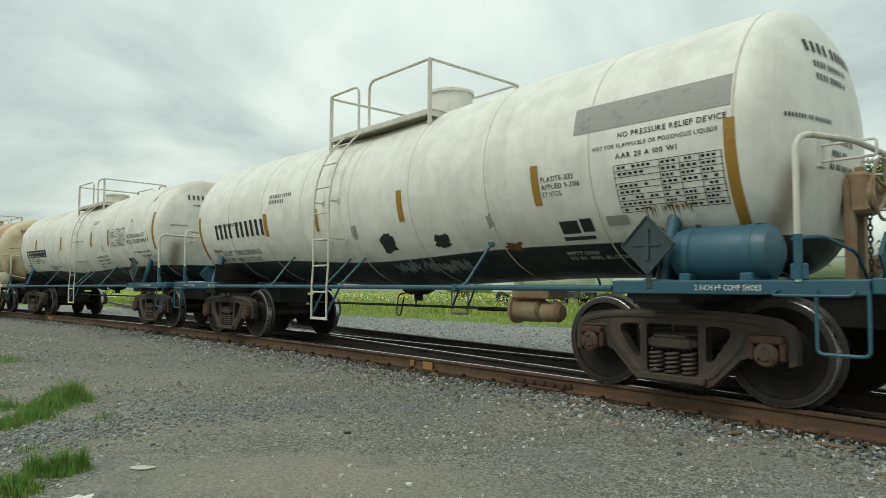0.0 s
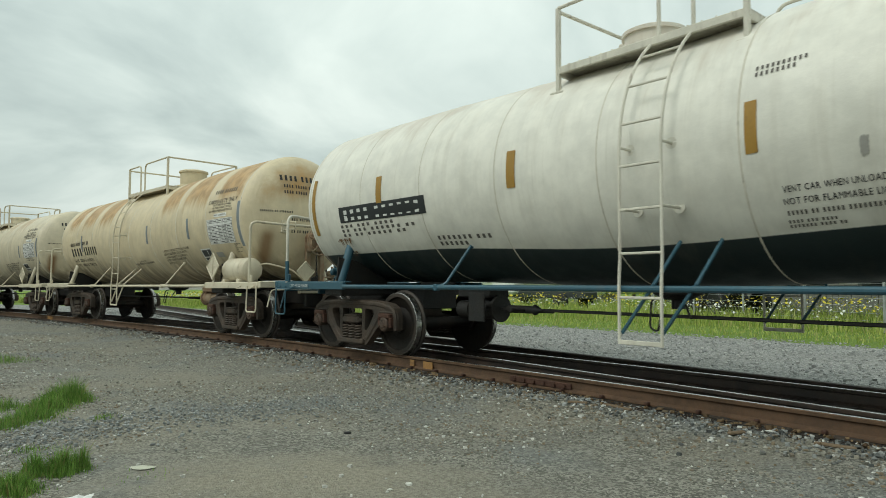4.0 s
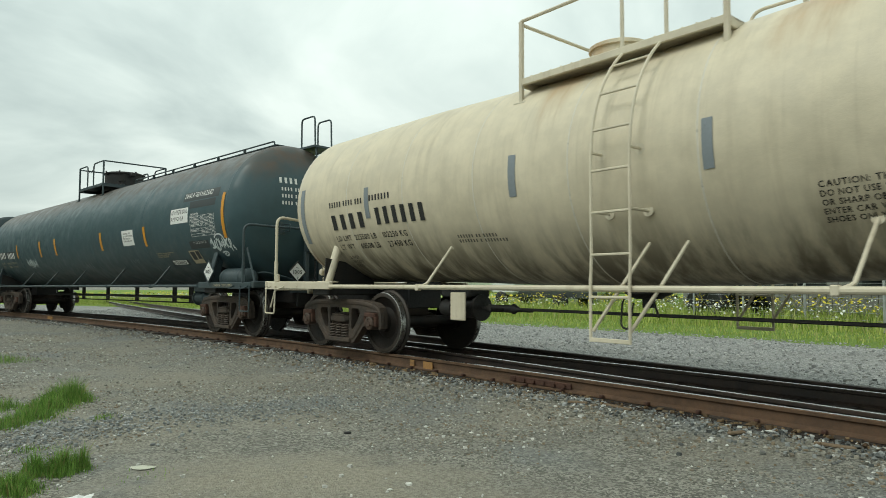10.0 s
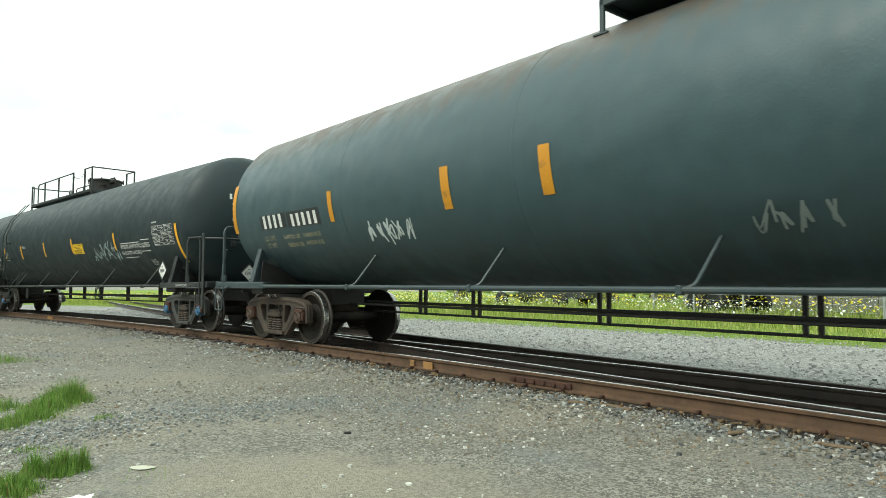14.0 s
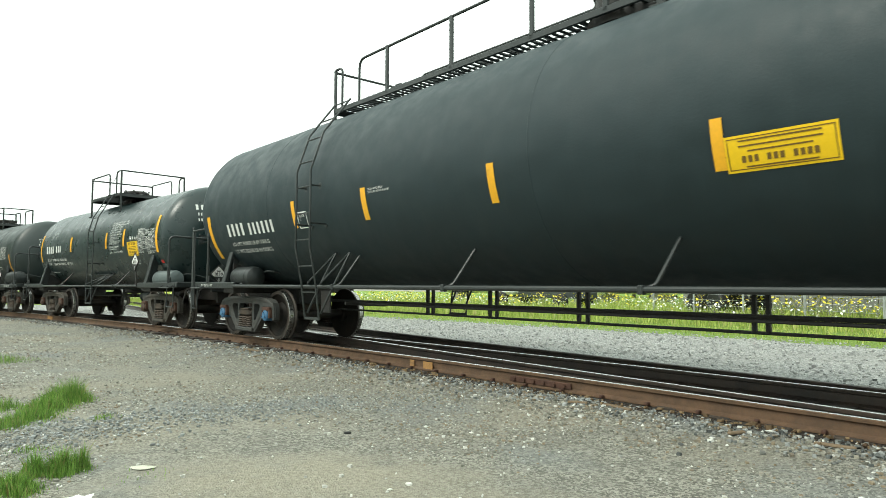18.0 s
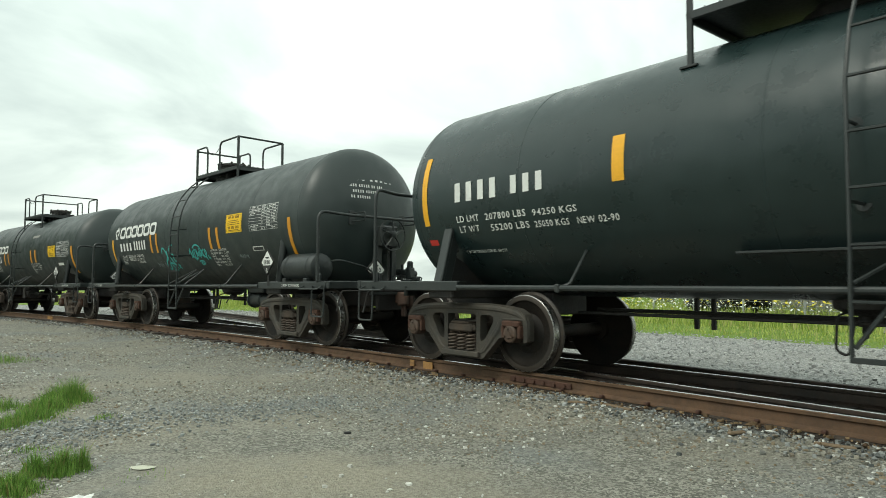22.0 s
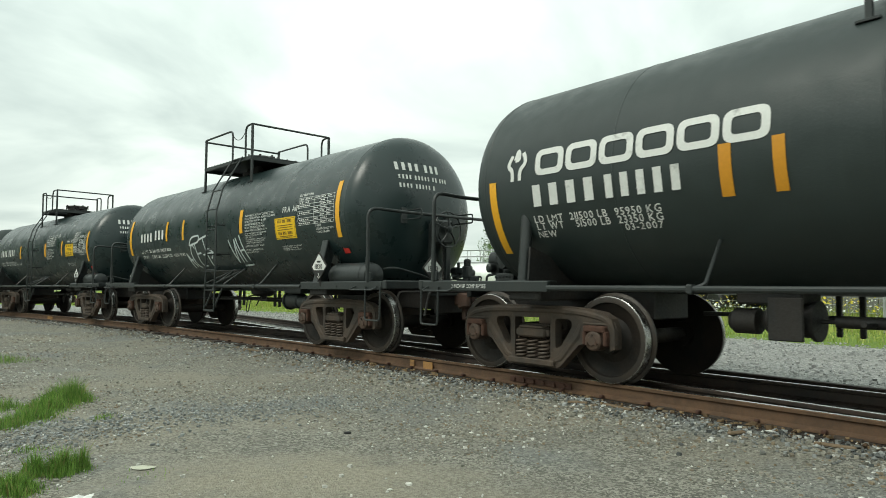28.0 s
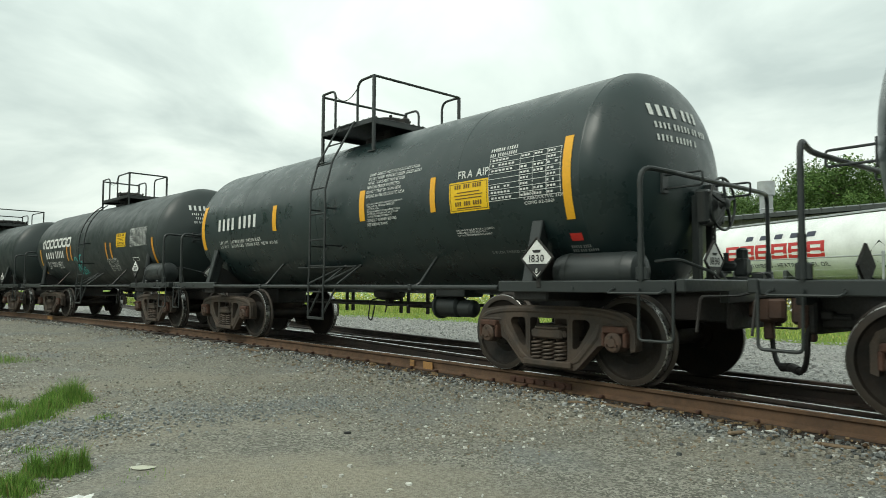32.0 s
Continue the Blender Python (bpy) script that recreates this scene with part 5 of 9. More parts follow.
P_CREAM = tank_paint("cream_tank_paint", (0.62, 0.55, 0.41), (0.25, 0.20, 0.13), 0.42, 0.5, rust=(2.75, 3.3, 0.55, 1.5), rust_color=(0.45, 0.25, 0.09), grime=0.9, bow=0.10, zc=2.28, stain=(0.85, 1.2, 2.1, 0.95), spans=((-3.9, -2.8), (-2.5, -1.6), (0.3, 0.9)))
P_SLATE = tank_paint("slate_tank_paint", (0.040, 0.076, 0.086), (0.07, 0.082, 0.078), 0.28, 0.38, spec=0.4, top=(3.25, 0.75), grime=0.6, zc=2.47, radius=1.47)
P_BLACK = tank_paint("black_tank_paint", (0.015, 0.028, 0.032), (0.045, 0.058, 0.060), 0.18, 0.50, spec=0.35, grime=0.4, zc=2.4, radius=1.4)
P_BLACK_B = tank_paint("black_tank_paint_gloss", (0.013, 0.026, 0.026), (0.038, 0.054, 0.053), 0.14, 0.29, dent=0.028, grime=0.4, zc=2.18)
P_BLACK_C = tank_paint("black_tank_paint_matt", (0.020, 0.030, 0.029), (0.050, 0.060, 0.056), 0.25, 0.42, grime=0.4, zc=2.2, radius=1.26)

F_BLUE = paint("blue_fitting_paint", (0.030, 0.095, 0.135), (0.16, 0.15, 0.12), 0.35, 0.42)
F_WHITE = paint("white_fitting_paint", (0.66, 0.63, 0.54), (0.13, 0.07, 0.04), 0.85, 0.5, 2.0)
F_CREAM = paint("cream_fitting_paint", (0.62, 0.56, 0.43), (0.24, 0.15, 0.08), 0.6, 0.5)
F_BLACK = paint("black_fitting_paint", (0.02, 0.025, 0.025), (0.08, 0.07, 0.06), 0.35, 0.42)
F_SLATE = paint("slate_fitting_paint", (0.034, 0.054, 0.06), (0.10, 0.08, 0.06), 0.45, 0.45)
F_FADED = paint("faded_grey_paint", (0.085, 0.108, 0.108), (0.10, 0.08, 0.06), 0.5, 0.5)
M_SEAM = plain("seam_grime", (0.64, 0.60, 0.51), 0.7, 0.3)
M_BRAKE_RUST = steel("brake_gear_rust", (0.36, 0.29, 0.20), (0.24, 0.12, 0.06), 0.7, 0.7, 0.0)

# ---------------------------------------------------------------- ground
k = Nodes("gravel_ground")
n1, n2, n3 = k.noise(0.42, 6, 0.6), k.noise(2.6, 6, 0.62), k.noise(30, 4, 0.7)
v1 = k.cells(64)
sep = k.n.new("ShaderNodeSeparateColor")
k.link(v1, sep.inputs[0])
c = k.mix(k.ramp(sep.outputs[0], 0.1, 0.95), (0.115, 0.113, 0.096), (0.35, 0.340, 0.292))
c = k.mix(k.ramp(n2, 0.42, 0.68, 0.0, 0.45), c, (0.17, 0.165, 0.145))
c = k.mix(k.ramp(k.noise(0.55, 4, 0.6), 0.5, 0.64, 0.0, 0.5), c, k.mix(sep.outputs[1], (0.12, 0.13, 0.128), (0.30, 0.315, 0.305)))
# dusty wheel-worn ground, finer and browner
dust = k.mix(k.ramp(n3, 0.3, 0.7), (0.215, 0.196, 0.150), (0.365, 0.338, 0.272))
gx = k.math("MULTIPLY", k.math("SUBTRACT", k.axis("X"), -1.15), 0.72)
gy = k.math("SUBTRACT", k.axis("Y"), 4.35)
near = k.math("SQRT", k.math("ADD", k.math("MULTIPLY", gx, gx), k.math("MULTIPLY", gy, gy)))
worn = k.math("ADD", k.ramp(n1, 0.46, 0.60, 0.0, 0.6), k.ramp(k.math("ADD", near, k.math("MULTIPLY", n2, 1.6)), 1.75, 1.0))
c = k.mix(k.math("MINIMUM", k.math("MULTIPLY", worn, k.ramp(n2, 0.25, 0.6, 0.45, 1.0)), 0.9), c, dust)
h = k.math("ADD", k.cells(64, out="Distance"), k.math("MULTIPLY", k.cells(120, out="Distance"), 0.4))
M_GRAVEL = k.done(c, 0.9, 0.0, h, 0.011, 0.2)

k = Nodes("gravel_stone")
r = k.island()
c = k.mix(k.ramp(r, 0.0, 1.0), (0.15, 0.146, 0.122), (0.385, 0.372, 0.318))
c = k.mix(k.ramp(k.noise(0.55, 4, 0.6), 0.5, 0.64, 0.0, 0.75), c, k.mix(r, (0.13, 0.14, 0.138), (0.33, 0.345, 0.335)))
c = k.mix(k.ramp(k.math("FRACT", k.math("MULTIPLY", r, 17.3)), 0.72, 0.9), c, (0.24, 0.19, 0.13))
c = k.mix(k.ramp(k.math("FRACT", k.math("MULTIPLY", r, 39.7)), 0.93, 0.96), c, (0.66, 0.66, 0.62))
c = k.mix(k.ramp(k.noise(60, 3), 0.4, 0.8, 0, 0.2), c, (0.08, 0.078, 0.066))
M_STONE = k.done(c, 0.85, 0.0, k.noise(90, 3), 0.002, 0.3)

k = Nodes("ballast_stone")
r = k.island()
c = k.mix(k.ramp(r, 0.0, 1.0), (0.085, 0.092, 0.09), (0.37, 0.385, 0.375))
c = k.mix(k.ramp(k.math("FRACT", k.math("MULTIPLY", r, 17.3)), 0.72, 0.9), c, (0.24, 0.19, 0.13))
c = k.mix(k.ramp(k.math("FRACT", k.math("MULTIPLY", r, 39.7)), 0.93, 0.96), c, (0.66, 0.66, 0.62))
c = k.mix(k.ramp(k.noise(60, 3), 0.4, 0.8, 0, 0.35), c, (0.05, 0.05, 0.045))
M_BALLAST_STONE = k.done(c, 0.85, 0.0, k.noise(90, 3), 0.002, 0.3)

k = Nodes("pale_crushed_stone")
r = k.cells(30)
sep = k.n.new("ShaderNodeSeparateColor")
k.link(r, sep.inputs[0])
c = k.mix(k.ramp(sep.outputs[0], 0.0, 1.0), (0.17, 0.175, 0.17), (0.42, 0.42, 0.40))
c = k.mix(k.ramp(k.noise(0.4, 4), 0.45, 0.7, 0, 0.4), c, (0.24, 0.235, 0.215))
M_PALE = k.done(c, 0.9, 0.0, k.cells(30, out="Distance"), 0.03, 0.25)

k = Nodes("dark_ballast")
r = k.cells(38)
sep = k.n.new("ShaderNodeSeparateColor")
k.link(r, sep.inputs[0])
c = k.mix(k.ramp(sep.outputs[0], 0.0, 1.0), (0.022, 0.019, 0.017), (0.085, 0.070, 0.058))
M_BALLAST = k.done(c, 0.9, 0.0, k.cells(38, out="Distance"), 0.03, 0.3)

k = Nodes("grass_turf")
n1, n2 = k.noise(2.2, 5, 0.65), k.noise(40, 4, 0.7)
c = k.mix(k.ramp(n2, 0.3, 0.75), (0.10, 0.18, 0.03), (0.27, 0.38, 0.08))
c = k.mix(k.ramp(n1, 0.45, 0.7, 0, 0.5), c, (0.22, 0.25, 0.08))
M_TURF = k.done(c, 0.9, 0.0, n2, 0.05, 0.2)

k = Nodes("grass_blade")
r = k.island()
c = k.mix(k.ramp(r, 0.0, 1.0), (0.08, 0.17, 0.028), (0.23, 0.39, 0.075))
c = k.mix(k.ramp(k.math("FRACT", k.math("MULTIPLY", r, 23.1)), 0.88, 0.95), c, (0.28, 0.25, 0.10))
M_BLADE = k.done(c, 0.6, 0.0, None, 0, 0.3)
k = Nodes("meadow_blade")
r = k.island()
c = k.mix(k.ramp(r, 0.0, 1.0), (0.20, 0.29, 0.045), (0.44, 0.50, 0.13))
c = k.mix(k.ramp(k.math("FRACT", k.math("MULTIPLY", r, 23.1)), 0.8, 0.95), c, (0.45, 0.42, 0.18))
M_MEADOW = k.done(c, 0.6, 0.0, None, 0, 0.3)
M_PETAL = plain("white_petal", (0.74, 0.76, 0.70), 0.6)
M_PETAL_Y = plain("yellow_petal", (0.62, 0.52, 0.04), 0.6)
M_RAIL = steel("rail_rust", (0.085, 0.050, 0.030), (0.145, 0.082, 0.046), 0.7, 0.8, 0.0, 2.0)
M_RAILTOP = steel("rail_bright", (0.52, 0.53, 0.54), (0.35, 0.33, 0.31), 0.25, 0.22, 0.95)
M_DARK_RAIL = steel("rail_dark", (0.03, 0.023, 0.02), (0.07, 0.045, 0.032), 0.6, 0.6, 0.0)
M_TIE = steel("tie_wood", (0.03, 0.024, 0.02), (0.075, 0.055, 0.04), 0.7, 0.9, 0.0)
M_ORANGE_PAINT = plain("faded_orange_paint", (0.40, 0.21, 0.07), 0.8, 0.7)
k = Nodes("leaf_green")
r = k.island()
c = k.mix(k.ramp(r, 0.0, 1.0), (0.055, 0.11, 0.03), (0.16, 0.25, 0.075))
M_LEAF = k.done(c, 0.7, 0.0, None, 0, 0.2)
M_BARK = steel("bark", (0.05, 0.04, 0.03), (0.09, 0.075, 0.06), 0.7, 0.9, 0.0)
M_TRAILER = paint("white_trailer_paint", (0.80, 0.82, 0.80), (0.35, 0.35, 0.32), 0.15, 0.25)
M_SIDING = paint("grey_siding", (0.20, 0.20, 0.18), (0.10, 0.09, 0.07), 0.5, 0.7)
M_ROOF = paint("dark_roof_metal", (0.05, 0.058, 0.055), (0.09, 0.08, 0.07), 0.4, 0.5)
M_GALV = steel("galvanised", (0.45, 0.47, 0.48), (0.30, 0.30, 0.29), 0.5, 0.5, 0.6)
M_REDLOGO = plain("red_logo_paint", (0.55, 0.03, 0.03), 0.4)
M_NAVY = plain("navy_lettering", (0.03, 0.035, 0.06), 0.45)
M_PALE_LITTER = plain("pale_stone", (0.52, 0.52, 0.42), 0.8, 0.2)
M_SPLINTER = steel("splinter_wood", (0.17, 0.12, 0.075), (0.26, 0.20, 0.14), 0.6, 0.9, 0.0)
k = Nodes("bluish_gravel")
r = k.island()
M_BLUE_STONE = k.done(k.mix(r, (0.15, 0.162, 0.16), (0.38, 0.395, 0.385)), 0.85, 0.0, k.noise(90, 3), 0.002, 0.3)
k = Nodes("pale_pebble")
r = k.island()
M_PALE_PEBBLE = k.done(k.mix(r, (0.36, 0.36, 0.33), (0.66, 0.65, 0.60)), 0.85, 0.0, k.noise(60, 3), 0.002, 0.3)
k = Nodes("wood_chip")
r = k.island()
M_CHIP = k.done(k.mix(r, (0.07, 0.045, 0.028), (0.30, 0.21, 0.12)), 0.9, 0.0, k.noise(60, 3), 0.002, 0.2)
k = Nodes("pale_stone_bits")
r = k.island()
c = k.mix(k.ramp(r, 0.0, 1.0), (0.25, 0.255, 0.25), (0.48, 0.48, 0.46))
M_PALE_STONE = k.done(c, 0.9, 0.0, None, 0, 0.25)

# ---------------------------------------------------------------- ground sheets
DIR = Vector((math.cos(PHI), math.sin(PHI), 0))
FAR = Vector((math.sin(PHI), -math.cos(PHI), 0))
BASE = Vector((T0[0], T0[1], 0))
NEAR_Z = -0.20


def ground_z(x, y):
    d = Vector((x, y, 0)) - BASE
    s, o = d.dot(DIR), d.dot(FAR)
    o += 0.5 * BEND[0] * min(max(s, 0), 45) ** 2
    z = NEAR_Z + float(fall(s))
    z += 0.020 * noise.noise((x * 0.5, y * 0.5, 0.0)) + 0.012 * noise.noise((x * 1.9, y * 1.9, 3.0))
    if o < -0.35:   # the yard on the camera's side lies a little lower, with a worn wheel track
        z -= 0.05 * min(1.0, (-0.35 - o) / 1.2)
    if o > 3.5:
        z -= 0.05 * min(1.0, (o - 3.5) / 2.0)
    return z


def grid(name, xs, ys, mat, zf, label=""):
    g = Geo()
    nx, ny = len(xs), len(ys)
    vs = [(x, y, zf(x, y)) for y in ys for x in xs]
    fs = [(j * nx + i, j * nx + i + 1, (j + 1) * nx + i + 1, (j + 1) * nx + i) for j in range(ny - 1) for i in range(nx - 1)]
    g.add(vs, fs)
    ob = new(name, g.mesh(name, mat, True, 180))
    return tagged(ob, label, "", "", "structure")


def spread(a, b, fine0, fine1, step):
    """Coordinates: even steps in the middle, wider and wider to the ends."""
    mid = list(np.arange(fine0, fine1 + 1e-6, step))
    out, d = [], step
    x = fine0
    left = []
    while x > a:
        d *= 1.5
        x = max(a, x - d)
        left.append(x)
    d, x, right = step, fine1, []
    while x < b:
        d *= 1.5
        x = min(b, x + d)
        right.append(x)
    return [float(v) for v in left[::-1] + mid + right]


grid("ground", spread(-1500, 1500, -22, 16, 0.25), spread(-1500, 1500, 1, 34, 0.25), M_GRAVEL, ground_z, "grey and brown gravel yard, worn and dusty")


def strip(name, mat, s0, s1, step, profile, label="", slots=None, mats=None):
    """A strip along the track: profile rows of (off, z over the rail top)."""
    g = Geo()
    ss = np.arange(s0, s1 + 1e-6, step)
    n = len(profile)
    for s in ss:
        for off, z in profile:
            p = track(float(s), off, z)
            g.v.append(tuple(p))
    for i in range(len(ss) - 1):
        for j in range(n - 1):
            g.f.append((i * n + j, i * n + j + 1, (i + 1) * n + j + 1, (i + 1) * n + j))
            g.m.append(0)
    return g


# pale stone between the track and the meadow
g = strip("", None, -14, 120, 0.5, [(2.4, -0.185), (3.4, -0.19), (5.0, -0.21), (7.0, -0.215), (9.0, -0.21), (10.2, -0.215)])
g.v = [(x, y, z + 0.02 * noise.noise((x * 0.8, y * 0.8, 5))) for x, y, z in g.v]
tagged(new("pale_gravel_road", g.mesh("pale_gravel_road", M_PALE)), "pale crushed stone service road beside the track", "", "", "structure")
g = strip("", None, -14, 160, 0.5, [(9.4, -0.22), (10.2, -0.185), (11.5, -0.17), (14, -0.17), (20, -0.17), (60, -0.2), (120, -0.2)])
g.v = [(x + 0.35 * noise.noise((x * 0.7, y * 0.7, 2)), y + 0.35 * noise.noise((x * 0.7, y * 0.7, 8)), z) for x, y, z in g.v]
tagged(new("meadow_ground", g.mesh("meadow_ground", M_TURF)), "green mown verge and meadow beyond the road", "", "", "structure")
g = strip("", None, -14, 140, 0.5, [(-0.30, -0.205), (-0.12, -0.172), (0.5, -0.165), (1.2, -0.165), (2.0, -0.172), (3.0, -0.19)])
tagged(new("track_bed", g.mesh("track_bed", M_BALLAST)), "dark ballast between the rails", "", "", "structure")

# ---------------------------------------------------------------- rails
RAIL = [(-0.07, -0.165), (-0.07, -0.150), (-0.012, -0.128), (-0.009, -0.05), (-0.034, -0.034), (-0.036, -0.008), (-0.026, 0.0),
        (0.026, 0.0), (0.036, -0.008), (0.034, -0.034), (0.009, -0.05), (0.012, -0.128), (0.07, -0.150), (0.07, -0.165)]


def rail_geo(path, bright=(6,)):
    """A rail swept along world points."""
    g = Geo()
    n = len(RAIL)
    for i, p in enumerate(path):
        a, b = path[max(i - 1, 0)], path[min(i + 1, len(path) - 1)]
        d = (b - a).normalized()
        nrm = Vector((d.y, -d.x, 0))
        for off, z in RAIL:
            q = p + nrm * off
            g.v.append((q.x, q.y, p.z + z))
    for i in range(len(path) - 1):
        for j in range(n - 1):
            g.f.append((i * n + j, i * n + j + 1, (i + 1) * n + j + 1, (i + 1) * n + j))
            g.m.append(1 if j in bright else 0)
    return g


track_ob = thing("railway_track", "rusty steel rails on dark timber ties with polished heads", "track", "", "structure")
main_s = [float(v) for v in np.arange(-14, 150, 0.5)]
part("rail", rail_geo([track(s, 0.0) for s in main_s]), [M_RAIL, M_RAILTOP], track_ob, "rusty near rail with a bright worn head", fix=False)
part("rail", rail_geo([track(s, GAUGE) for s in main_s]), [M_DARK_RAIL, M_RAILTOP], track_ob, "", fix=False)


def side_off(s):
    """How far the second track's near rail lies beyond the main near rail."""
    t = max(s - 2.0, 0.0)
    return 0.14 + 0.018 * t + 0.0042 * t * t


turn_s = [float(v) for v in np.arange(-14, 70, 0.5)]
part("rail", rail_geo([track(s, side_off(s), -0.004) for s in turn_s if not 14.6 < s < 16.2 or s < 15]), [M_DARK_RAIL, M_RAILTOP], track_ob, "inner rail of the diverging track", fix=False)
part("rail", rail_geo([track(s, GAUGE + side_off(s), -0.004) for s in turn_s], ()), [M_DARK_RAIL, M_RAILTOP], track_ob, "", fix=False)
# ties
tie_mesh = shared("tie", lambda: fix_normals(Geo().box(-0.11, 0.11, -0.98, 1.05, -0.17, 0.0, 0.012).mesh("tie", M_TIE)))
rnd = random.Random(4)
for i in range(150):
    s = -12 + i * 0.54
    p = track(s, GAUGE / 2 + (side_off(s) / 2 if 0 < s < 16 else 0), -0.150 + rnd.uniform(-0.006, 0.004))
    ob = part("tie", tie_mesh, None, track_ob)
    ob.matrix_basis = Matrix.Translation(p) @ Matrix.Rotation(heading(s) + rnd.uniform(-0.02, 0.02), 4, "Z")
# joint bar, paint marks, spikes and anchors on the near rail


def on_rail(s, dy, z):
    return Matrix.Translation(track(s, dy, z)) @ Matrix.Rotation(heading(s), 4, "Z")


g = Geo()
m = on_rail(10.15, -0.035, -0.10)
g.box(-0.46, 0.46, -0.014, 0.014, -0.035, 0.035, 0.006, turn=m)
for i in range(6):
    x = -0.38 + i * 0.152
    g.lathe([(0.024, 0), (0.024, 0.03), (0.0, 0.03)], 6, "Y", (x, 0.012, 0))
    k0 = len(g.v) - 18
    g.v[k0:] = [tuple(m @ Vector(v)) for v in g.v[k0:]]
part("joint_bar", g, M_ADAPTER, track_ob, "bolted rail joint bar")
for s, w in ((12.52, 0.10), (12.17, 0.20), (31.2, 0.5)):
    g = Geo()
    m = on_rail(s, -0.045, -0.105)
    g.box(-w / 2, w / 2, -0.004, 0.004, -0.055, 0.06, 0.002, turn=m)
    part("paint_mark", g, M_ORANGE_PAINT, track_ob, "faded orange paint mark on the rail web")
spike = shared("spike", lambda: fix_normals(Geo().box(-0.02, 0.02, -0.03, 0.03, 0, 0.035, 0.008).mesh("spike", M_ADAPTER)))
for i in range(40):
    s = 3.3 + i * 0.54
    for o in (-0.09, 0.09):
        ob = part("spike", spike, None, track_ob)
        ob.matrix_basis = on_rail(s, o, -0.16)

# ---------------------------------------------------------------- the yard beyond the meadow


def frame_at(x, y, dx, dy, z=0.0):
    """A frame at x, y whose x axis points along dx, dy."""
    a = Vector((dx, dy, 0)).normalized()
    b = Vector((0, 0, 1)).cross(a)
    m = Matrix((a, b, Vector((0, 0, 1)))).transposed().to_4x4()
    m.translation = (x, y, z)
    return m


YARD_Z = -0.2
# propane tank trailer
tr = thing("tank_trailer", "white propane tank trailer with red and navy lettering", "tank trailer", at=frame_at(12.65, 23.0, -0.25, 0.97, YARD_Z))
TR_R, TR_Z = 1.06, 2.45
g = Geo()
n = 14
prof = [(0.0, 5.75)] + [(TR_R * math.sin(math.pi / 2 * i / n), 5.75 - 0.85 * (1 - math.cos(math.pi / 2 * i / n))) for i in range(1, n + 1)]
prof += [(TR_R, 4.9 - 10.6 * i / 20) for i in range(1, 21)]
prof += [(TR_R * math.cos(math.pi / 2 * i / n), -5.7 - 0.85 * math.sin(math.pi / 2 * i / n)) for i in range(1, n + 1)]
g.lathe(prof, 48, "X", (0, 0, TR_Z))
part("tank", g, M_TRAILER, tr)
g = Geo()
g.box(-5.5, 5.2, -0.5, 0.5, 0.95, 1.25, 0.03)
for x in (-4.6, -3.0, 0.0, 2.6, 4.2):
    g.box(x - 0.08, x + 0.08, -0.85, 0.85, 1.2, 1.75, 0.02)
part("chassis", g, M_ROOF, tr)
for x in (3.4, 4.7):
    for y in (-1.0, 1.0):
        g = Geo().lathe([(0.0, y - 0.18), (0.42, y - 0.18), (0.52, y - 0.12), (0.52, y + 0.12), (0.42, y + 0.18), (0.3, y + 0.14), (0.0, y + 0.12)], 28, "Y", (x, 0, 0.52))
        part("wheel", g, M_RUBBER, tr)
for x in (-5.2, 5.0):
    part("support_leg", Geo().box(x - 0.08, x + 0.08, -0.7, 0.7, 0.0, 1.0, 0.02), M_ROOF, tr)
wr = Wrap(TR_R, TR_Z, 0.006)
for i, wd in enumerate((0.55, 0.52, 0.30, 0.52, 0.5)):
    g = Geo()
    vs, fs = patch(0.36, 0.19, 3)
    wr.put(g, vs, fs, 1.75 - i * 0.72, 0.40)
    part("lettering_bar", g, M_NAVY, tr, smooth=False, fix=False)
for i in range(6):
    g = Geo()
    w0 = 4.75 / 6
    for a, b, c, d in ((0, 0, 0.72, 0.11), (0, 0.22, 0.72, 0.09), (0, 0.42, 0.72, 0.11), (0, 0, 0.15, 0.53), (0.57, 0.0, 0.15, 0.53) if i in (1, 3, 4, 5) else (0, 0, 0.15, 0.5)):
        vs, fs = patch(c, d, 2)
        Wrap(TR_R, TR_Z, 0.007).put(g, vs, fs, 2.75 - i * w0 - a, -0.30 + b)
    part("logo_shape", g, M_REDLOGO, tr, smooth=False, fix=False)
g = Geo()
vs, fs, _ = flat_text("PROPANE - PLUMBING - HEATING - FUEL OIL", 0.16, 4.9)
for wv, wf in words(vs, fs, 0.07):
    g = Geo()
    wr.put(g, wv, wf, 2.9, -0.62)
    part("lettering", g, M_NAVY, tr, smooth=False, fix=False)
g = Geo()
vs, fs = [(0, -0.42), (0.42, 0), (0, 0.42), (-0.42, 0)], [(0, 1, 2, 3)]
wr.put(g, vs, fs, -3.9, -0.30, lift=0.02)
part("placard_holder", g, M_BLACK_PANEL, tr, smooth=False, fix=False)
g = Geo()
g.tube(bend([(4.6, 0.1, TR_Z + TR_R - 0.05), (4.6, 0.1, TR_Z + TR_R + 0.06), (-5.0, 0.1, TR_Z + TR_R + 0.06), (-5.0, 0.1, TR_Z + TR_R - 0.05)], 0.05), 0.03, 6)
part("top_pipe", g, M_GALV, tr)

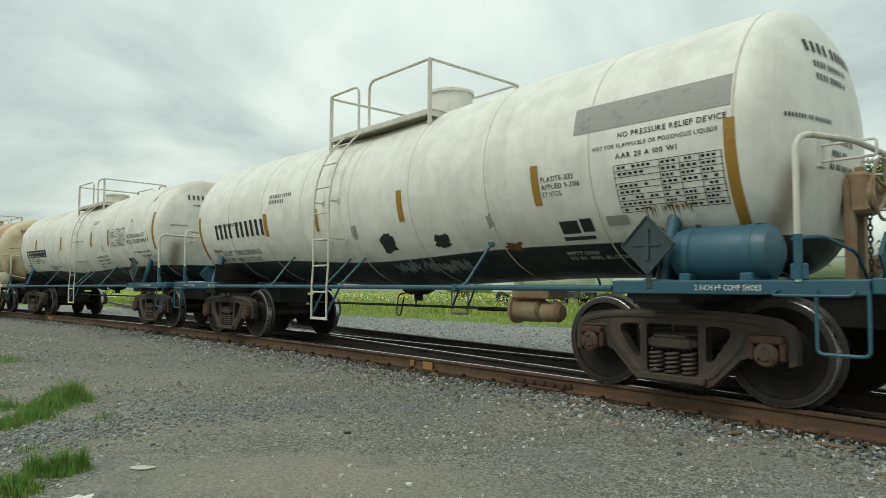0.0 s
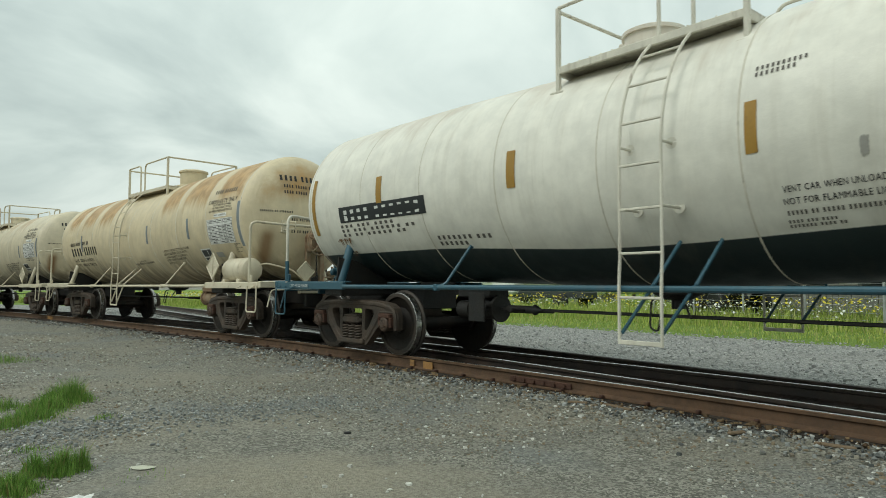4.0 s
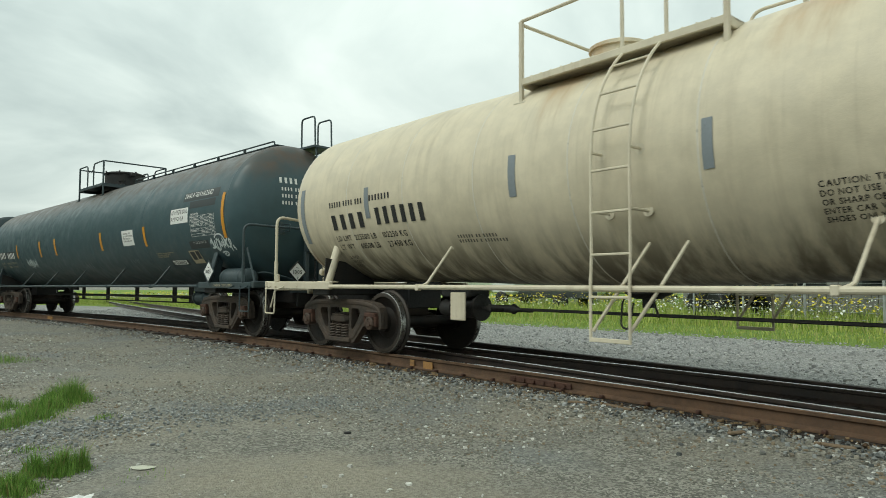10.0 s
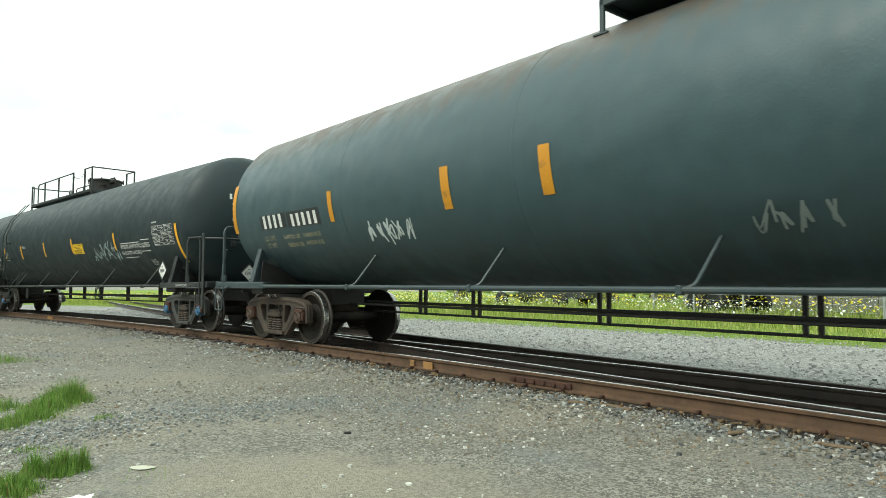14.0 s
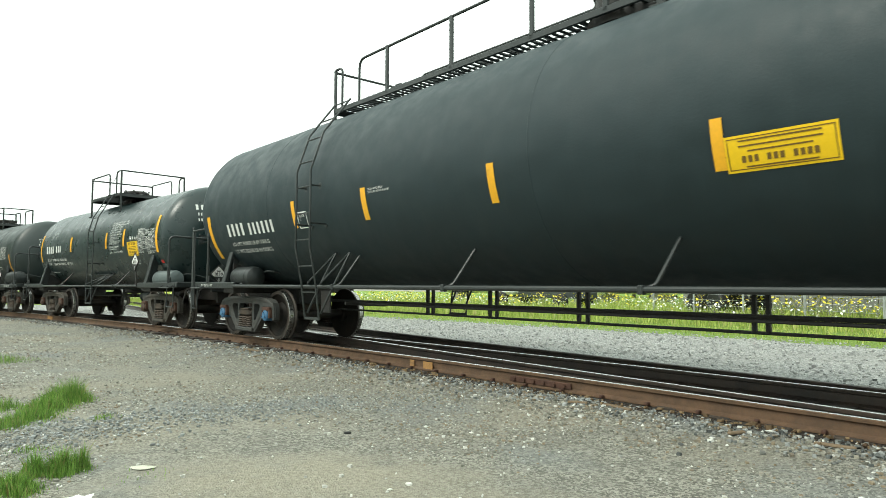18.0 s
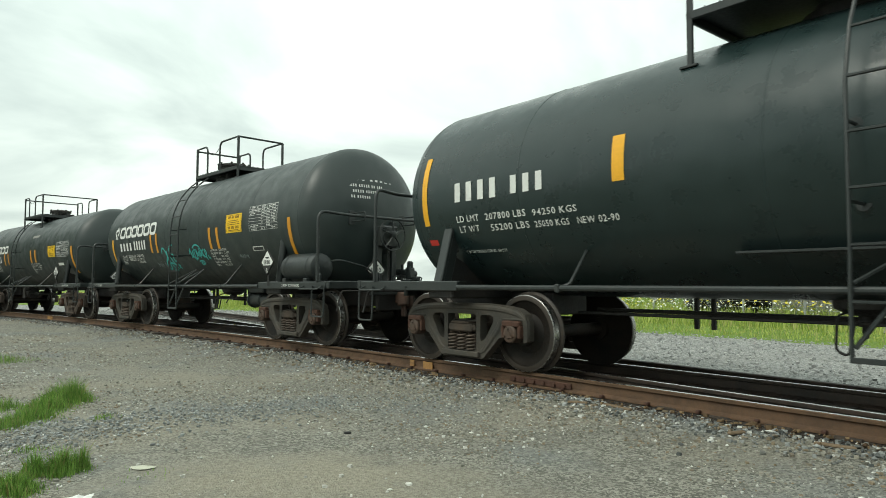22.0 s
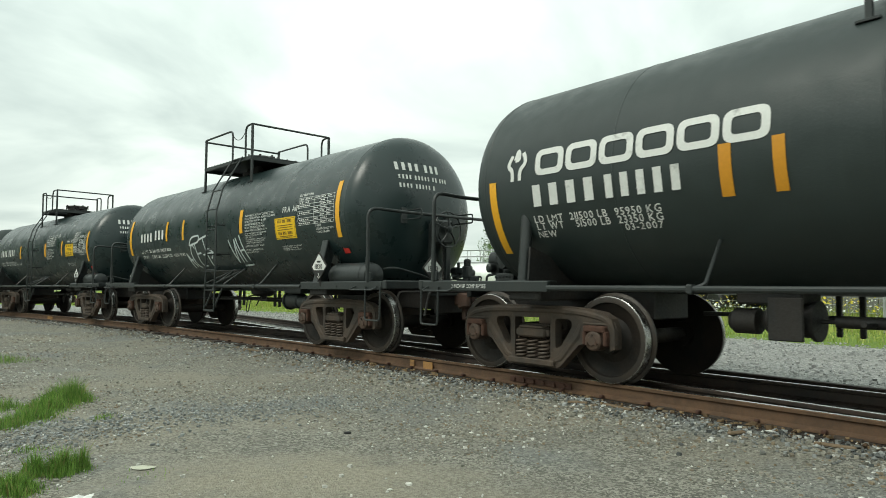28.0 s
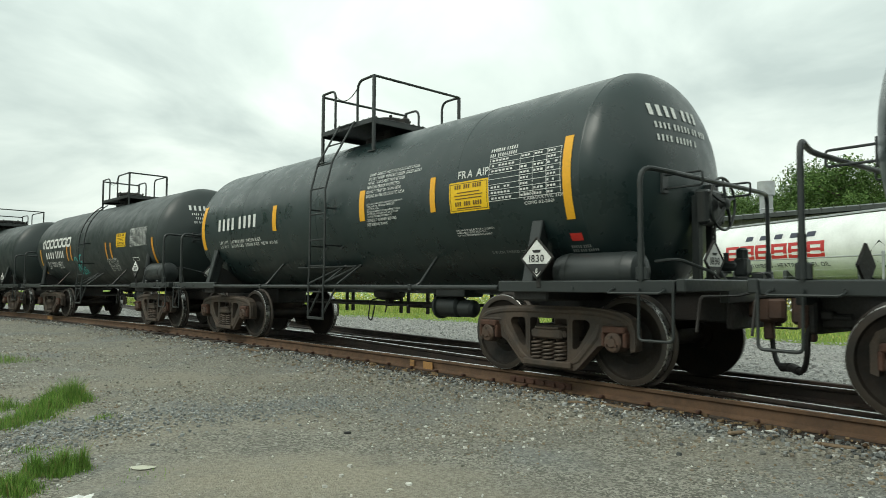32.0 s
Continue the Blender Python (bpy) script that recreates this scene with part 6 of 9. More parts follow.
# white storage tanks further back
for x, y, dx, dy, L2, r in ((8.2, 46.0, -0.55, 0.83, 4.2, 1.25), (14.5, 50.0, -0.5, 0.86, 4.6, 1.3), (3.6, 52.0, -0.9, 0.45, 4.0, 1.2)):
    st = thing("storage_tank", "white horizontal storage tank with a railed catwalk", "storage tank", "storage tanks in the yard", at=frame_at(x, y, dx, dy, YARD_Z - 0.1))
    g = Geo()
    prof = [(0.0, L2)] + [(r * math.sin(math.pi / 2 * i / 8), L2 - 0.7 * (1 - math.cos(math.pi / 2 * i / 8))) for i in range(1, 9)]
    prof += [(r * math.cos(math.pi / 2 * i / 8), -(L2 - 0.7) - 0.7 * math.sin(math.pi / 2 * i / 8)) for i in range(0, 9)]
    g.lathe(prof, 32, "X", (0, 0, r + 0.6))
    part("tank", g, M_TRAILER, st)
    for s in (-0.6, 0.6):
        part("saddle", Geo().box(s * L2 - 0.2, s * L2 + 0.2, -r * 0.8, r * 0.8, 0.0, 1.0, 0.03), M_SIDING, st)
    zt = 2 * r + 0.6
    g = Geo()
    g.box(-L2 * 0.7, L2 * 0.7, -0.35, 0.35, zt, zt + 0.05, 0.01)
    part("catwalk", g, M_GALV, st)
    for yy in (-0.35, 0.35):
        for i in range(6):
            xx = -L2 * 0.7 + L2 * 1.4 * i / 5
            part("rail_post", Geo().tube([(xx, yy, zt), (xx, yy, zt + 1.0)], 0.03, 6), M_GALV, st)
        for zz_ in (0.5, 1.0):
            part("rail", Geo().tube([(-L2 * 0.7, yy, zt + zz_), (L2 * 0.7, yy, zt + zz_)], 0.03, 6), M_GALV, st)

# white delivery truck parked between the tanks
dt = thing("delivery_truck", "white parked delivery truck with a short tank", "truck", at=frame_at(5.6, 36.0, -0.6, 0.8, YARD_Z - 0.1))
g = Geo().box(1.6, 3.4, -1.0, 1.0, 0.7, 2.5, 0.18)
cab = part("cab", g, M_TRAILER, dt)
for y in (-1.005, 1.005):
    part("window", Geo().box(1.9, 2.9, y - 0.01, y + 0.01, 1.6, 2.25, 0.004), M_BLACK_PANEL, cab)
g = Geo().lathe([(0.0, -3.2), (0.55, -3.1), (0.85, -2.8), (0.85, 1.0), (0.55, 1.3), (0.0, 1.4)], 32, "X", (0, 0, 1.85))
part("tank", g, M_TRAILER, dt)
part("chassis", Geo().box(-3.2, 3.2, -0.5, 0.5, 0.6, 0.95, 0.03), M_ROOF, dt)
for x in (-2.0, 2.5):
    for y in (-0.95, 0.95):
        part("wheel", Geo().lathe([(0.0, y - 0.14), (0.36, y - 0.14), (0.46, y - 0.08), (0.46, y + 0.08), (0.36, y + 0.14), (0.0, y + 0.12)], 24, "Y", (x, 0, 0.46)), M_RUBBER, dt)

# shed with board siding behind the trailer
sh = thing("shed", "weathered grey board-sided shed with a dark metal roof", "shed", at=frame_at(12.4, 34.0, 0.58, -0.815, YARD_Z - 0.1))
SL, SH = 22.0, 4.45
g = Geo()
g.box(0, SL, 0.06, 0.2, 0, SH, 0.01)
g.box(0, 0.14, 0.2, 8.0, 0, SH, 0.01)
g.box(SL - 0.14, SL, 0.2, 8.0, 0, SH, 0.01)
g.box(0.14, SL - 0.14, 7.86, 8.0, 0, SH, 0.01)
part("wall", g, M_SIDING, sh)
board = shared("board", lambda: fix_normals(Geo().box(0, 0.235, 0.0, 0.06, 0, SH, 0.008).mesh("board", M_SIDING)))
for i in range(int(SL / 0.25)):
    part("board", board, None, sh, "", pose(i * 0.25 + 0.005, 0, 0.0))
g = Geo()
g.add([(-0.4, -0.5, SH - 0.02), (SL + 0.4, -0.5, SH - 0.02), (SL + 0.4, 4.1, SH + 0.55), (-0.4, 4.1, SH + 0.55),
       (-0.4, -0.5, SH + 0.16), (SL + 0.4, -0.5, SH + 0.16), (SL + 0.4, 4.1, SH + 0.73), (-0.4, 4.1, SH + 0.73)],
      [(0, 3, 2, 1), (4, 5, 6, 7), (0, 1, 5, 4), (1, 2, 6, 5), (2, 3, 7, 6), (3, 0, 4, 7)])
g.add([(-0.4, 8.6, SH - 0.02), (SL + 0.4, 8.6, SH - 0.02), (SL + 0.4, 4.1, SH + 0.55), (-0.4, 4.1, SH + 0.55),
       (-0.4, 8.6, SH + 0.16), (SL + 0.4, 8.6, SH + 0.16), (SL + 0.4, 4.1, SH + 0.73), (-0.4, 4.1, SH + 0.73)],
      [(0, 3, 2, 1), (4, 5, 6, 7), (0, 1, 5, 4), (1, 2, 6, 5), (2, 3, 7, 6), (3, 0, 4, 7)])
part("roof", g, M_ROOF, sh)
for i in range(44):
    x = 0.1 + i * 0.5
    part("roof_batten", Geo().box(x - 0.03, x + 0.03, -0.52, -0.46, SH - 0.02, SH + 0.2, 0.008), M_ROOF, sh)
g = Geo()
g.lathe([(0.30, SH), (0.30, SH + 1.25), (0.40, SH + 1.27), (0.40, SH + 1.95), (0.0, SH + 2.0)], 24, "Z", (3.6, 1.6, 0))
g.lathe([(0.32, SH + 0.55), (0.34, SH + 0.58), (0.32, SH + 0.62)], 24, "Z", (3.6, 1.6, 0))
part("vent_stack", g, M_GALV, sh, "galvanised vent stack")

# wire fence in front of the trailer
fe = thing("wire_fence", "galvanised yard fence of posts and wires", "fence", at=frame_at(8.7, 27.2, 0.27, -0.963, YARD_Z))
for i in range(7):
    g = Geo().tube([(i * 2.6, 0, 0), (i * 2.6, 0, 2.12)], 0.035, 8)
    g.lathe([(0.045, 2.10), (0.045, 2.14), (0.0, 2.17)], 8, "Z", (i * 2.6, 0, 0))
    part("post", g, M_GALV, fe)
part("rail", Geo().tube([(0, 0, 2.05), (15.6, 0, 2.05)], 0.022, 6), M_GALV, fe)
for i in range(9):
    part("wire", Geo().tube([(0, 0, 0.1 + i * 0.2), (15.6, 0, 0.1 + i * 0.2)], 0.004, 4), M_GALV, fe)


# ---------------------------------------------------------------- trees
def tree_meshes(seed, h):
    rnd = random.Random(seed)
    g = Geo()
    trunk = [(0, 0, 0), (0.05 * rnd.uniform(-1, 1), 0.1, h * 0.3), (0.2 * rnd.uniform(-1, 1), 0.15, h * 0.62), (0.15, 0.1, h * 0.9)]
    g.tube(trunk, [h * 0.022, h * 0.017, h * 0.010, h * 0.003], 8)
    tips = []
    for i in range(15):
        z0 = h * (0.22 + 0.66 * i / 15)
        a = i * 2.4 + rnd.uniform(-0.4, 0.4)
        ln = h * (0.34 - 0.20 * (i / 15)) * rnd.uniform(0.7, 1.15)
        tip = (ln * math.cos(a), ln * math.sin(a), z0 + ln * rnd.uniform(0.15, 0.55))
        mid = (tip[0] * 0.5, tip[1] * 0.5, z0 + (tip[2] - z0) * 0.35)
        g.tube([(0, 0.08, z0), mid, tip], [h * 0.007, h * 0.004, h * 0.0015], 5)
        tips += [mid, tip, tuple((p + q) / 2 for p, q in zip(mid, tip))]
    tips += [(0.15, 0.1, h * 0.9), (0.1, 0.1, h * 0.8)]
    wood = fix_normals(g.mesh("trunk", M_BARK))
    vs, fs = [], []
    for c in tips:
        rad = h * rnd.uniform(0.07, 0.13)
        for _ in range(260):
            d = Vector((rnd.gauss(0, 1), rnd.gauss(0, 1), rnd.gauss(0, 0.75)))
            p = Vector(c) + d.normalized() * rad * rnd.random() ** 0.4
            n = Vector((rnd.gauss(0, 1), rnd.gauss(0, 1), rnd.gauss(0.6, 1))).normalized()
            u = n.orthogonal().normalized()
            w = n.cross(u)
            s = h * rnd.uniform(0.005, 0.011)
            o = len(vs)
            vs += [p - u * s, p + w * s * 0.6, p + u * s, p - w * s * 0.6]
            fs.append((o, o + 1, o + 2, o + 3))
    me = bpy.data.meshes.new("crown")
    me.from_pydata([tuple(v) for v in vs], [], fs)
    me.materials.append(M_LEAF)
    return wood, me


kinds = [tree_meshes(s, 10.0) for s in (1, 2, 3, 4)]
rnd = random.Random(9)
spots = []
# bearing (x over y), distance, height
for q, d, h in ((0.29, 75, 8.6), (0.315, 70, 9.5), (0.335, 66, 9.6), (0.357, 70, 8.9), (0.387, 64, 8.6), (0.413, 62, 8.8), (0.434, 60, 9.7), (0.452, 64, 10.4), (0.48, 64, 9.8), (0.503, 60, 10.0),
                (0.53, 58, 10.4), (0.55, 56, 10.9), (0.58, 52, 11.0), (0.606, 50, 11.2), (0.632, 52, 10.8), (0.657, 50, 10.0), (0.69, 50, 10.6), (0.72, 48, 10.8), (0.75, 47, 10.2), (0.10, 82, 10.4), (0.125, 86, 9.6),
                (0.15, 80, 10.2), (0.185, 86, 9.6), (0.228, 86, 9.2), (0.26, 80, 8.8)):
    spots.append((q * d, d + rnd.uniform(-1, 1), (h + 0.4) / 9.6))
# trees that close the yard behind the camera
for i in range(16):
    a = radians(188 + 11 * i)
    spots.append((34 * math.cos(a) * rnd.uniform(0.9, 1.15), 30 * math.sin(a) * rnd.uniform(0.9, 1.15), rnd.uniform(0.85, 1.1)))
# unseen trees added along the curve, to darken what the far tanks reflect
for i in range(22):
    p = track(42.0 + 3.6 * i, -7.0 - 2.5 * rnd.random() - (6.0 if i % 3 == 2 else 0.0))
    spots.append((p.x, p.y, rnd.uniform(1.2, 1.55)))
for i, (x, y, sc) in enumerate(spots):
    t = thing("tree", "broad green leafy tree round the yard, some rows added unseen", "tree", "trees behind the yard", at=pose(x, y, -0.6, 0, 0, rnd.uniform(0, 360)))
    wood, crown = kinds[i % 4]
    part("trunk", wood, None, t, "", Matrix.Scale(sc, 4))
    part("crown", crown, None, t, "", Matrix.Scale(sc, 4))

# ---------------------------------------------------------------- the train
OLD = dict(T=6.22, R=1.28, zc=2.28, head=0.47, style="old", bow=(0.115, 0.075), xt=0.09, seam_mat=M_SEAM)
PLAT_OLD = ("old", 1.22, -1.30, (0.42, 0.14), -0.75, 0.33, 0.42, 3.46, 4.17)
TRAIN = []      # car, s of its leading truck, s of its trailing truck

c1 = tank_car("white_tank_car", "white tank car with a dark green belly and blue fittings", 9.92, mt=P_WHITE, mf=F_BLUE, md=M_UNDER,
              seams=(-4.2, -2.72, -1.3, 0.12, 1.55, 2.95, 4.35), ladder=0.60, plat=PLAT_OLD, res=(-5.05, -5.98, 0.235, 1.31), strut=(-2.4, 2.4),
              plat_mat=F_WHITE, ladder_mat=F_WHITE, wheel_mat=M_BRAKE_RUST, holder_mat=F_SLATE, rail_mat=F_WHITE, post_rust=True, post_dx=0.17, **OLD)
TRAIN.append((c1, -66.46, -56.54))
c2 = tank_car("white_tank_car", "worn white tank car with a dark green belly and rust spots", 9.92, mt=P_WHITE_B, mf=F_BLUE, md=M_UNDER,
              seams=(-4.2, -2.72, -1.3, 0.12, 1.55, 2.95, 4.35), ladder=-0.48, plat=("old", 0.9, -1.22, (-0.36, -0.72), 0.25, 0.33, 0.34, 3.46, 4.15), res=None, strut=(-2.4, 2.4),
              plat_mat=F_WHITE, ladder_mat=F_WHITE, wheel_mat=F_BLUE, holder_mat=F_SLATE, rail_mat=F_WHITE, x_post=6.34, brake_end=1, big_valve=True, post_rust=True, **OLD)
TRAIN.append((c2, -52.41, -42.49))
c3 = tank_car("cream_tank_car", "cream tank car with broad orange rust stains along its top", 9.92, mt=P_RUSTY, mf=F_CREAM, md=M_UNDER,
              seams=(-4.2, -2.72, -1.3, 0.12, 1.55, 2.95, 4.35), ladder=0.50, plat=PLAT_OLD, res=(-5.05, -6.0, 0.235, 1.31), strut=(-2.4, 2.4), wheel_mat=M_BRAKE_RUST, x_post=6.36, **OLD)
TRAIN.append((c3, -38.29, -28.37))
c4 = tank_car("cream_tank_car", "weathered cream tank car with dark rain streaks", 9.92, mt=P_CREAM, mf=F_CREAM, md=M_UNDER,
              seams=(-4.2, -2.72, -1.3, 0.12, 1.55, 2.95, 4.35), ladder=-0.52, plat=("old", 1.1, -1.4, (-0.3, -0.8), 0.35, 0.33, 0.30, 3.46, 4.17), res=None, strut=(-2.4, 2.4), wheel_mat=F_CREAM, x_post=6.36, brake_end=1, big_valve=True, **OLD)
TRAIN.append((c4, -24.16, -14.24))
c5 = tank_car("slate_tank_car", "long faded slate-blue pressure tank car with a rusty brown top", 16.76, T=9.80, R=1.47, zc=2.47, head=0.62, style="new", mt=P_SLATE, mf=F_SLATE, md=M_UNDER,
              seams=(-5.16, -1.63, 1.9, 5.4), ladder=0.9, plat=("new", 1.15, -0.86, (0.45, -0.05), 0.0, 0.54, 0.50, 3.98, 4.64), res=(-8.6, -9.6, 0.2, 1.15), strut=(-5.64, -2.93, 0.02, 2.6, 5.2),
              top_rail=(-9.0, -1.7), empty_holder=False, code="1005", sub="2", pipes=(-6.28, -5.35, -3.95, -2.94, -0.33, 2.08, 4.4, 5.7), end_ladder=True, lad_foot=3.4, hold=(-8.5, 1.29), post_dx=0.17, x_post=9.80, rail_z=(2.17, 2.17), brace=True)
TRAIN.append((c5, -10.06, 6.70))
c6 = tank_car("black_tank_car", "long dull black pressure tank car with yellow strips", 16.18, T=9.60, xt=0.17, R=1.5, zc=2.5, head=0.68, style="new", mt=P_BLACK, mf=F_BLACK, md=M_UNDER,
              seams=(-6.0, 0.2, 6.2), ladder=4.6, straight=True, plat=("long", 5.40, -0.80, (5.18, 4.66), -0.15, 0.48, 0.42, 4.03, 4.72), res=(8.2, 7.3, 0.2, 1.17), strut=(-6.69, -3.9, -1.06, 1.6, 4.1),
              empty_holder=False, code="1005", sub="2", pipes=(-5.56, -3.65, -1.30, 0.93, 2.55, 4.0), cap_mat=M_BLUE_CAP, frame_mat=M_TRUCK_GREY, cylinder=False, hold=(-7.86, 1.35), post_dx=0.17, x_post=9.0, rail_z=(2.03, 2.17), corner_post=True, brake_end=1, valve=False)
TRAIN.append((c6, 10.78, 26.96))
NEW = dict(style="new", empty_holder=False, code="1830", sub="8", corr=True)
G_DIM = dict(T=5.44, R=1.285, zc=2.18, head=0.60, x_post=5.62, rail_z=(2.13, 2.15), hold=(-4.42, 1.31), tread_bar=True)
PLAT_G = ("new", 1.12, -1.20, (-0.33, -0.85), 0.05, 0.30, 0.36, 3.60, 4.24)
c7 = tank_car("black_tank_car", "glossy black acid tank car with yellow strips", 8.52, mt=P_BLACK_B, mf=F_BLACK, md=M_UNDER, seams=(-3.0, 0.3, 3.0), ladder=-0.58,
              plat=PLAT_G, res=(-4.4, -5.45, 0.2, 1.16), strut=(-2.3, 2.3), pipes=(-2.15, -0.68, 0.03, 1.7), **{**G_DIM, "hold": (-3.77, 1.59), "rail_z": (2.13, 2.38)}, **NEW, res_mat=F_FADED, frame_mat=M_TRUCK_DUST)
TRAIN.append((c7, 31.31, 39.83))
P_DIM = dict(T=5.42, R=1.26, zc=2.2, head=0.60, x_post=5.66, hold=(-4.14, 1.42), post="tube")
PLAT_P = ("mid", 0.93, -1.155, (0.37, -0.26), 0.15, 0.30, 0.36, 3.62, 4.27)
c8 = tank_car("black_tank_car", "matt black acid tank car with teal spray paint", 8.36, mt=P_BLACK_C, mf=F_BLACK, md=M_UNDER, seams=(-3.2, -0.9, 0.9, 3.2), ladder=-0.08,
              plat=PLAT_P, res=(-4.35, -5.40, 0.24, 1.31), strut=(-2.3, 2.3), pipes=(-2.15, -0.68, 0.03, 1.7), **{**P_DIM, "R": 1.29, "zc": 2.21}, **NEW, frame_mat=M_TRUCK_DUST)
TRAIN.append((c8, 44.26, 52.60))
c9 = tank_car("black_tank_car", "matt black acid tank car with large white lettering", 8.60, mt=P_BLACK_C, mf=F_BLACK, md=M_UNDER, seams=(-3.2, -0.9, 0.9, 3.2), ladder=0.37,
              plat=("new", 1.08, -0.85, (0.60, -0.05), 0.15, 0.30, 0.34, 3.54, 4.24), res=None, strut=(-2.3, 2.3), pipes=(-2.15, -0.68, 0.03, 1.7), **{**P_DIM, "T": 5.62, "x_post": 5.8}, **NEW, brake_end=1, big_valve=True, tail=0.22, post_dx=0.12)
TRAIN.append((c9, 56.98, 65.58))
c10 = tank_car("black_tank_car", "glossy black acid tank car with white scrawls", 8.48, mt=P_BLACK_B, mf=F_BLACK, md=M_UNDER, seams=(-3.0, 0.3, 3.0), ladder=-0.54,
               plat=("new", 1.05, -1.10, (-0.25, -0.82), 0.20, 0.30, 0.38, 3.60, 4.24), res=(-4.4, -5.45, 0.2, 1.16), strut=(-2.3, 1.85), pipes=(-2.15, -0.68, 0.03, 1.7), **G_DIM, **NEW)
TRAIN.append((c10, 69.94, 78.42))
c11 = tank_car("black_tank_car", "clean glossy black acid tank car with yellow strips", 8.48, mt=P_BLACK_B, mf=F_BLACK, md=M_UNDER, seams=(-3.0, 0.3, 3.0), ladder=-0.05,
               plat=("new", 0.72, -0.74, (0.34, -0.30), 0.05, 0.30, 0.36, 3.60, 4.26), res=(-4.45, -5.5, 0.2, 1.16), strut=(-2.3, 1.85), pipes=(-2.15, -0.68, 0.03, 1.7), **G_DIM, **NEW)
TRAIN.append((c11, 82.62, 91.10))
c12 = tank_car("black_tank_car", "matt black acid tank car with large white lettering", 8.36, mt=P_BLACK_C, mf=F_BLACK, md=M_UNDER, seams=(-3.2, -0.9, 0.9, 3.2), ladder=-0.08,
               plat=PLAT_P, res=(-4.35, -5.40, 0.24, 1.31), strut=(-2.3, 2.3), pipes=(-2.15, -0.68, 0.03, 1.7), **P_DIM, **NEW)
TRAIN.append((c12, 95.00, 103.36))
c13 = tank_car("black_tank_car", "black tank car with a wide dome", 8.46, mt=P_BLACK_C, mf=F_BLACK, md=M_UNDER, seams=(-3.0, 0.3, 3.0), ladder=0.0,
               plat=("new", 1.3, -1.3, (0.6, 0.1), 0.0, 0.62, 0.34, 3.60, 4.2), res=None, strut=(-2.3, 2.3), **G_DIM, **NEW)
TRAIN.append((c13, 107.40, 115.86))

# ---------------------------------------------------------------- what is written and stuck on each tank
M_SLATE_DARK = plain("slate_touch_up", (0.030, 0.038, 0.040), 0.5, 0.1)
M_ORANGE = plain("reflective_orange", (0.62, 0.27, 0.015), 0.45, 0.2)
M_TAN_SIGN = plain("tan_sign", (0.45, 0.38, 0.25), 0.55, 0.3)
M_TAN_INK = plain("tan_stencil", (0.42, 0.37, 0.24), 0.6, 0.2)
M_BROWN_INK = plain("brown_print", (0.16, 0.09, 0.01), 0.6)
M_PALE_BLUE_SPRAY = plain("pale_blue_spray", (0.38, 0.48, 0.50), 0.55, 0.3)
SIGN_TWO = ((0.76, True), (0.62, False), (0.52, False), (0.42, False), (0.20, True), (0.11, False))
SIGN_ONE = ((0.82, False), (0.68, False), (0.54, False), (0.26, True), (0.12, False))
FRAME = (((0, 0), (1, 0), (1, 1), (0, 1), (0, 0)),)
MARK = (((0.25, 0.75), (0.05, 0.45), (0.3, 0.3), (0.3, 0.0)), ((0.75, 0.8), (0.95, 0.5), (0.65, 0.3), (0.65, 0.0)), ((0.4, 0.6), (0.6, 0.6), (0.5, 0.95), (0.4, 0.6)))
LOOPS = (((0.02, 0.72), (0.12, 0.92), (0.30, 0.85), (0.36, 0.55), (0.28, 0.12), (0.12, 0.02), (0.06, 0.22), (0.16, 0.42), (0.34, 0.52), (0.42, 0.78)), ((0.34, 0.80), (0.42, 0.45), (0.50, 0.08)), ((0.30, 0.30), (0.52, 0.34), (0.76, 0.22)), ((0.56, 0.62), (0.66, 0.35), (0.76, 0.05)), ((0.94, 0.98), (0.78, 0.98), (0.62, 0.80), (0.68, 0.68), (0.86, 0.66), (0.78, 0.50), (0.84, 0.36), (0.92, 0.40)), ((0.86, 0.10), (1.0, 0.24)), ((0.88, 0.30), (0.99, 0.06)), ((0.36, 0.0), (0.5, 0.06), (0.64, 0.02)))
SWASH = (((0.0, 0.05), (0.14, 0.28)), ((0.03, 0.28), (0.15, 0.27), (0.10, 0.05)), ((0.20, 0.74), (0.14, 0.56), (0.22, 0.45), (0.33, 0.12)), ((0.14, 0.45), (0.28, 0.18), (0.37, 0.20)), ((0.28, 0.64), (0.38, 0.18), (0.40, 0.58), (0.50, 0.22), (0.50, 0.92)), ((0.44, 0.90), (0.62, 0.40), (0.52, 0.26), (0.66, 0.80)), ((0.50, 0.25), (0.58, 0.0)), ((0.78, 0.92), (0.66, 0.74), (0.80, 0.58), (0.88, 0.36), (0.72, 0.26), (0.74, 0.44)), ((0.86, 1.0), (0.72, 0.08)), ((0.68, 0.86), (0.98, 0.08)), ((0.92, 0.62), (1.10, 0.64)), ((1.0, 0.92), (0.96, 0.45)), ((0.99, 0.66), (1.06, 0.46)))
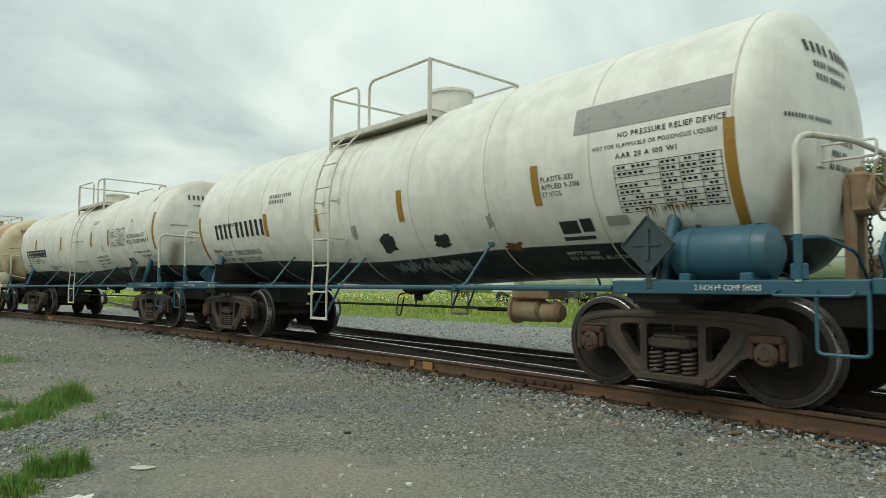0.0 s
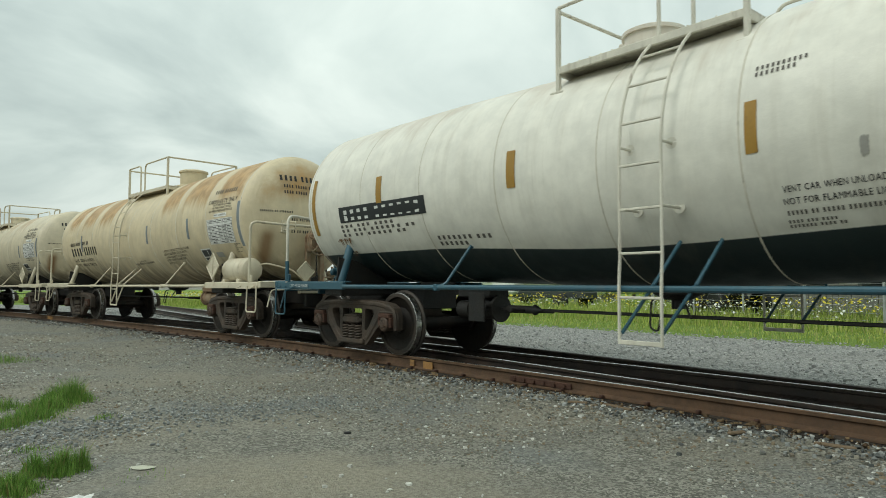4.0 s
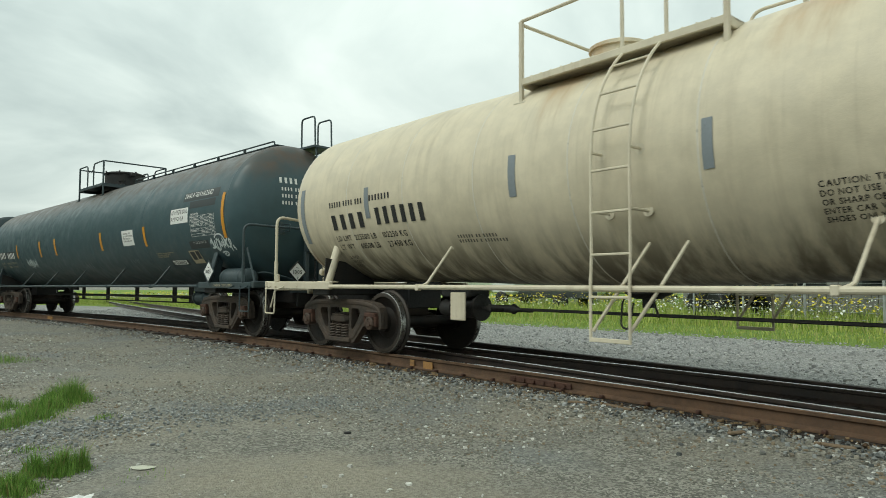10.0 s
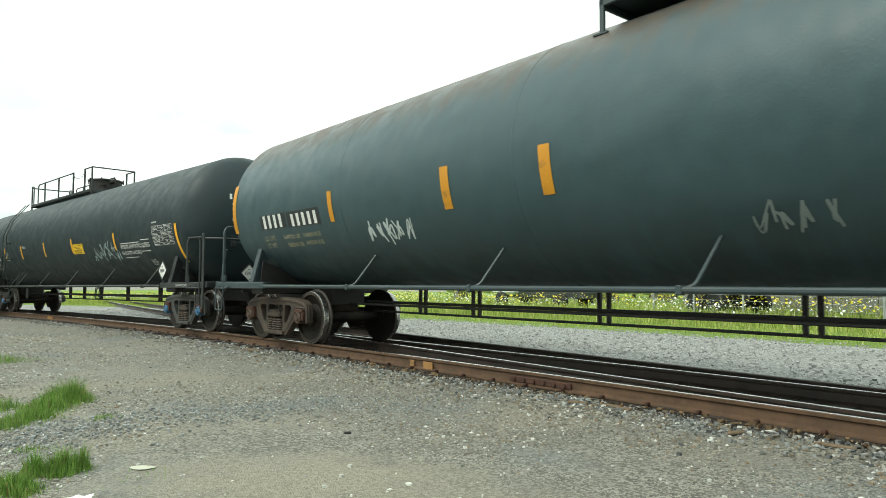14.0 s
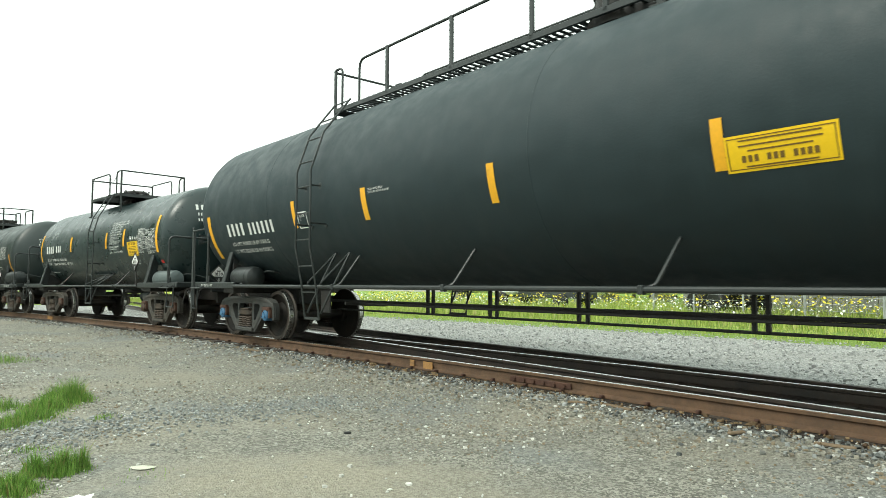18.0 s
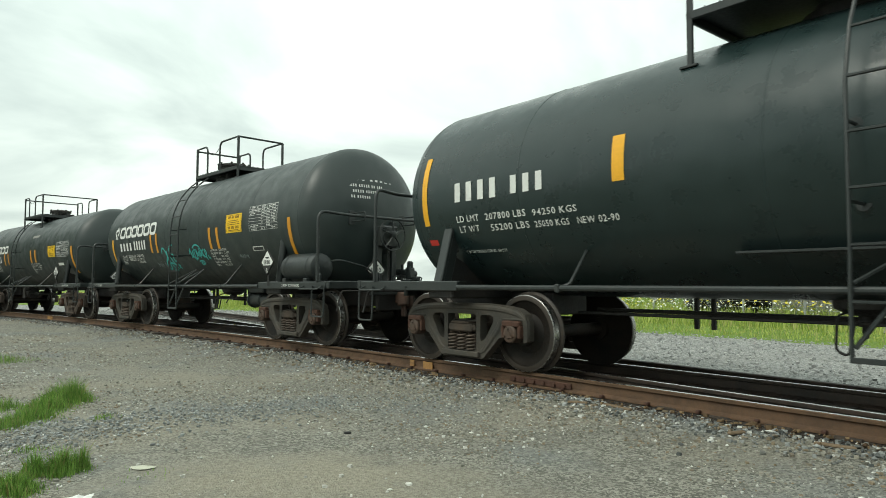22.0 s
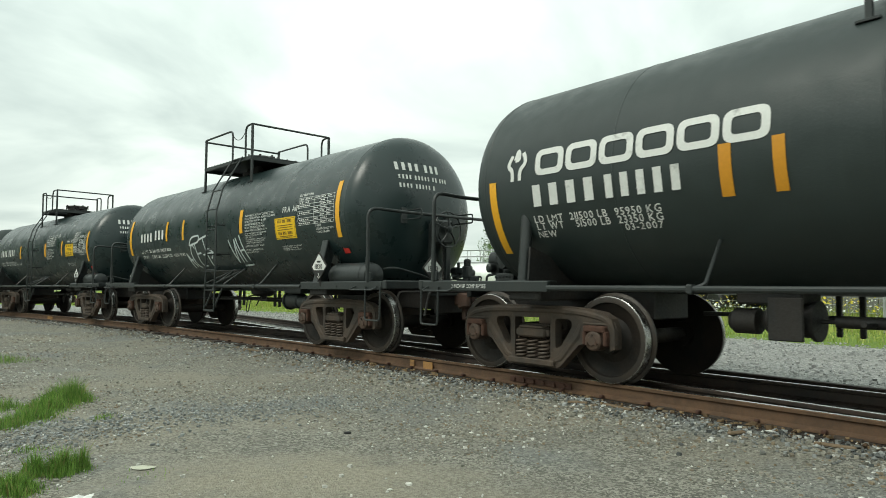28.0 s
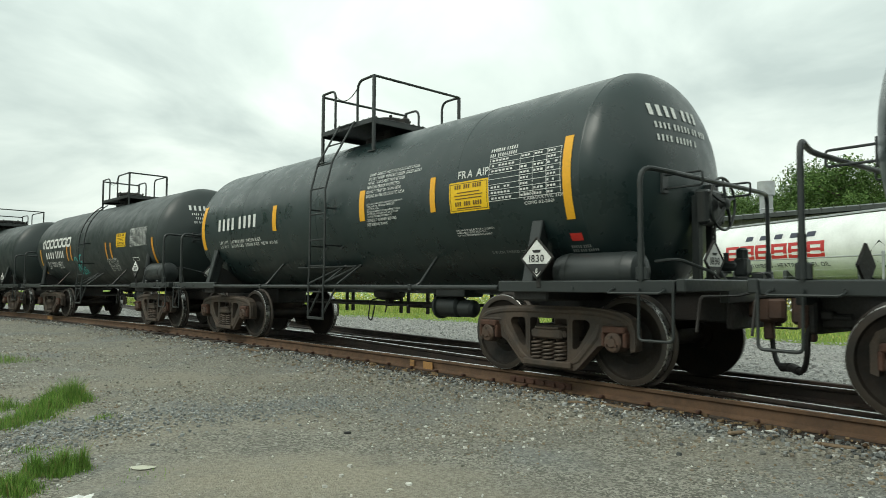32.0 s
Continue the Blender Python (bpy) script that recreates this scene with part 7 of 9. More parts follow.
BUBBLE = (((0.0, 0.62), (0.06, 0.88), (0.12, 0.40), (0.02, 0.45)), ((0.08, 0.92), (0.15, 0.30), (0.24, 0.88), (0.16, 0.52), (0.29, 0.25)), ((0.30, 0.84), (0.26, 0.45), (0.36, 0.28), (0.41, 0.72), (0.31, 0.88)), ((0.42, 0.86), (0.46, 0.36), (0.54, 0.82), (0.56, 0.36)), ((0.58, 0.88), (0.62, 0.34), (0.70, 0.92), (0.72, 0.38)), ((0.80, 0.84), (0.68, 0.66), (0.80, 0.32), (0.94, 0.70), (0.84, 0.86), (0.86, 0.22)), ((0.24, 0.92), (0.34, 1.06), (0.52, 1.08), (0.64, 0.94), (0.70, 0.5)), ((0.36, 0.16), (0.5, 0.24), (0.64, 0.14), (0.52, -0.04), (0.40, 0.06), (0.52, 0.14)), ((0.96, 0.50), (0.98, 0.32)), ((1.01, 0.40), (1.02, 0.26)))
SLASHES = (((0, 0.9), (0.26, 0.14)), ((0.26, 0.14), (0.36, 0.9)), ((0.36, 0.9), (0.52, 0.14)), ((0.46, 0.94), (0.70, 0.16)), ((0.70, 1.0), (0.96, 0.2)), ((0.58, 0.52), (0.84, 0.56)), ((0.48, 0.02), (1.0, 0.05)))
TAG = (((0.0, 0.5), (0.10, 0.02)), ((0.0, 0.5), (0.22, 0.06)), ((0.03, 0.28), (0.17, 0.30)), ((0.36, 0.62), (0.28, 0.78), (0.18, 0.5), (0.24, 0.12), (0.36, 0.02)),
       ((0.40, 0.80), (0.42, 0.1), (0.60, 0.08)), ((0.40, 0.46), (0.56, 0.48)), ((0.18, 0.72), (0.3, 0.95), (0.6, 0.98), (0.55, 0.8), (0.2, 0.72)), ((0.55, 0.85), (0.92, 0.96)), ((0.72, 0.9), (0.80, 0.05)), ((0.62, 0.42), (1.0, 0.48)), ((0.78, 0.62), (1.0, 0.48), (0.86, 0.3)))

marks(c1, 1.28, 2.28, [
    ("plate", -4.01, 0.169, 1.63, 0.29, M_GREY_PATCH, 0.0045),
    ("text", -4.54, 0.059, "NO PRESSURE RELIEF DEVICE", 0.051, 1.07, M_BLACK_INK),
    ("text", -4.25, -0.037, "NOT FOR FLAMMABLE OR POISONOUS LIQUIDS", 0.040, 1.28, M_BLACK_INK),
    ("text", -4.51, -0.142, "AAR 211 A 100 W1", 0.049, 0.64, M_BLACK_INK),
    ("table", -4.48, -0.684, 1.08, 0.48, (0, 0.45, 0.63, 0.81, 0.99), 8, M_BLACK_INK),
    ("strip", -5.58, -0.904, 0.10, 0.96, M_MUSTARD),
    ("strip", -3.43, -0.513, 0.10, 0.44, M_MUSTARD),
    ("strip", -1.04, -0.440, 0.11, 0.43, M_MUSTARD),
    ("strip", 2.88, -0.460, 0.13, 0.41, M_MUSTARD),
    ("strip", 5.84, -0.840, 0.10, 0.92, M_MUSTARD),
    ("strip", 1.12, -0.429, 0.10, 0.36, M_MUSTARD),
    ("text", -3.56, -0.264, "PLASITE-3133|APPLIED 9-2016|BY NTCG", 0.054, 0.50, M_FADED_INK),
    ("plate", -3.63, -0.985, 0.47, 0.30, M_WHITE_SIGN, 0.0045),
    ("plate", -3.67, -0.876, 0.24, 0.16, M_BLACK_PANEL, 0.007),
    ("plate", -3.94, -0.865, 0.15, 0.16, M_BLACK_PANEL, 0.007),
    ("plate", -3.65, -0.965, 0.41, 0.05, M_BLACK_PANEL, 0.007),
    ("blot", -0.36, -0.913, 0.50, 0.38, M_BLACK_PANEL, 3),
    ("blot", -1.53, -0.938, 0.42, 0.31, M_BLACK_PANEL, 8),
    ("blot", -2.71, -1.094, 0.34, 0.20, M_RUSTPATCH, 5),
    ("blot", -2.62, -0.729, 0.14, 0.25, M_GREY_PATCH, 6),
    ("blot", 0.17, -0.647, 0.18, 0.33, M_GREY_PATCH, 7),
    ("text", -3.56, -1.190, "EMPTY LOAD|1/2 IN. ADJ. BLOCK", 0.058, 0.75, M_WHITE_INK),
    ("scrawl", -0.44, -1.356, 0.85, 0.33, M_PALE_SPRAY, 11, 0.035),
    ("scrawl", -1.22, -1.413, 0.78, 0.36, M_PALE_SPRAY, 12, 0.045),
    ("bars", 5.04, -0.420, "AAAA 000000", 0.294, 2.15, M_BLACK_INK),
    ("bars", 5.01, -0.195, "AAAAA AAAA AAA AA", 0.068, 1.10, M_FADED_INK),
    ("text", 4.97, -0.788, "LD LMT  225900 LB 102400 KG|LT WT   60100 LB 27250 KG", 0.11, 1.62, M_BLACK_INK),
    ("bars", 2.68, 0.211, "AAAAAAA AAAAA|AAAAAAAAA", 0.065, 0.78, M_FADED_INK),
    ("plate", -4.27, -0.814, 0.25, 0.11, M_GREY_PATCH, 0.0045)])

marks(c2, 1.28, 2.28, [
    ("text", -3.94, -0.167, "CALCIUM CARBONATE|OR CLAY SLURRY ONLY", 0.095, 1.24, M_BLACK_INK),
    ("text", -4.22, -0.577, "NO PRESSURE RELIEF DEVICE", 0.048, 1.03, M_BLACK_INK),
    ("table", -2.80, -0.337, 1.06, 0.47, (0, 0.45, 0.63, 0.81, 0.99), 8, M_FADED_INK),
    ("strip", -5.53, -0.511, 0.10, 0.91, M_MUSTARD),
    ("strip", -2.63, -0.290, 0.10, 0.45, M_MUSTARD),
    ("strip", -1.35, -0.229, 0.10, 0.43, M_MUSTARD),
    ("strip", 1.35, -0.192, 0.13, 0.42, M_MUSTARD),
    ("strip", 3.94, -0.167, 0.13, 0.38, M_MUSTARD),
    ("strip", 5.77, -0.545, 0.10, 0.92, M_MUSTARD),
    ("plate", -3.69, -0.934, 0.36, 0.25, M_WHITE_SIGN, 0.0045),
    ("plate", -3.70, -0.874, 0.17, 0.18, M_BLACK_PANEL, 0.007),
    ("plate", -3.90, -0.879, 0.16, 0.19, M_BLACK_PANEL, 0.007),
    ("blot", -4.21, 0.215, 0.07, 0.13, M_RUSTPATCH, 22),
    ("blot", -5.07, 0.694, 0.13, 0.25, M_RUSTPATCH, 23),
    ("blot", -5.23, -0.313, 0.05, 0.15, M_RUSTPATCH, 24),
    ("blot", -2.16, -0.414, 0.08, 0.21, M_GREY_PATCH, 25),
    ("plate", 4.96, -0.386, 2.11, 0.24, M_BLACK_PANEL, 0.0045),
    ("bars", 4.86, -0.359, "AAAA 000000", 0.160, 1.90, M_WHITE_INK),
    ("bars", 5.00, -0.467, "AAA AAA AAAA|AA AAA 000000 AA|AA AA 00000 AA", 0.047, 1.86, M_FADED_INK),
    ("bars", 2.80, -0.767, "AAAAAAA AAA|AAAAAA", 0.060, 1.02, M_FADED_INK),
    ("text", -1.59, -0.584, "VENT CAR WHEN UNLOADING", 0.053, 0.82, M_BLACK_INK),
    ("text", -1.58, -0.690, "NOT FOR FLAMMABLE LIQUIDS", 0.055, 0.87, M_BLACK_INK),
    ("bars", -1.58, -0.787, "AAAAA AA AAAAA AAAAAAAA A AAAAA", 0.041, 0.93, M_FADED_INK),
    ("bars", -1.57, -0.862, "AAAA AAA AAAA|AAAAAAA AAAA AA", 0.030, 0.42, M_FADED_INK),
    ("bars", -1.41, 0.467, "AAAAAAAAAA|AAAAAAAA", 0.039, 0.41, M_FADED_INK),
    ("bars", -5.26, -0.704, "AAAA AAAAA|AAAA", 0.023, 0.19, M_FADED_INK)])

marks(c3, 1.28, 2.28, [
    ("bars", -4.44, 0.507, "AAAA AAAAAA", 0.092, 0.92, M_FADED_INK),
    ("text", -4.28, 0.291, "CARBONATE ONLY", 0.088, 1.22, M_BLACK_INK),
    ("text", -4.52, 0.236, "NOT FOR FLAMMABLE", 0.041, 0.77, M_BLACK_INK),
    ("text", -4.49, 0.177, "OR POISONOUS LIQUIDS", 0.040, 0.82, M_BLACK_INK),
    ("text", -4.36, 0.112, "NO PRESSURE RELIEF DEVICE", 0.043, 1.01, M_BLACK_INK),
    ("plate", -4.59, 0.007, 0.54, 0.07, M_WHITE_SIGN, 0.0045),
    ("text", -4.61, 0.025, "AAR 211A100W1", 0.040, 0.49, M_BLACK_INK),
    ("plate", -4.27, -0.549, 1.10, 0.52, M_WHITE_SIGN, 0.0045),
    ("table", -4.29, -0.534, 1.07, 0.49, (0, 0.45, 0.63, 0.81, 0.99), 8, M_BLACK_INK),
    ("strip", -5.56, -0.636, 0.10, 0.90, M_GREY_STRIP),
    ("strip", -3.28, -0.377, 0.10, 0.45, M_GREY_STRIP),
    ("strip", -1.01, -0.302, 0.10, 0.44, M_GREY_STRIP),
    ("plate", -3.69, -0.924, 0.45, 0.30, M_WHITE_SIGN, 0.0045),
    ("plate", -3.73, -0.812, 0.23, 0.16, M_BLACK_PANEL, 0.007),
    ("plate", -3.98, -0.805, 0.15, 0.16, M_BLACK_PANEL, 0.007),
    ("plate", -3.72, -0.909, 0.39, 0.07, M_BLACK_PANEL, 0.007),
    ("text", -1.78, -0.582, "CAUTION: THIS CAR IS SPECIALLY LINED.|DO NOT USE STEAM, BOILING WATER,|OR SHARP OBJECTS TO CLEAN CAR.|ENTER CAR WITH RUBBER SOLED|SHOES ONLY.", 0.053, 1.43, M_BLACK_INK),
    ("text", -3.83, -1.063, "2 INCH|HF COMP|SHOES", 0.068, 0.28, M_BLACK_INK),
    ("bars", 4.91, -0.161, "AAAAA AAAA", 0.098, 0.87, M_BLACK_INK),
    ("bars", 3.83, -0.162, "AAA AA", 0.101, 0.53, M_BLACK_INK),
    ("bars", 4.92, -0.468, "AAAA", 0.232, 0.93, M_BLACK_INK),
    ("bars", 3.77, -0.459, "000000", 0.232, 1.08, M_BLACK_INK),
    ("text", 4.92, -0.654, "LD LMT  225600 LB  102350 KG", 0.087, 1.73, M_BLACK_INK),
    ("text", 4.93, -0.813, "LT WT    60400 LB   27400 KG", 0.094, 1.73, M_BLACK_INK),
    ("text", 4.89, -1.015, "2 INCH|HF COMP|SHOES", 0.062, 0.28, M_FADED_INK),
    ("strip", 3.95, -0.351, 0.12, 0.47, M_GREY_STRIP),
    ("text", -0.17, -0.730, "LEASED TO", 0.037, 0.40, M_FADED_INK),
    ("bars", 0.15, -0.801, "AAAAA AAAAAAAA A AAAAAAAA", 0.051, 1.15, M_FADED_INK),
    ("bars", -5.25, -0.596, "AAAAAAA 0-00|AAAA|AAAAAAAA 0-00|AAAA|AAA AAAAA", 0.028, 0.26, M_FADED_INK),
    ("plate", -4.32, -0.850, 0.30, 0.12, M_GREY_PATCH, 0.0045)])

marks(c4, 1.28, 2.28, [
    ("text", -4.43, 0.570, "CLAY SLURRY", 0.093, 0.92, M_BLACK_INK),
    ("text", -4.50, 0.431, "OR CALCIUM", 0.081, 0.83, M_BLACK_INK),
    ("text", -4.28, 0.332, "CARBONATE ONLY", 0.085, 1.21, M_BLACK_INK),
    ("text", -4.40, 0.267, "NO PRESSURE RELIEF DEVICE", 0.043, 1.01, M_BLACK_INK),
    ("plate", -4.64, 0.146, 0.54, 0.09, M_WHITE_SIGN, 0.0045),
    ("text", -4.68, 0.158, "AAR 211A100W1", 0.049, 0.48, M_BLACK_INK),
    ("plate", -4.35, -0.395, 1.10, 0.51, M_WHITE_SIGN, 0.0045),
    ("table", -4.37, -0.381, 1.07, 0.48, (0, 0.45, 0.63, 0.81, 0.99), 8, M_BLACK_INK),
    ("text", -4.51, -0.440, "NOT FOR FLAMMABLE|OR POISONOUS LIQUIDS", 0.047, 0.85, M_BLACK_INK),
    ("strip", -5.60, -0.649, 0.10, 0.90, M_GREY_STRIP),
    ("strip", -3.87, -0.372, 0.10, 0.44, M_GREY_STRIP),
    ("strip", -1.34, -0.303, 0.10, 0.44, M_GREY_STRIP),
    ("strip", 0.96, -0.286, 0.11, 0.47, M_GREY_STRIP),
    ("plate", -3.97, -0.906, 0.45, 0.30, M_WHITE_SIGN, 0.0045),
    ("plate", -4.02, -0.803, 0.22, 0.17, M_BLACK_PANEL, 0.007),
    ("plate", -4.26, -0.797, 0.15, 0.17, M_BLACK_PANEL, 0.007),
    ("plate", -4.00, -0.892, 0.41, 0.06, M_BLACK_PANEL, 0.007),
    ("text", -2.21, -0.593, "CAUTION: THIS CAR IS SPECIALLY LINED.|DO NOT USE STEAM, BOILING WATER,|OR SHARP OBJECTS TO CLEAN CAR.|ENTER CAR WITH RUBBER SOLED|SHOES ONLY.", 0.052, 1.43, M_BLACK_INK),
    ("text", -4.06, -1.043, "2 INCH|HF COMP|SHOES", 0.075, 0.29, M_BLACK_INK),
    ("bars", 4.86, -0.132, "AAAAA AAAA AAA", 0.082, 0.93, M_BLACK_INK),
    ("bars", 3.76, -0.117, "AAAAAAA", 0.082, 0.52, M_BLACK_INK),
    ("bars", 4.86, -0.487, "AAAA", 0.235, 0.94, M_BLACK_INK),
    ("bars", 3.66, -0.470, "000000", 0.243, 1.16, M_BLACK_INK),
    ("text", 4.84, -0.674, "LD LMT  225500 LB    102250 KG", 0.088, 1.82, M_BLACK_INK),
    ("text", 4.84, -0.830, "LT WT    60500 LB     27450 KG", 0.095, 1.83, M_BLACK_INK),
    ("text", 4.77, -1.014, "2 INCH|HF COMP|SHOES", 0.062, 0.28, M_FADED_INK),
    ("strip", 3.87, -0.364, 0.11, 0.45, M_GREY_STRIP),
    ("strip", 5.77, -0.675, 0.12, 0.92, M_GREY_STRIP),
    ("bars", 2.03, -0.744, "AAAAAA AA AAAAA|AAAAAAA A AAAAAAAA", 0.046, 0.85, M_FADED_INK),
    ("bars", -5.28, -0.637, "AAAAAAA 0-00|AAAA|AAAAAAAA 0-00|AAAA|AAA AAAAA", 0.029, 0.23, M_FADED_INK)])

marks(c5, 1.47, 2.47, [
    ("plate", -7.25, 0.324, 1.57, 0.20, M_SLATE_DARK, 0.0032),
    ("plate", -7.61, 0.152, 1.12, 0.15, M_SLATE_DARK, 0.0036),
    ("text", -7.31, 0.393, "INHALATION HAZARD", 0.111, 1.23, M_WHITE_INK),
    ("plate", -6.72, -0.124, 0.83, 0.32, M_WHITE_SIGN, 0.0045),
    ("text", -6.74, 0.073, "ANHYDROUS|AMMONIA", 0.094, 0.78, M_BLACK_INK),
    ("table", -7.65, -0.445, 1.06, 0.43, (0, 0.45, 0.63, 0.81, 0.99), 8, M_WHITE_INK),
    ("bars", -7.66, 0.003, "AAA000A000A", 0.042, 0.36, M_WHITE_INK),
    ("strip", -8.99, -0.539, 0.11, 0.91, M_ORANGE),
    ("strip", -5.19, -0.548, 0.12, 0.47, M_ORANGE),
    ("strip", -2.34, -0.539, 0.14, 0.48, M_ORANGE),
    ("strip", 1.53, -0.533, 0.15, 0.51, M_ORANGE),
    ("strip", 3.09, -0.547, 0.15, 0.51, M_ORANGE),
    ("plate", -3.89, -0.484, 0.70, 0.38, M_WHITE_SIGN, 0.0045),
    ("bars", -3.97, -0.204, "AAAAAAA AAA|0-000-000-0000|AAA AAAAAA|000-000-0000", 0.041, 0.60, M_FADED_INK),
    ("plate", -7.43, -0.707, 0.86, 0.17, M_SLATE_DARK, 0.0032),
    ("text", -7.63, -0.602, "N12012", 0.055, 0.57, M_GREY_INK),
    ("plate", -7.23, -1.071, 0.47, 0.33, M_TAN_SIGN, 0.0045),
    ("plate", -7.28, -0.968, 0.20, 0.20, M_BLACK_PANEL, 0.007),
    ("plate", -7.52, -0.953, 0.16, 0.19, M_BLACK_PANEL, 0.007),
    ("strokes", -8.36, -0.912, 0.89, 0.44, M_WHITE_SPRAY, BUBBLE, 0.034),
    ("plate", -6.14, -1.101, 0.82, 0.15, M_BLACK_PANEL, 0.0022),
    ("plate", -6.20, -1.078, 0.68, 0.12, M_WHITE_SIGN, 0.0034),
    ("text", -6.22, -1.060, "LIQUEFIED", 0.085, 0.60, M_BLACK_INK),
    ("bars", -5.60, -0.767, "AAAAAAAAA AAAAAAA AA A AAAAAA|AAAAA AAAA AAA AAAAAAA|AAAAA AAAAAA-00000", 0.031, 0.89, M_TAN_INK),
    ("plate", 8.13, -0.489, 0.96, 0.25, M_BLACK_PANEL, 0.0045),
    ("plate", 7.11, -0.504, 1.07, 0.26, M_BLACK_PANEL, 0.0045),
    ("bars", 8.04, -0.473, "AAAA", 0.224, 0.76, M_WHITE_INK),
    ("bars", 7.00, -0.491, "00000", 0.204, 0.89, M_WHITE_INK),
    ("text", 8.12, -0.692, "LD LMT", 0.085, 0.40, M_TAN_INK),
    ("text", 7.41, -0.697, "164900 LB", 0.078, 0.57, M_TAN_INK),
    ("text", 6.72, -0.695, "74800 KG", 0.071, 0.55, M_TAN_INK),
    ("text", 8.13, -0.836, "LT WT", 0.090, 0.35, M_TAN_INK),
    ("text", 7.36, -0.848, "98100 LB", 0.082, 0.53, M_TAN_INK),
    ("text", 6.72, -0.836, "44500 KG", 0.075, 0.55, M_TAN_INK),
    ("strip", 9.28, -0.490, 0.15, 0.92, M_ORANGE),
    ("strip", 5.74, -0.506, 0.12, 0.46, M_ORANGE),
    ("scrawl", 4.84, -0.954, 1.01, 0.41, M_WHITE_SPRAY, 43, 0.03),
    ("scrawl", -0.47, -1.167, 0.68, 0.40, M_PALE_SPRAY, 44, 0.02),
    ("scrawl", -3.92, -1.009, 0.52, 0.21, M_PALE_SPRAY, 45, 0.012)])

marks(c6, 1.5, 2.5, [
    ("text", -5.29, -0.578, "AMMONIA,ANHYDROUS,LIQUEFIED", 0.104, 1.73, M_WHITE_INK),
    ("text", -5.26, -0.742, "INHALATION HAZARD", 0.095, 1.15, M_WHITE_INK),
    ("plate", -5.32, -0.452, 1.14, 0.02, M_WHITE_INK, 0.0045),
    ("plate", -6.57, -0.408, 0.48, 0.02, M_WHITE_INK, 0.0045),
    ("plate", -6.46, -0.690, 0.52, 0.02, M_WHITE_INK, 0.0045),
    ("plate", -5.32, -0.833, 0.83, 0.02, M_WHITE_INK, 0.0045),
    ("table", -7.29, -0.577, 1.06, 0.46, (0, 0.45, 0.63, 0.81, 0.99), 8, M_WHITE_INK),
    ("bars", -7.29, -0.052, "AAA AAAAAA", 0.040, 0.28, M_WHITE_INK),
    ("strip", -8.47, -1.045, 0.10, 0.92, M_YELLOW),
    ("strip", -4.92, -0.595, 0.10, 0.45, M_YELLOW),
    ("strip", 0.81, -0.583, 0.11, 0.44, M_YELLOW),
    ("strip", -1.74, -0.563, 0.10, 0.42, M_YELLOW),
    ("plate", -1.84, -0.596, 0.82, 0.29, M_YELLOW_SIGN, 0.0045),
    ("sign", -1.84, -0.596, 0.82, 0.29, M_BROWN_INK, SIGN_ONE),
    ("strokes", -3.25, -0.869, 1.50, 0.54, M_PALE_BLUE_SPRAY, SWASH, 0.030),
    ("scrawl", -4.80, -0.927, 0.33, 0.34, M_PALE_BLUE_SPRAY, 52, 0.018),
    ("bars", -6.71, -0.948, "AAA AAAA|AAAAA AAAAA|AAAA AAAA|AAAAAAAA", 0.028, 0.35, M_WHITE_INK),
    ("bars", 8.01, -0.569, "AAAA", 0.233, 0.77, M_WHITE_INK),
    ("bars", 7.07, -0.578, "000000", 0.215, 1.02, M_WHITE_INK),
    ("text", 7.96, -0.767, "LD LMT 153800 LB 69 700KG", 0.074, 1.55, M_WHITE_INK),
    ("text", 7.99, -0.923, "LT WT 132200 LB 60 000KG", 0.079, 1.56, M_WHITE_INK),
    ("strip", 8.89, -1.016, 0.15, 0.89, M_YELLOW),
    ("strip", 5.33, -0.573, 0.11, 0.44, M_YELLOW),
    ("strip", 3.30, -0.587, 0.12, 0.45, M_YELLOW),
    ("strokes", 5.16, -0.580, 0.28, 0.25, M_WHITE_INK, FRAME, 0.018),
    ("text", 5.11, -0.406, "PLATE|C", 0.041, 0.16, M_WHITE_INK),
    ("text", 3.12, -0.186, "CONSULT OWNER BEFORE|CUTTING OR WELDING ON JACKET", 0.027, 0.49, M_WHITE_INK)])

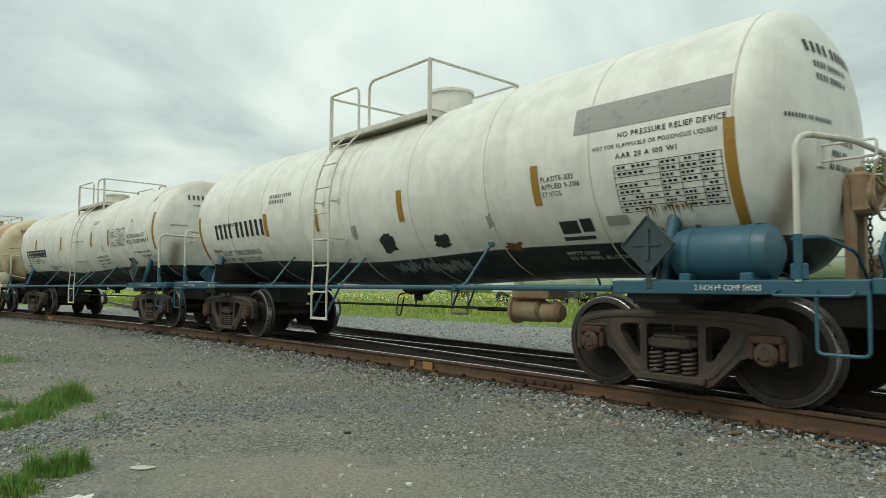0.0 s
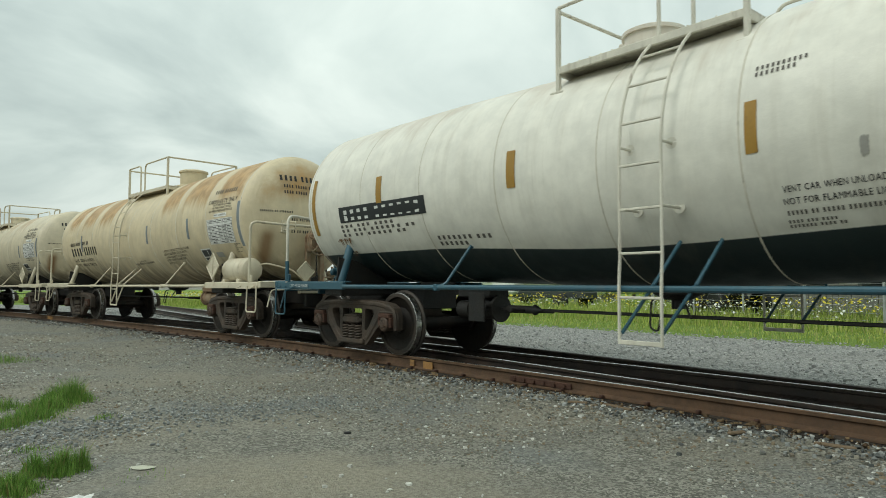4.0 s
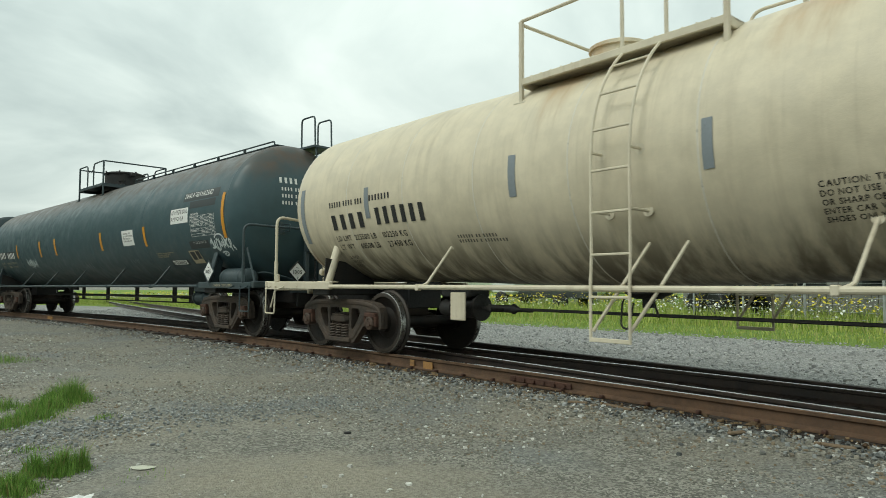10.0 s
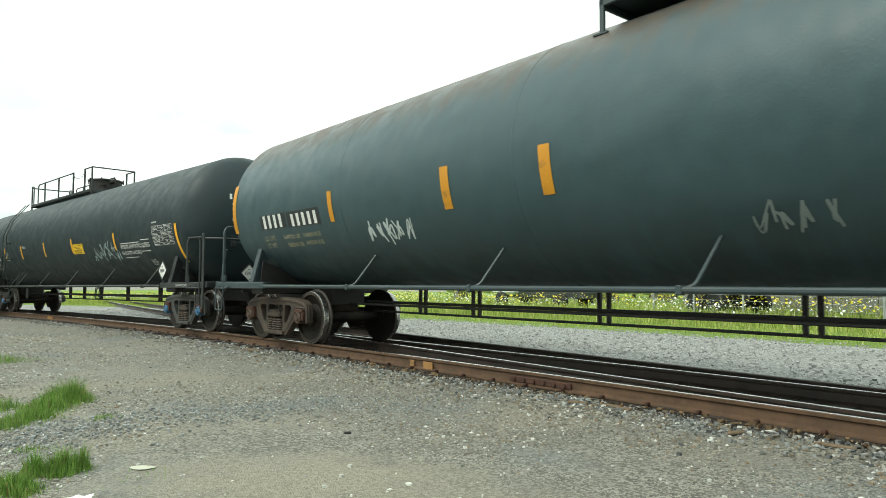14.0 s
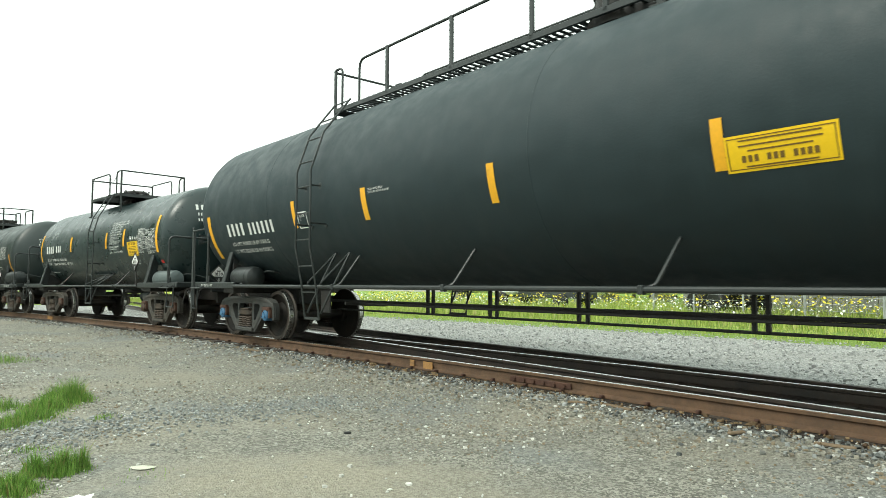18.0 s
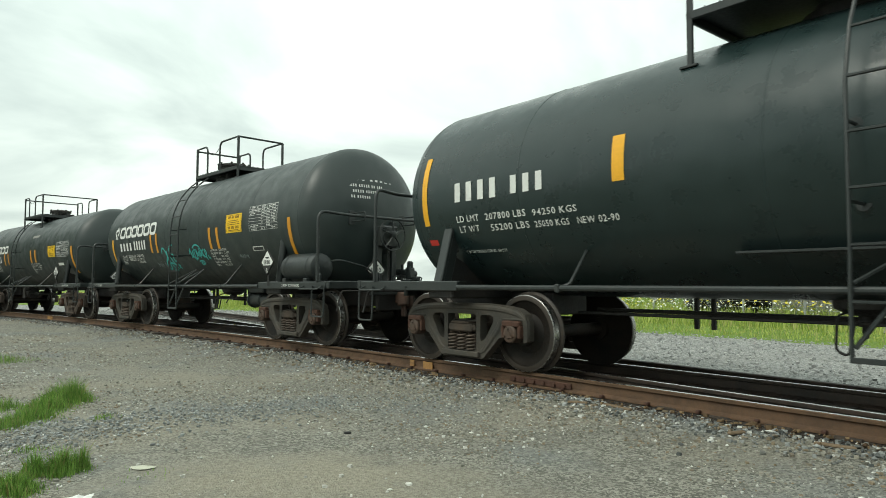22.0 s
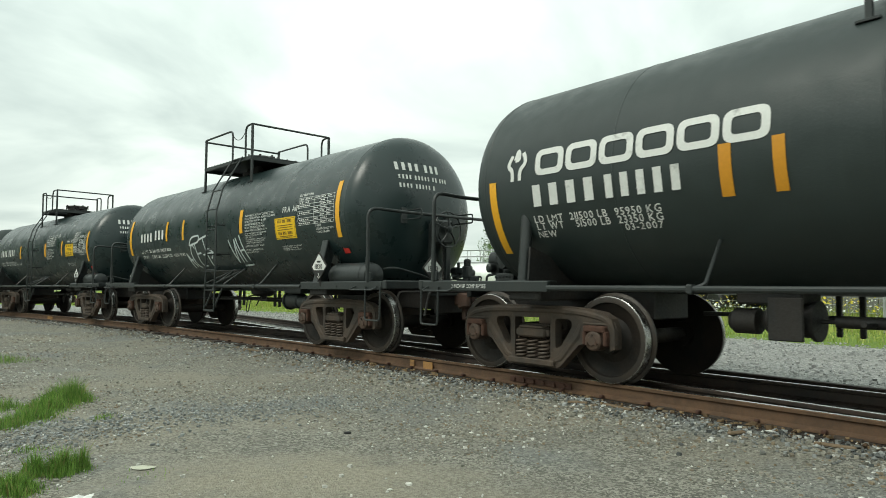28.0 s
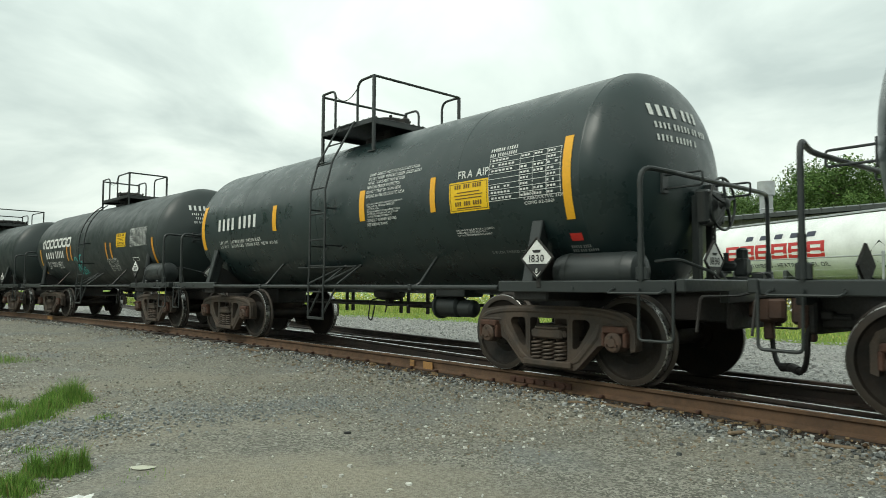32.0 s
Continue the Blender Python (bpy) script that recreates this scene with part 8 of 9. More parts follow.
marks(c7, 1.285, 2.18, [
    ("strip", -4.52, -0.380, 0.12, 0.91, M_YELLOW),
    ("strip", -2.47, -0.151, 0.11, 0.45, M_YELLOW),
    ("strip", -1.22, -0.168, 0.11, 0.44, M_YELLOW),
    ("strip", 1.74, -0.148, 0.14, 0.45, M_YELLOW),
    ("strip", 4.72, -0.393, 0.10, 0.91, M_YELLOW),
    ("text", -1.53, 0.501, "SHARP OBJECTS MUST NOT CONTACT LINING|DO NOT ENTER WITHOUT RUBBER SOLED SHOES|METAL TOOLS MUST NOT BE USED|WITHOUT PROPER PROTECTION|DO NOT STEAM OR CLEAN WITH|BOILING WATER OR CAUSTIC SODA", 0.046, 1.15, M_WHITE_INK),
    ("text", -1.55, 0.103, "DO NOT MAKE ACID CONNECTION BEFORE|VENTING TO RELEASE PRESSURE|AVOID FLAMES|AFTER LOADING OR UNLOADING, WASH|EXTERIOR OF TANK AND DOME WITH|WATER TO REMOVE SPILLAGE", 0.024, 0.80, M_WHITE_INK),
    ("text", -1.55, -0.161, "CONSULT OWNER BEFORE|REPAIRING TANK", 0.039, 0.66, M_WHITE_INK),
    ("text", -1.54, -0.308, "LINED CAR DO NOT WELD", 0.043, 0.87, M_WHITE_INK),
    ("text", -2.92, -0.014, "FRA AIP", 0.093, 0.52, M_WHITE_INK),
    ("plate", -2.76, -0.421, 0.68, 0.37, M_YELLOW_SIGN, 0.0045),
    ("sign", -2.76, -0.421, 0.68, 0.37, M_BROWN_INK, SIGN_TWO),
    ("table", -3.45, -0.264, 1.05, 0.47, (0, 0.45, 0.63, 0.81, 0.99), 8, M_WHITE_INK),
    ("bars", -3.44, 0.214, "AAA AAAAAAAA0", 0.040, 0.42, M_WHITE_INK),
    ("text", -4.00, -0.304, "PAINT|CARBOCRYLIC 3359|CGMG 12-2019", 0.032, 0.50, M_WHITE_INK),
    ("bars", -3.46, -0.298, "AAAAAA|AAAAAA|AAAA 0", 0.020, 0.30, M_WHITE_INK),
    ("text", -2.83, -0.575, "OWNERSHIP SUBJECT TO A SECURITY|AGREEMENT FILED WITH THE|SURFACE TRANSPORTATION BOARD", 0.023, 0.56, M_WHITE_INK),
    ("text", -3.44, -0.884, "2 INCH TREAD COND.", 0.038, 0.54, M_GREY_INK),
    ("plate", -4.59, -0.665, 0.14, 0.09, M_RED_SIGN, 0.0045),
    ("bars", -4.55, -0.715, "AAAAA AAAA|000 AAA AAAAA", 0.034, 0.28, M_GREY_INK),
    ("bars", 4.10, -0.135, "AAAA", 0.233, 0.78, M_WHITE_INK),
    ("bars", 3.14, -0.122, "000", 0.205, 0.53, M_WHITE_INK),
    ("text", 4.08, -0.385, "LD LMT", 0.077, 0.40, M_WHITE_INK),
    ("text", 3.57, -0.387, "207800 LBS", 0.077, 0.65, M_WHITE_INK),
    ("text", 2.82, -0.394, "94250 KGS", 0.070, 0.61, M_WHITE_INK),
    ("text", 4.06, -0.516, "LT WT", 0.079, 0.35, M_WHITE_INK),
    ("text", 3.51, -0.525, "55200 LBS", 0.079, 0.61, M_WHITE_INK),
    ("text", 2.82, -0.528, "25050 KGS   NEW 02-90", 0.072, 1.10, M_WHITE_INK),
    ("text", 4.09, -0.803, "2 INCH TREAD COND. SHOES", 0.039, 0.71, M_WHITE_INK),
    ("plate", 4.72, -0.665, 0.16, 0.08, M_RED_SIGN, 0.0045)])

marks(c8, 1.29, 2.21, [
    ("rings", 3.90, 0.011, 6, 0.305, 2.48, M_WHITE_INK),
    ("strokes", 4.29, 0.016, 0.32, 0.35, M_WHITE_INK, MARK, 0.05),
    ("bars", 3.93, -0.313, "AAAA", 0.198, 0.87, M_WHITE_INK),
    ("bars", 2.93, -0.315, "00000", 0.222, 0.81, M_WHITE_INK),
    ("text", 3.90, -0.496, "LD LMT  203000 LB  92100 KG", 0.070, 1.48, M_WHITE_INK),
    ("text", 3.90, -0.586, "LT WT   60000 LB  27200 KG", 0.072, 1.48, M_WHITE_INK),
    ("text", 3.90, -0.669, "NEW", 0.068, 0.23, M_WHITE_INK),
    ("text", 2.81, -0.661, "08-1993", 0.060, 0.39, M_WHITE_INK),
    ("strip", 4.51, -0.839, 0.10, 0.85, M_YELLOW),
    ("strip", 1.82, -0.422, 0.10, 0.44, M_ORANGE),
    ("strip", 1.48, -0.429, 0.10, 0.46, M_ORANGE),
    ("strokes", 1.24, -0.920, 0.74, 0.65, M_TEAL_SPRAY, LOOPS, 0.042),
    ("scrawl", 1.73, -0.837, 0.48, 0.20, M_PALE_SPRAY, 61, 0.012),
    ("strokes", -0.28, -0.787, 0.91, 0.42, M_TEAL_SPRAY, BUBBLE, 0.034),
    ("strip", -1.38, -0.454, 0.10, 0.44, M_ORANGE),
    ("strip", -1.73, -0.462, 0.10, 0.43, M_ORANGE),
    ("strip", -4.50, -0.826, 0.10, 0.80, M_ORANGE),
    ("text", -1.34, -0.509, "INTERIOR   COATING|PLASITE 3073   C-607|PRO        02-2017|EXTERIOR   COATING|THERMALBOND P-615|PRO       02-2017", 0.045, 0.78, M_WHITE_INK),
    ("plate", -2.19, -0.172, 0.65, 0.36, M_YELLOW_SIGN, 0.0045),
    ("sign", -2.19, -0.172, 0.65, 0.36, M_BROWN_INK, SIGN_TWO),
    ("table", -3.14, -0.188, 1.03, 0.46, (0, 0.45, 0.63, 0.81, 0.99), 8, M_WHITE_INK),
    ("plate", -3.13, -0.568, 0.40, 0.09, M_WHITE_SIGN, 0.0045),
    ("plate", -3.15, -0.556, 0.36, 0.06, M_BLACK_PANEL, 0.007),
    ("bars", -3.21, -0.541, "AAA AAAAAA", 0.025, 0.22, M_WHITE_INK),
    ("scrawl", -2.52, -0.715, 0.33, 0.12, M_PALE_SPRAY, 64, 0.012)])

marks(c9, 1.26, 2.2, [
    ("rings", 4.22, 0.018, 6, 0.290, 2.57, M_WHITE_INK),
    ("strokes", 4.66, -0.002, 0.32, 0.40, M_WHITE_INK, MARK, 0.05),
    ("bars", 4.30, -0.314, "AAAA", 0.234, 0.89, M_WHITE_INK),
    ("bars", 3.33, -0.314, "00000", 0.232, 0.87, M_WHITE_INK),
    ("text", 4.30, -0.494, "LD LMT  211500 LB  95950 KG", 0.077, 1.58, M_WHITE_INK),
    ("text", 4.29, -0.579, "LT WT    51500 LB  23350 KG", 0.079, 1.57, M_WHITE_INK),
    ("text", 4.30, -0.672, "NEW", 0.075, 0.26, M_WHITE_INK),
    ("text", 3.16, -0.657, "03-2007", 0.072, 0.42, M_WHITE_INK),
    ("strip", 4.94, -0.861, 0.11, 0.88, M_YELLOW),
    ("strip", 2.12, -0.424, 0.11, 0.45, M_ORANGE),
    ("strip", 1.67, -0.425, 0.10, 0.45, M_ORANGE),
    ("strip", -0.88, -0.397, 0.14, 0.43, M_ORANGE),
    ("strip", -1.33, -0.395, 0.14, 0.43, M_ORANGE),
    ("strip", -4.72, -0.853, 0.14, 0.88, M_ORANGE),
    ("plate", -2.68, -0.251, 0.66, 0.36, M_YELLOW_SIGN, 0.0045),
    ("sign", -2.68, -0.251, 0.66, 0.36, M_BROWN_INK, SIGN_TWO),
    ("table", -3.48, -0.272, 1.08, 0.48, (0, 0.45, 0.63, 0.81, 0.99), 8, M_WHITE_INK),
    ("text", -0.84, -0.470, "INTERIOR  COATING|PLASITE 3073   C-607|PRO        07-2016|EXTERIOR  COATING|THERMAL|PRO", 0.046, 0.97, M_WHITE_INK),
    ("plate", -3.47, -0.556, 0.46, 0.09, M_WHITE_SIGN, 0.0045),
    ("scrawl", -0.85, 0.456, 0.65, 0.12, M_GREY_PATCH, 65, 0.03)])

marks(c10, 1.285, 2.18, [
    ("strip", -4.60, -0.423, 0.11, 0.90, M_YELLOW),
    ("strip", -1.39, -0.180, 0.12, 0.45, M_YELLOW),
    ("strip", 1.34, -0.171, 0.10, 0.44, M_YELLOW),
    ("strip", 2.27, -0.155, 0.10, 0.45, M_YELLOW),
    ("strip", 4.67, -0.417, 0.14, 0.89, M_YELLOW),
    ("text", -1.61, 0.115, "SHARP OBJECTS MUST NOT CONTACT LINING|DO NOT ENTER WITHOUT RUBBER SOLED SHOES|METAL TOOLS MUST NOT BE USED|WITHOUT PROPER PROTECTION|DO NOT STEAM OR CLEAN WITH|BOILING WATER OR CAUSTIC SODA", 0.037, 1.12, M_WHITE_INK),
    ("text", -1.60, -0.212, "DO NOT MAKE ACID CONNECTION BEFORE|VENTING TO RELEASE PRESSURE|AVOID FLAMES|AFTER LOADING OR UNLOADING, WASH|EXTERIOR OF TANK AND DOME WITH|WATER TO REMOVE SPILLAGE", 0.024, 0.80, M_WHITE_INK),
    ("text", -1.52, -0.452, "LINED CAR DO NOT WELD", 0.035, 0.72, M_WHITE_INK),
    ("text", -1.50, -0.527, "CONSULT OWNER BEFORE|REPAIRING TANK", 0.033, 0.66, M_WHITE_INK),
    ("text", -2.99, 0.089, "FRA AIP", 0.095, 0.52, M_WHITE_INK),
    ("plate", -2.73, -0.366, 0.68, 0.37, M_YELLOW_SIGN, 0.0045),
    ("sign", -2.73, -0.366, 0.68, 0.37, M_BROWN_INK, SIGN_TWO),
    ("table", -3.51, -0.168, 1.05, 0.46, (0, 0.45, 0.63, 0.81, 0.99), 8, M_WHITE_INK),
    ("bars", -3.50, 0.323, "AAA AAAAAAAA0", 0.042, 0.42, M_WHITE_INK),
    ("text", -4.03, -0.217, "PAINT|CARBOCRYLIC 3359|CGMG 08-2019", 0.035, 0.49, M_WHITE_INK),
    ("text", -2.86, -0.508, "OWNERSHIP SUBJECT TO A SECURITY|AGREEMENT FILED WITH THE|SURFACE TRANSPORTATION BOARD", 0.022, 0.64, M_WHITE_INK),
    ("plate", -4.63, -0.698, 0.15, 0.09, M_RED_SIGN, 0.0045),
    ("strokes", -0.87, -0.848, 0.67, 0.64, M_WHITE_SPRAY, SLASHES, 0.036),
    ("bars", 3.88, -0.120, "AAAA", 0.207, 0.77, M_WHITE_INK),
    ("bars", 2.97, -0.098, "000", 0.218, 0.59, M_WHITE_INK),
    ("text", 3.89, -0.385, "LD LMT  207300 LBS  94050 KGS", 0.074, 1.83, M_WHITE_INK),
    ("text", 3.89, -0.529, "LT WT    55700 LBS  25250 KGS   NEW 01-92", 0.076, 2.54, M_WHITE_INK),
    ("strokes", 1.26, -0.855, 1.35, 0.76, M_WHITE_SPRAY, TAG, 0.038)])

marks(c11, 1.285, 2.18, [
    ("strip", -4.63, -0.471, 0.11, 0.90, M_YELLOW),
    ("strip", -2.51, -0.223, 0.10, 0.45, M_YELLOW),
    ("strip", -0.93, -0.228, 0.13, 0.45, M_YELLOW),
    ("strip", 1.74, -0.210, 0.14, 0.45, M_YELLOW),
    ("strip", 4.85, -0.437, 0.15, 0.92, M_YELLOW),
    ("text", -1.10, 0.426, "SHARP OBJECTS MUST NOT CONTACT LINING|DO NOT ENTER WITHOUT RUBBER SOLED SHOES|METAL TOOLS MUST NOT BE USED|WITHOUT PROPER PROTECTION|DO NOT STEAM OR CLEAN WITH|BOILING WATER OR CAUSTIC SODA", 0.044, 1.18, M_WHITE_INK),
    ("text", -1.13, -0.010, "DO NOT MAKE ACID CONNECTION BEFORE|VENTING TO RELEASE PRESSURE|AVOID FLAMES|AFTER LOADING OR UNLOADING, WASH|EXTERIOR OF TANK AND DOME WITH|WATER TO REMOVE SPILLAGE", 0.024, 0.80, M_WHITE_INK),
    ("text", -1.10, -0.249, "CONSULT OWNER BEFORE|REPAIRING TANK", 0.040, 0.69, M_WHITE_INK),
    ("text", -3.03, 0.144, "FRA AIP", 0.096, 0.52, M_WHITE_INK),
    ("plate", -2.88, -0.264, 0.67, 0.37, M_YELLOW_SIGN, 0.0045),
    ("sign", -2.88, -0.264, 0.67, 0.37, M_BROWN_INK, SIGN_TWO),
    ("table", -3.56, -0.182, 1.05, 0.51, (0, 0.45, 0.63, 0.81, 0.99), 8, M_WHITE_INK),
    ("bars", -3.54, 0.409, "AAA-AAA AAAAA|AAA AAAAAAAA0", 0.044, 0.42, M_WHITE_INK),
    ("text", -4.09, -0.161, "PAINT|CARBOCRYLIC 3359|CGMG 02-2021", 0.034, 0.55, M_WHITE_INK),
    ("text", -2.92, -0.501, "OWNERSHIP SUBJECT TO A SECURITY|AGREEMENT FILED WITH THE|SURFACE TRANSPORTATION BOARD", 0.022, 0.65, M_WHITE_INK),
    ("text", -3.39, -0.830, "2 INCH TREAD CO", 0.036, 0.55, M_GREY_INK),
    ("plate", -4.61, -0.716, 0.15, 0.09, M_RED_SIGN, 0.0045),
    ("bars", -4.57, -0.804, "AAAAA AAAA|000 AAA AAAAA", 0.035, 0.33, M_GREY_INK),
    ("bars", 4.04, -0.087, "AAAA 0000", 0.233, 1.69, M_WHITE_INK),
    ("text", 4.01, -0.347, "LD LMT  207800 LBS  94250 KGS|LT WT   55200 LBS  25050 KGS  NEW 02-90", 0.057, 2.36, M_WHITE_INK)])

marks(c12, 1.26, 2.2, [
    ("rings", 3.90, 0.011, 6, 0.305, 2.48, M_WHITE_INK),
    ("strokes", 4.29, 0.016, 0.32, 0.35, M_WHITE_INK, MARK, 0.05),
    ("bars", 3.93, -0.313, "AAAA", 0.198, 0.87, M_WHITE_INK),
    ("bars", 2.93, -0.315, "00000", 0.222, 0.81, M_WHITE_INK),
    ("text", 3.90, -0.496, "LD LMT  203000 LB  92100 KG", 0.070, 1.48, M_WHITE_INK),
    ("text", 3.90, -0.586, "LT WT   60000 LB  27200 KG", 0.072, 1.48, M_WHITE_INK),
    ("text", 3.90, -0.669, "NEW", 0.068, 0.23, M_WHITE_INK),
    ("text", 2.81, -0.661, "08-1993", 0.060, 0.39, M_WHITE_INK),
    ("strip", 4.51, -0.839, 0.10, 0.85, M_YELLOW),
    ("strip", 1.82, -0.422, 0.10, 0.44, M_ORANGE),
    ("strip", 1.48, -0.429, 0.10, 0.46, M_ORANGE),
    ("strokes", 1.24, -0.920, 0.74, 0.65, M_TEAL_SPRAY, LOOPS, 0.042),
    ("strip", -1.46, -0.454, 0.10, 0.44, M_ORANGE),
    ("strip", -1.81, -0.462, 0.10, 0.43, M_ORANGE),
    ("strip", -4.54, -0.826, 0.10, 0.80, M_ORANGE),
    ("text", -1.42, -0.509, "INTERIOR   COATING|PLASITE 3073   C-607|PRO        02-2017|EXTERIOR   COATING|THERMALBOND P-615|PRO       02-2017", 0.045, 0.78, M_WHITE_INK),
    ("plate", -2.27, -0.172, 0.65, 0.36, M_YELLOW_SIGN, 0.0045),
    ("sign", -2.27, -0.172, 0.65, 0.36, M_BROWN_INK, SIGN_TWO),
    ("table", -3.22, -0.188, 1.03, 0.46, (0, 0.45, 0.63, 0.81, 0.99), 8, M_WHITE_INK),
    ("plate", -3.21, -0.568, 0.40, 0.09, M_WHITE_SIGN, 0.0045),
    ("plate", -3.23, -0.556, 0.36, 0.06, M_BLACK_PANEL, 0.007),
    ("bars", -3.29, -0.541, "AAA AAAAAA", 0.025, 0.22, M_WHITE_INK)])

marks(c13, 1.285, 2.18, [("strip", 5.0, -0.5, 0.13, 0.9, M_YELLOW), ("plate", 2.4, 0.1, 0.5, 0.4, M_TAN_SIGN, 0.005), ("bars", 4.4, -0.05, "AAAA 0000", 0.24, 1.6, M_WHITE_INK)])
for car, body in ((c1, "2 INCH HF COMP SHOES"), (c2, "2 INCH HF COMP SHOES"), (c6, "2 INCH TREAD COND. SHOES"), (c8, "2 INCH HF COMP SHOES"), (c9, "2 INCH HF COMP SHOES")):
    h2 = {c6: 8.05}.get(car, 4.96 if car in (c1, c2) else 4.18)
    channel_text(car, -(h2 + 0.42), body, 0.045, 0.55, M_WHITE_INK)
    channel_text(car, h2 + 1.25, body, 0.045, 0.6, M_WHITE_INK)
channel_text(c1, 4.96 - 0.05, "DEFECT CARD", 0.04, 0.32, M_WHITE_INK)
channel_text(c5, -8.35 - 0.3, "2 INCH HF COMP SHOES", 0.05, 0.75, M_TAN_INK)
for car, mat in ((c1, M_BLACK_INK), (c3, M_BLACK_INK), (c4, M_BLACK_INK)):
    head_text(car, OLD["T"], OLD["head"], 1.28, 2.28, [("AAAA 000000", 2.98, 0.11, 0.62, True), ("CAPY 00000 AA", 2.84, 0.06, 0.55, True), ("CAPY 00000 A", 2.72, 0.06, 0.55, True), ("AAAAAAA AA AAAAAAAA", 2.33, 0.04, 1.02, True), ("AAA AA. 00 AA", 2.18, 0.055, 0.40, True), ("AAAA 0-0", 2.06, 0.055, 0.36, True), ("00 AA AAA AA", 1.94, 0.055, 0.40, True)], mat)
head_text(c2, OLD["T"], OLD["head"], 1.28, 2.28, [("AAAA 000000", 3.0, 0.12, 0.62, True), ("AAAA 00000", 2.84, 0.05, 0.5, True), ("AAAAAAA AAA", 2.33, 0.04, 1.02, True)], M_FADED_INK)
head_text(c5, 9.80, 0.62, 1.47, 2.47, [("AAAA 00000", 3.05, 0.12, 0.62, True), ("CAPY 00000 US GAL", 2.90, 0.07, 0.58, True), ("CAPY 00000 IMP GAL", 2.76, 0.07, 0.58, True), ("CAPY 000000 L", 2.62, 0.07, 0.58, True)], M_WHITE_INK)
head_text(c6, 9.60, 0.68, 1.5, 2.5, [("AAAA 000000", 2.92, 0.12, 0.66, True), ("AAAA 00000 AAA AA", 2.78, 0.05, 0.6, True), ("AAAA 000 000 AAA", 2.68, 0.05, 0.6, True), ("AAAAAA 0 AAAAA", 2.56, 0.05, 0.6, True), ("00 A AAAA", 2.44, 0.05, 0.6, True)], M_WHITE_INK)
for car in (c7, c10, c11):
    head_text(car, G_DIM["T"], G_DIM["head"], 1.285, 2.18, [("AAAA 000", 2.82, 0.13, 0.66, True), ("CAPY 00000 US GAL", 2.68, 0.07, 0.62, True), ("CAPY 00000 L", 2.54, 0.07, 0.62, True)], M_WHITE_INK)
for car in (c8, c9, c12):
    head_text(car, P_DIM["T"], P_DIM["head"], 1.26, 2.2, [("AAAA 00000", 2.84, 0.12, 0.66, True), ("CAPY 00000 US GAL", 2.72, 0.05, 0.6, True), ("00000 AAAAAA", 2.62, 0.05, 0.52, True), ("00 AAAAAA", 2.52, 0.05, 0.56, True)], M_WHITE_INK)

# ---------------------------------------------------------------- loose stones, grass and flowers
rs = np.random.RandomState(12)
OCTA = np.array([(1, 0, 0), (-1, 0, 0), (0, 1, 0), (0, -1, 0), (0, 0, 1), (0, 0, -1)], float)
OCTA_F = np.array([(0, 2, 4), (2, 1, 4), (1, 3, 4), (3, 0, 4), (2, 0, 5), (1, 2, 5), (3, 1, 5), (0, 3, 5)])
CUBE = np.array([(x, y, z) for x in (-1, 1) for y in (-1, 1) for z in (-1, 1)], float) * 0.75
CUBE_F = np.array([(0, 1, 3), (0, 3, 2), (4, 6, 7), (4, 7, 5), (0, 4, 5), (0, 5, 1), (2, 3, 7), (2, 7, 6), (0, 2, 6), (0, 6, 4), (1, 5, 7), (1, 7, 3)])


def stones(name, pts, sizes, mat, label):
    """Many broken stones as one object."""
    n = len(pts)
    vs, fs, o = [], [], 0
    for base, tri, pick in ((OCTA, OCTA_F, np.arange(n) % 2 == 0), (CUBE, CUBE_F, np.arange(n) % 2 == 1)):
        p, s = pts[pick], sizes[pick]
        m = len(p)
        v = base[None] * (1 + rs.uniform(-0.35, 0.35, (m, len(base), 3)))
        v = v * (s[:, None, None] * rs.uniform(0.6, 1.25, (m, 1, 3))) * np.array([1, 1, 0.72])
        a = rs.uniform(0, 6.28, m)
        c, q = np.cos(a)[:, None], np.sin(a)[:, None]
        v = np.stack([v[..., 0] * c - v[..., 1] * q, v[..., 0] * q + v[..., 1] * c, v[..., 2]], -1) + p[:, None]
        vs.append(v.reshape(-1, 3))
        fs.append((tri[None] + (o + np.arange(m) * len(base))[:, None, None]).reshape(-1, 3))
        o += m * len(base)
    me = bpy.data.meshes.new(name)
    me.from_pydata(np.concatenate(vs).tolist(), [], np.concatenate(fs).tolist())
    me.materials.append(mat)
    return tagged(new(name, me), label, "", "", "stuff")


def z_at(x, y):
    return np.array([ground_z(a, b) for a, b in zip(x, y)])


# yard side: fewer and finer where wheels have worn it bare
n = 100000
d = 3.3 + 14.0 * rs.rand(n) ** 1.7
a = rs.uniform(-0.66, 0.66, n)
x, y = d * np.tan(a), d
o = (x - T0[0]) * FAR.x + (y - T0[1]) * FAR.y
s = (x - T0[0]) * DIR.x + (y - T0[1]) * DIR.y
o = o + 0.5 * BEND[0] * np.clip(s, 0, 45) ** 2
worn = np.array([noise.noise((p * 0.35, q * 0.35, 7.0)) + 0.4 * noise.noise((p * 1.3, q * 1.3, 2.0)) for p, q in zip(x, y)])
bare = ((x + 1.15) * 0.72) ** 2 + (y - 4.35) ** 2 < 0.55 + 0.5 * rs.rand(n)
keep = (o < -0.12) & ~bare & (worn + rs.uniform(-0.25, 0.45, n) > -0.05)
x, y, o = x[keep], y[keep], o[keep]
size = (0.005 + 0.010 * rs.rand(len(x)) ** 2.4) * (1 + 0.9 * np.clip(1 + o / 1.6, 0, 1)) * (0.75 + y / 22)
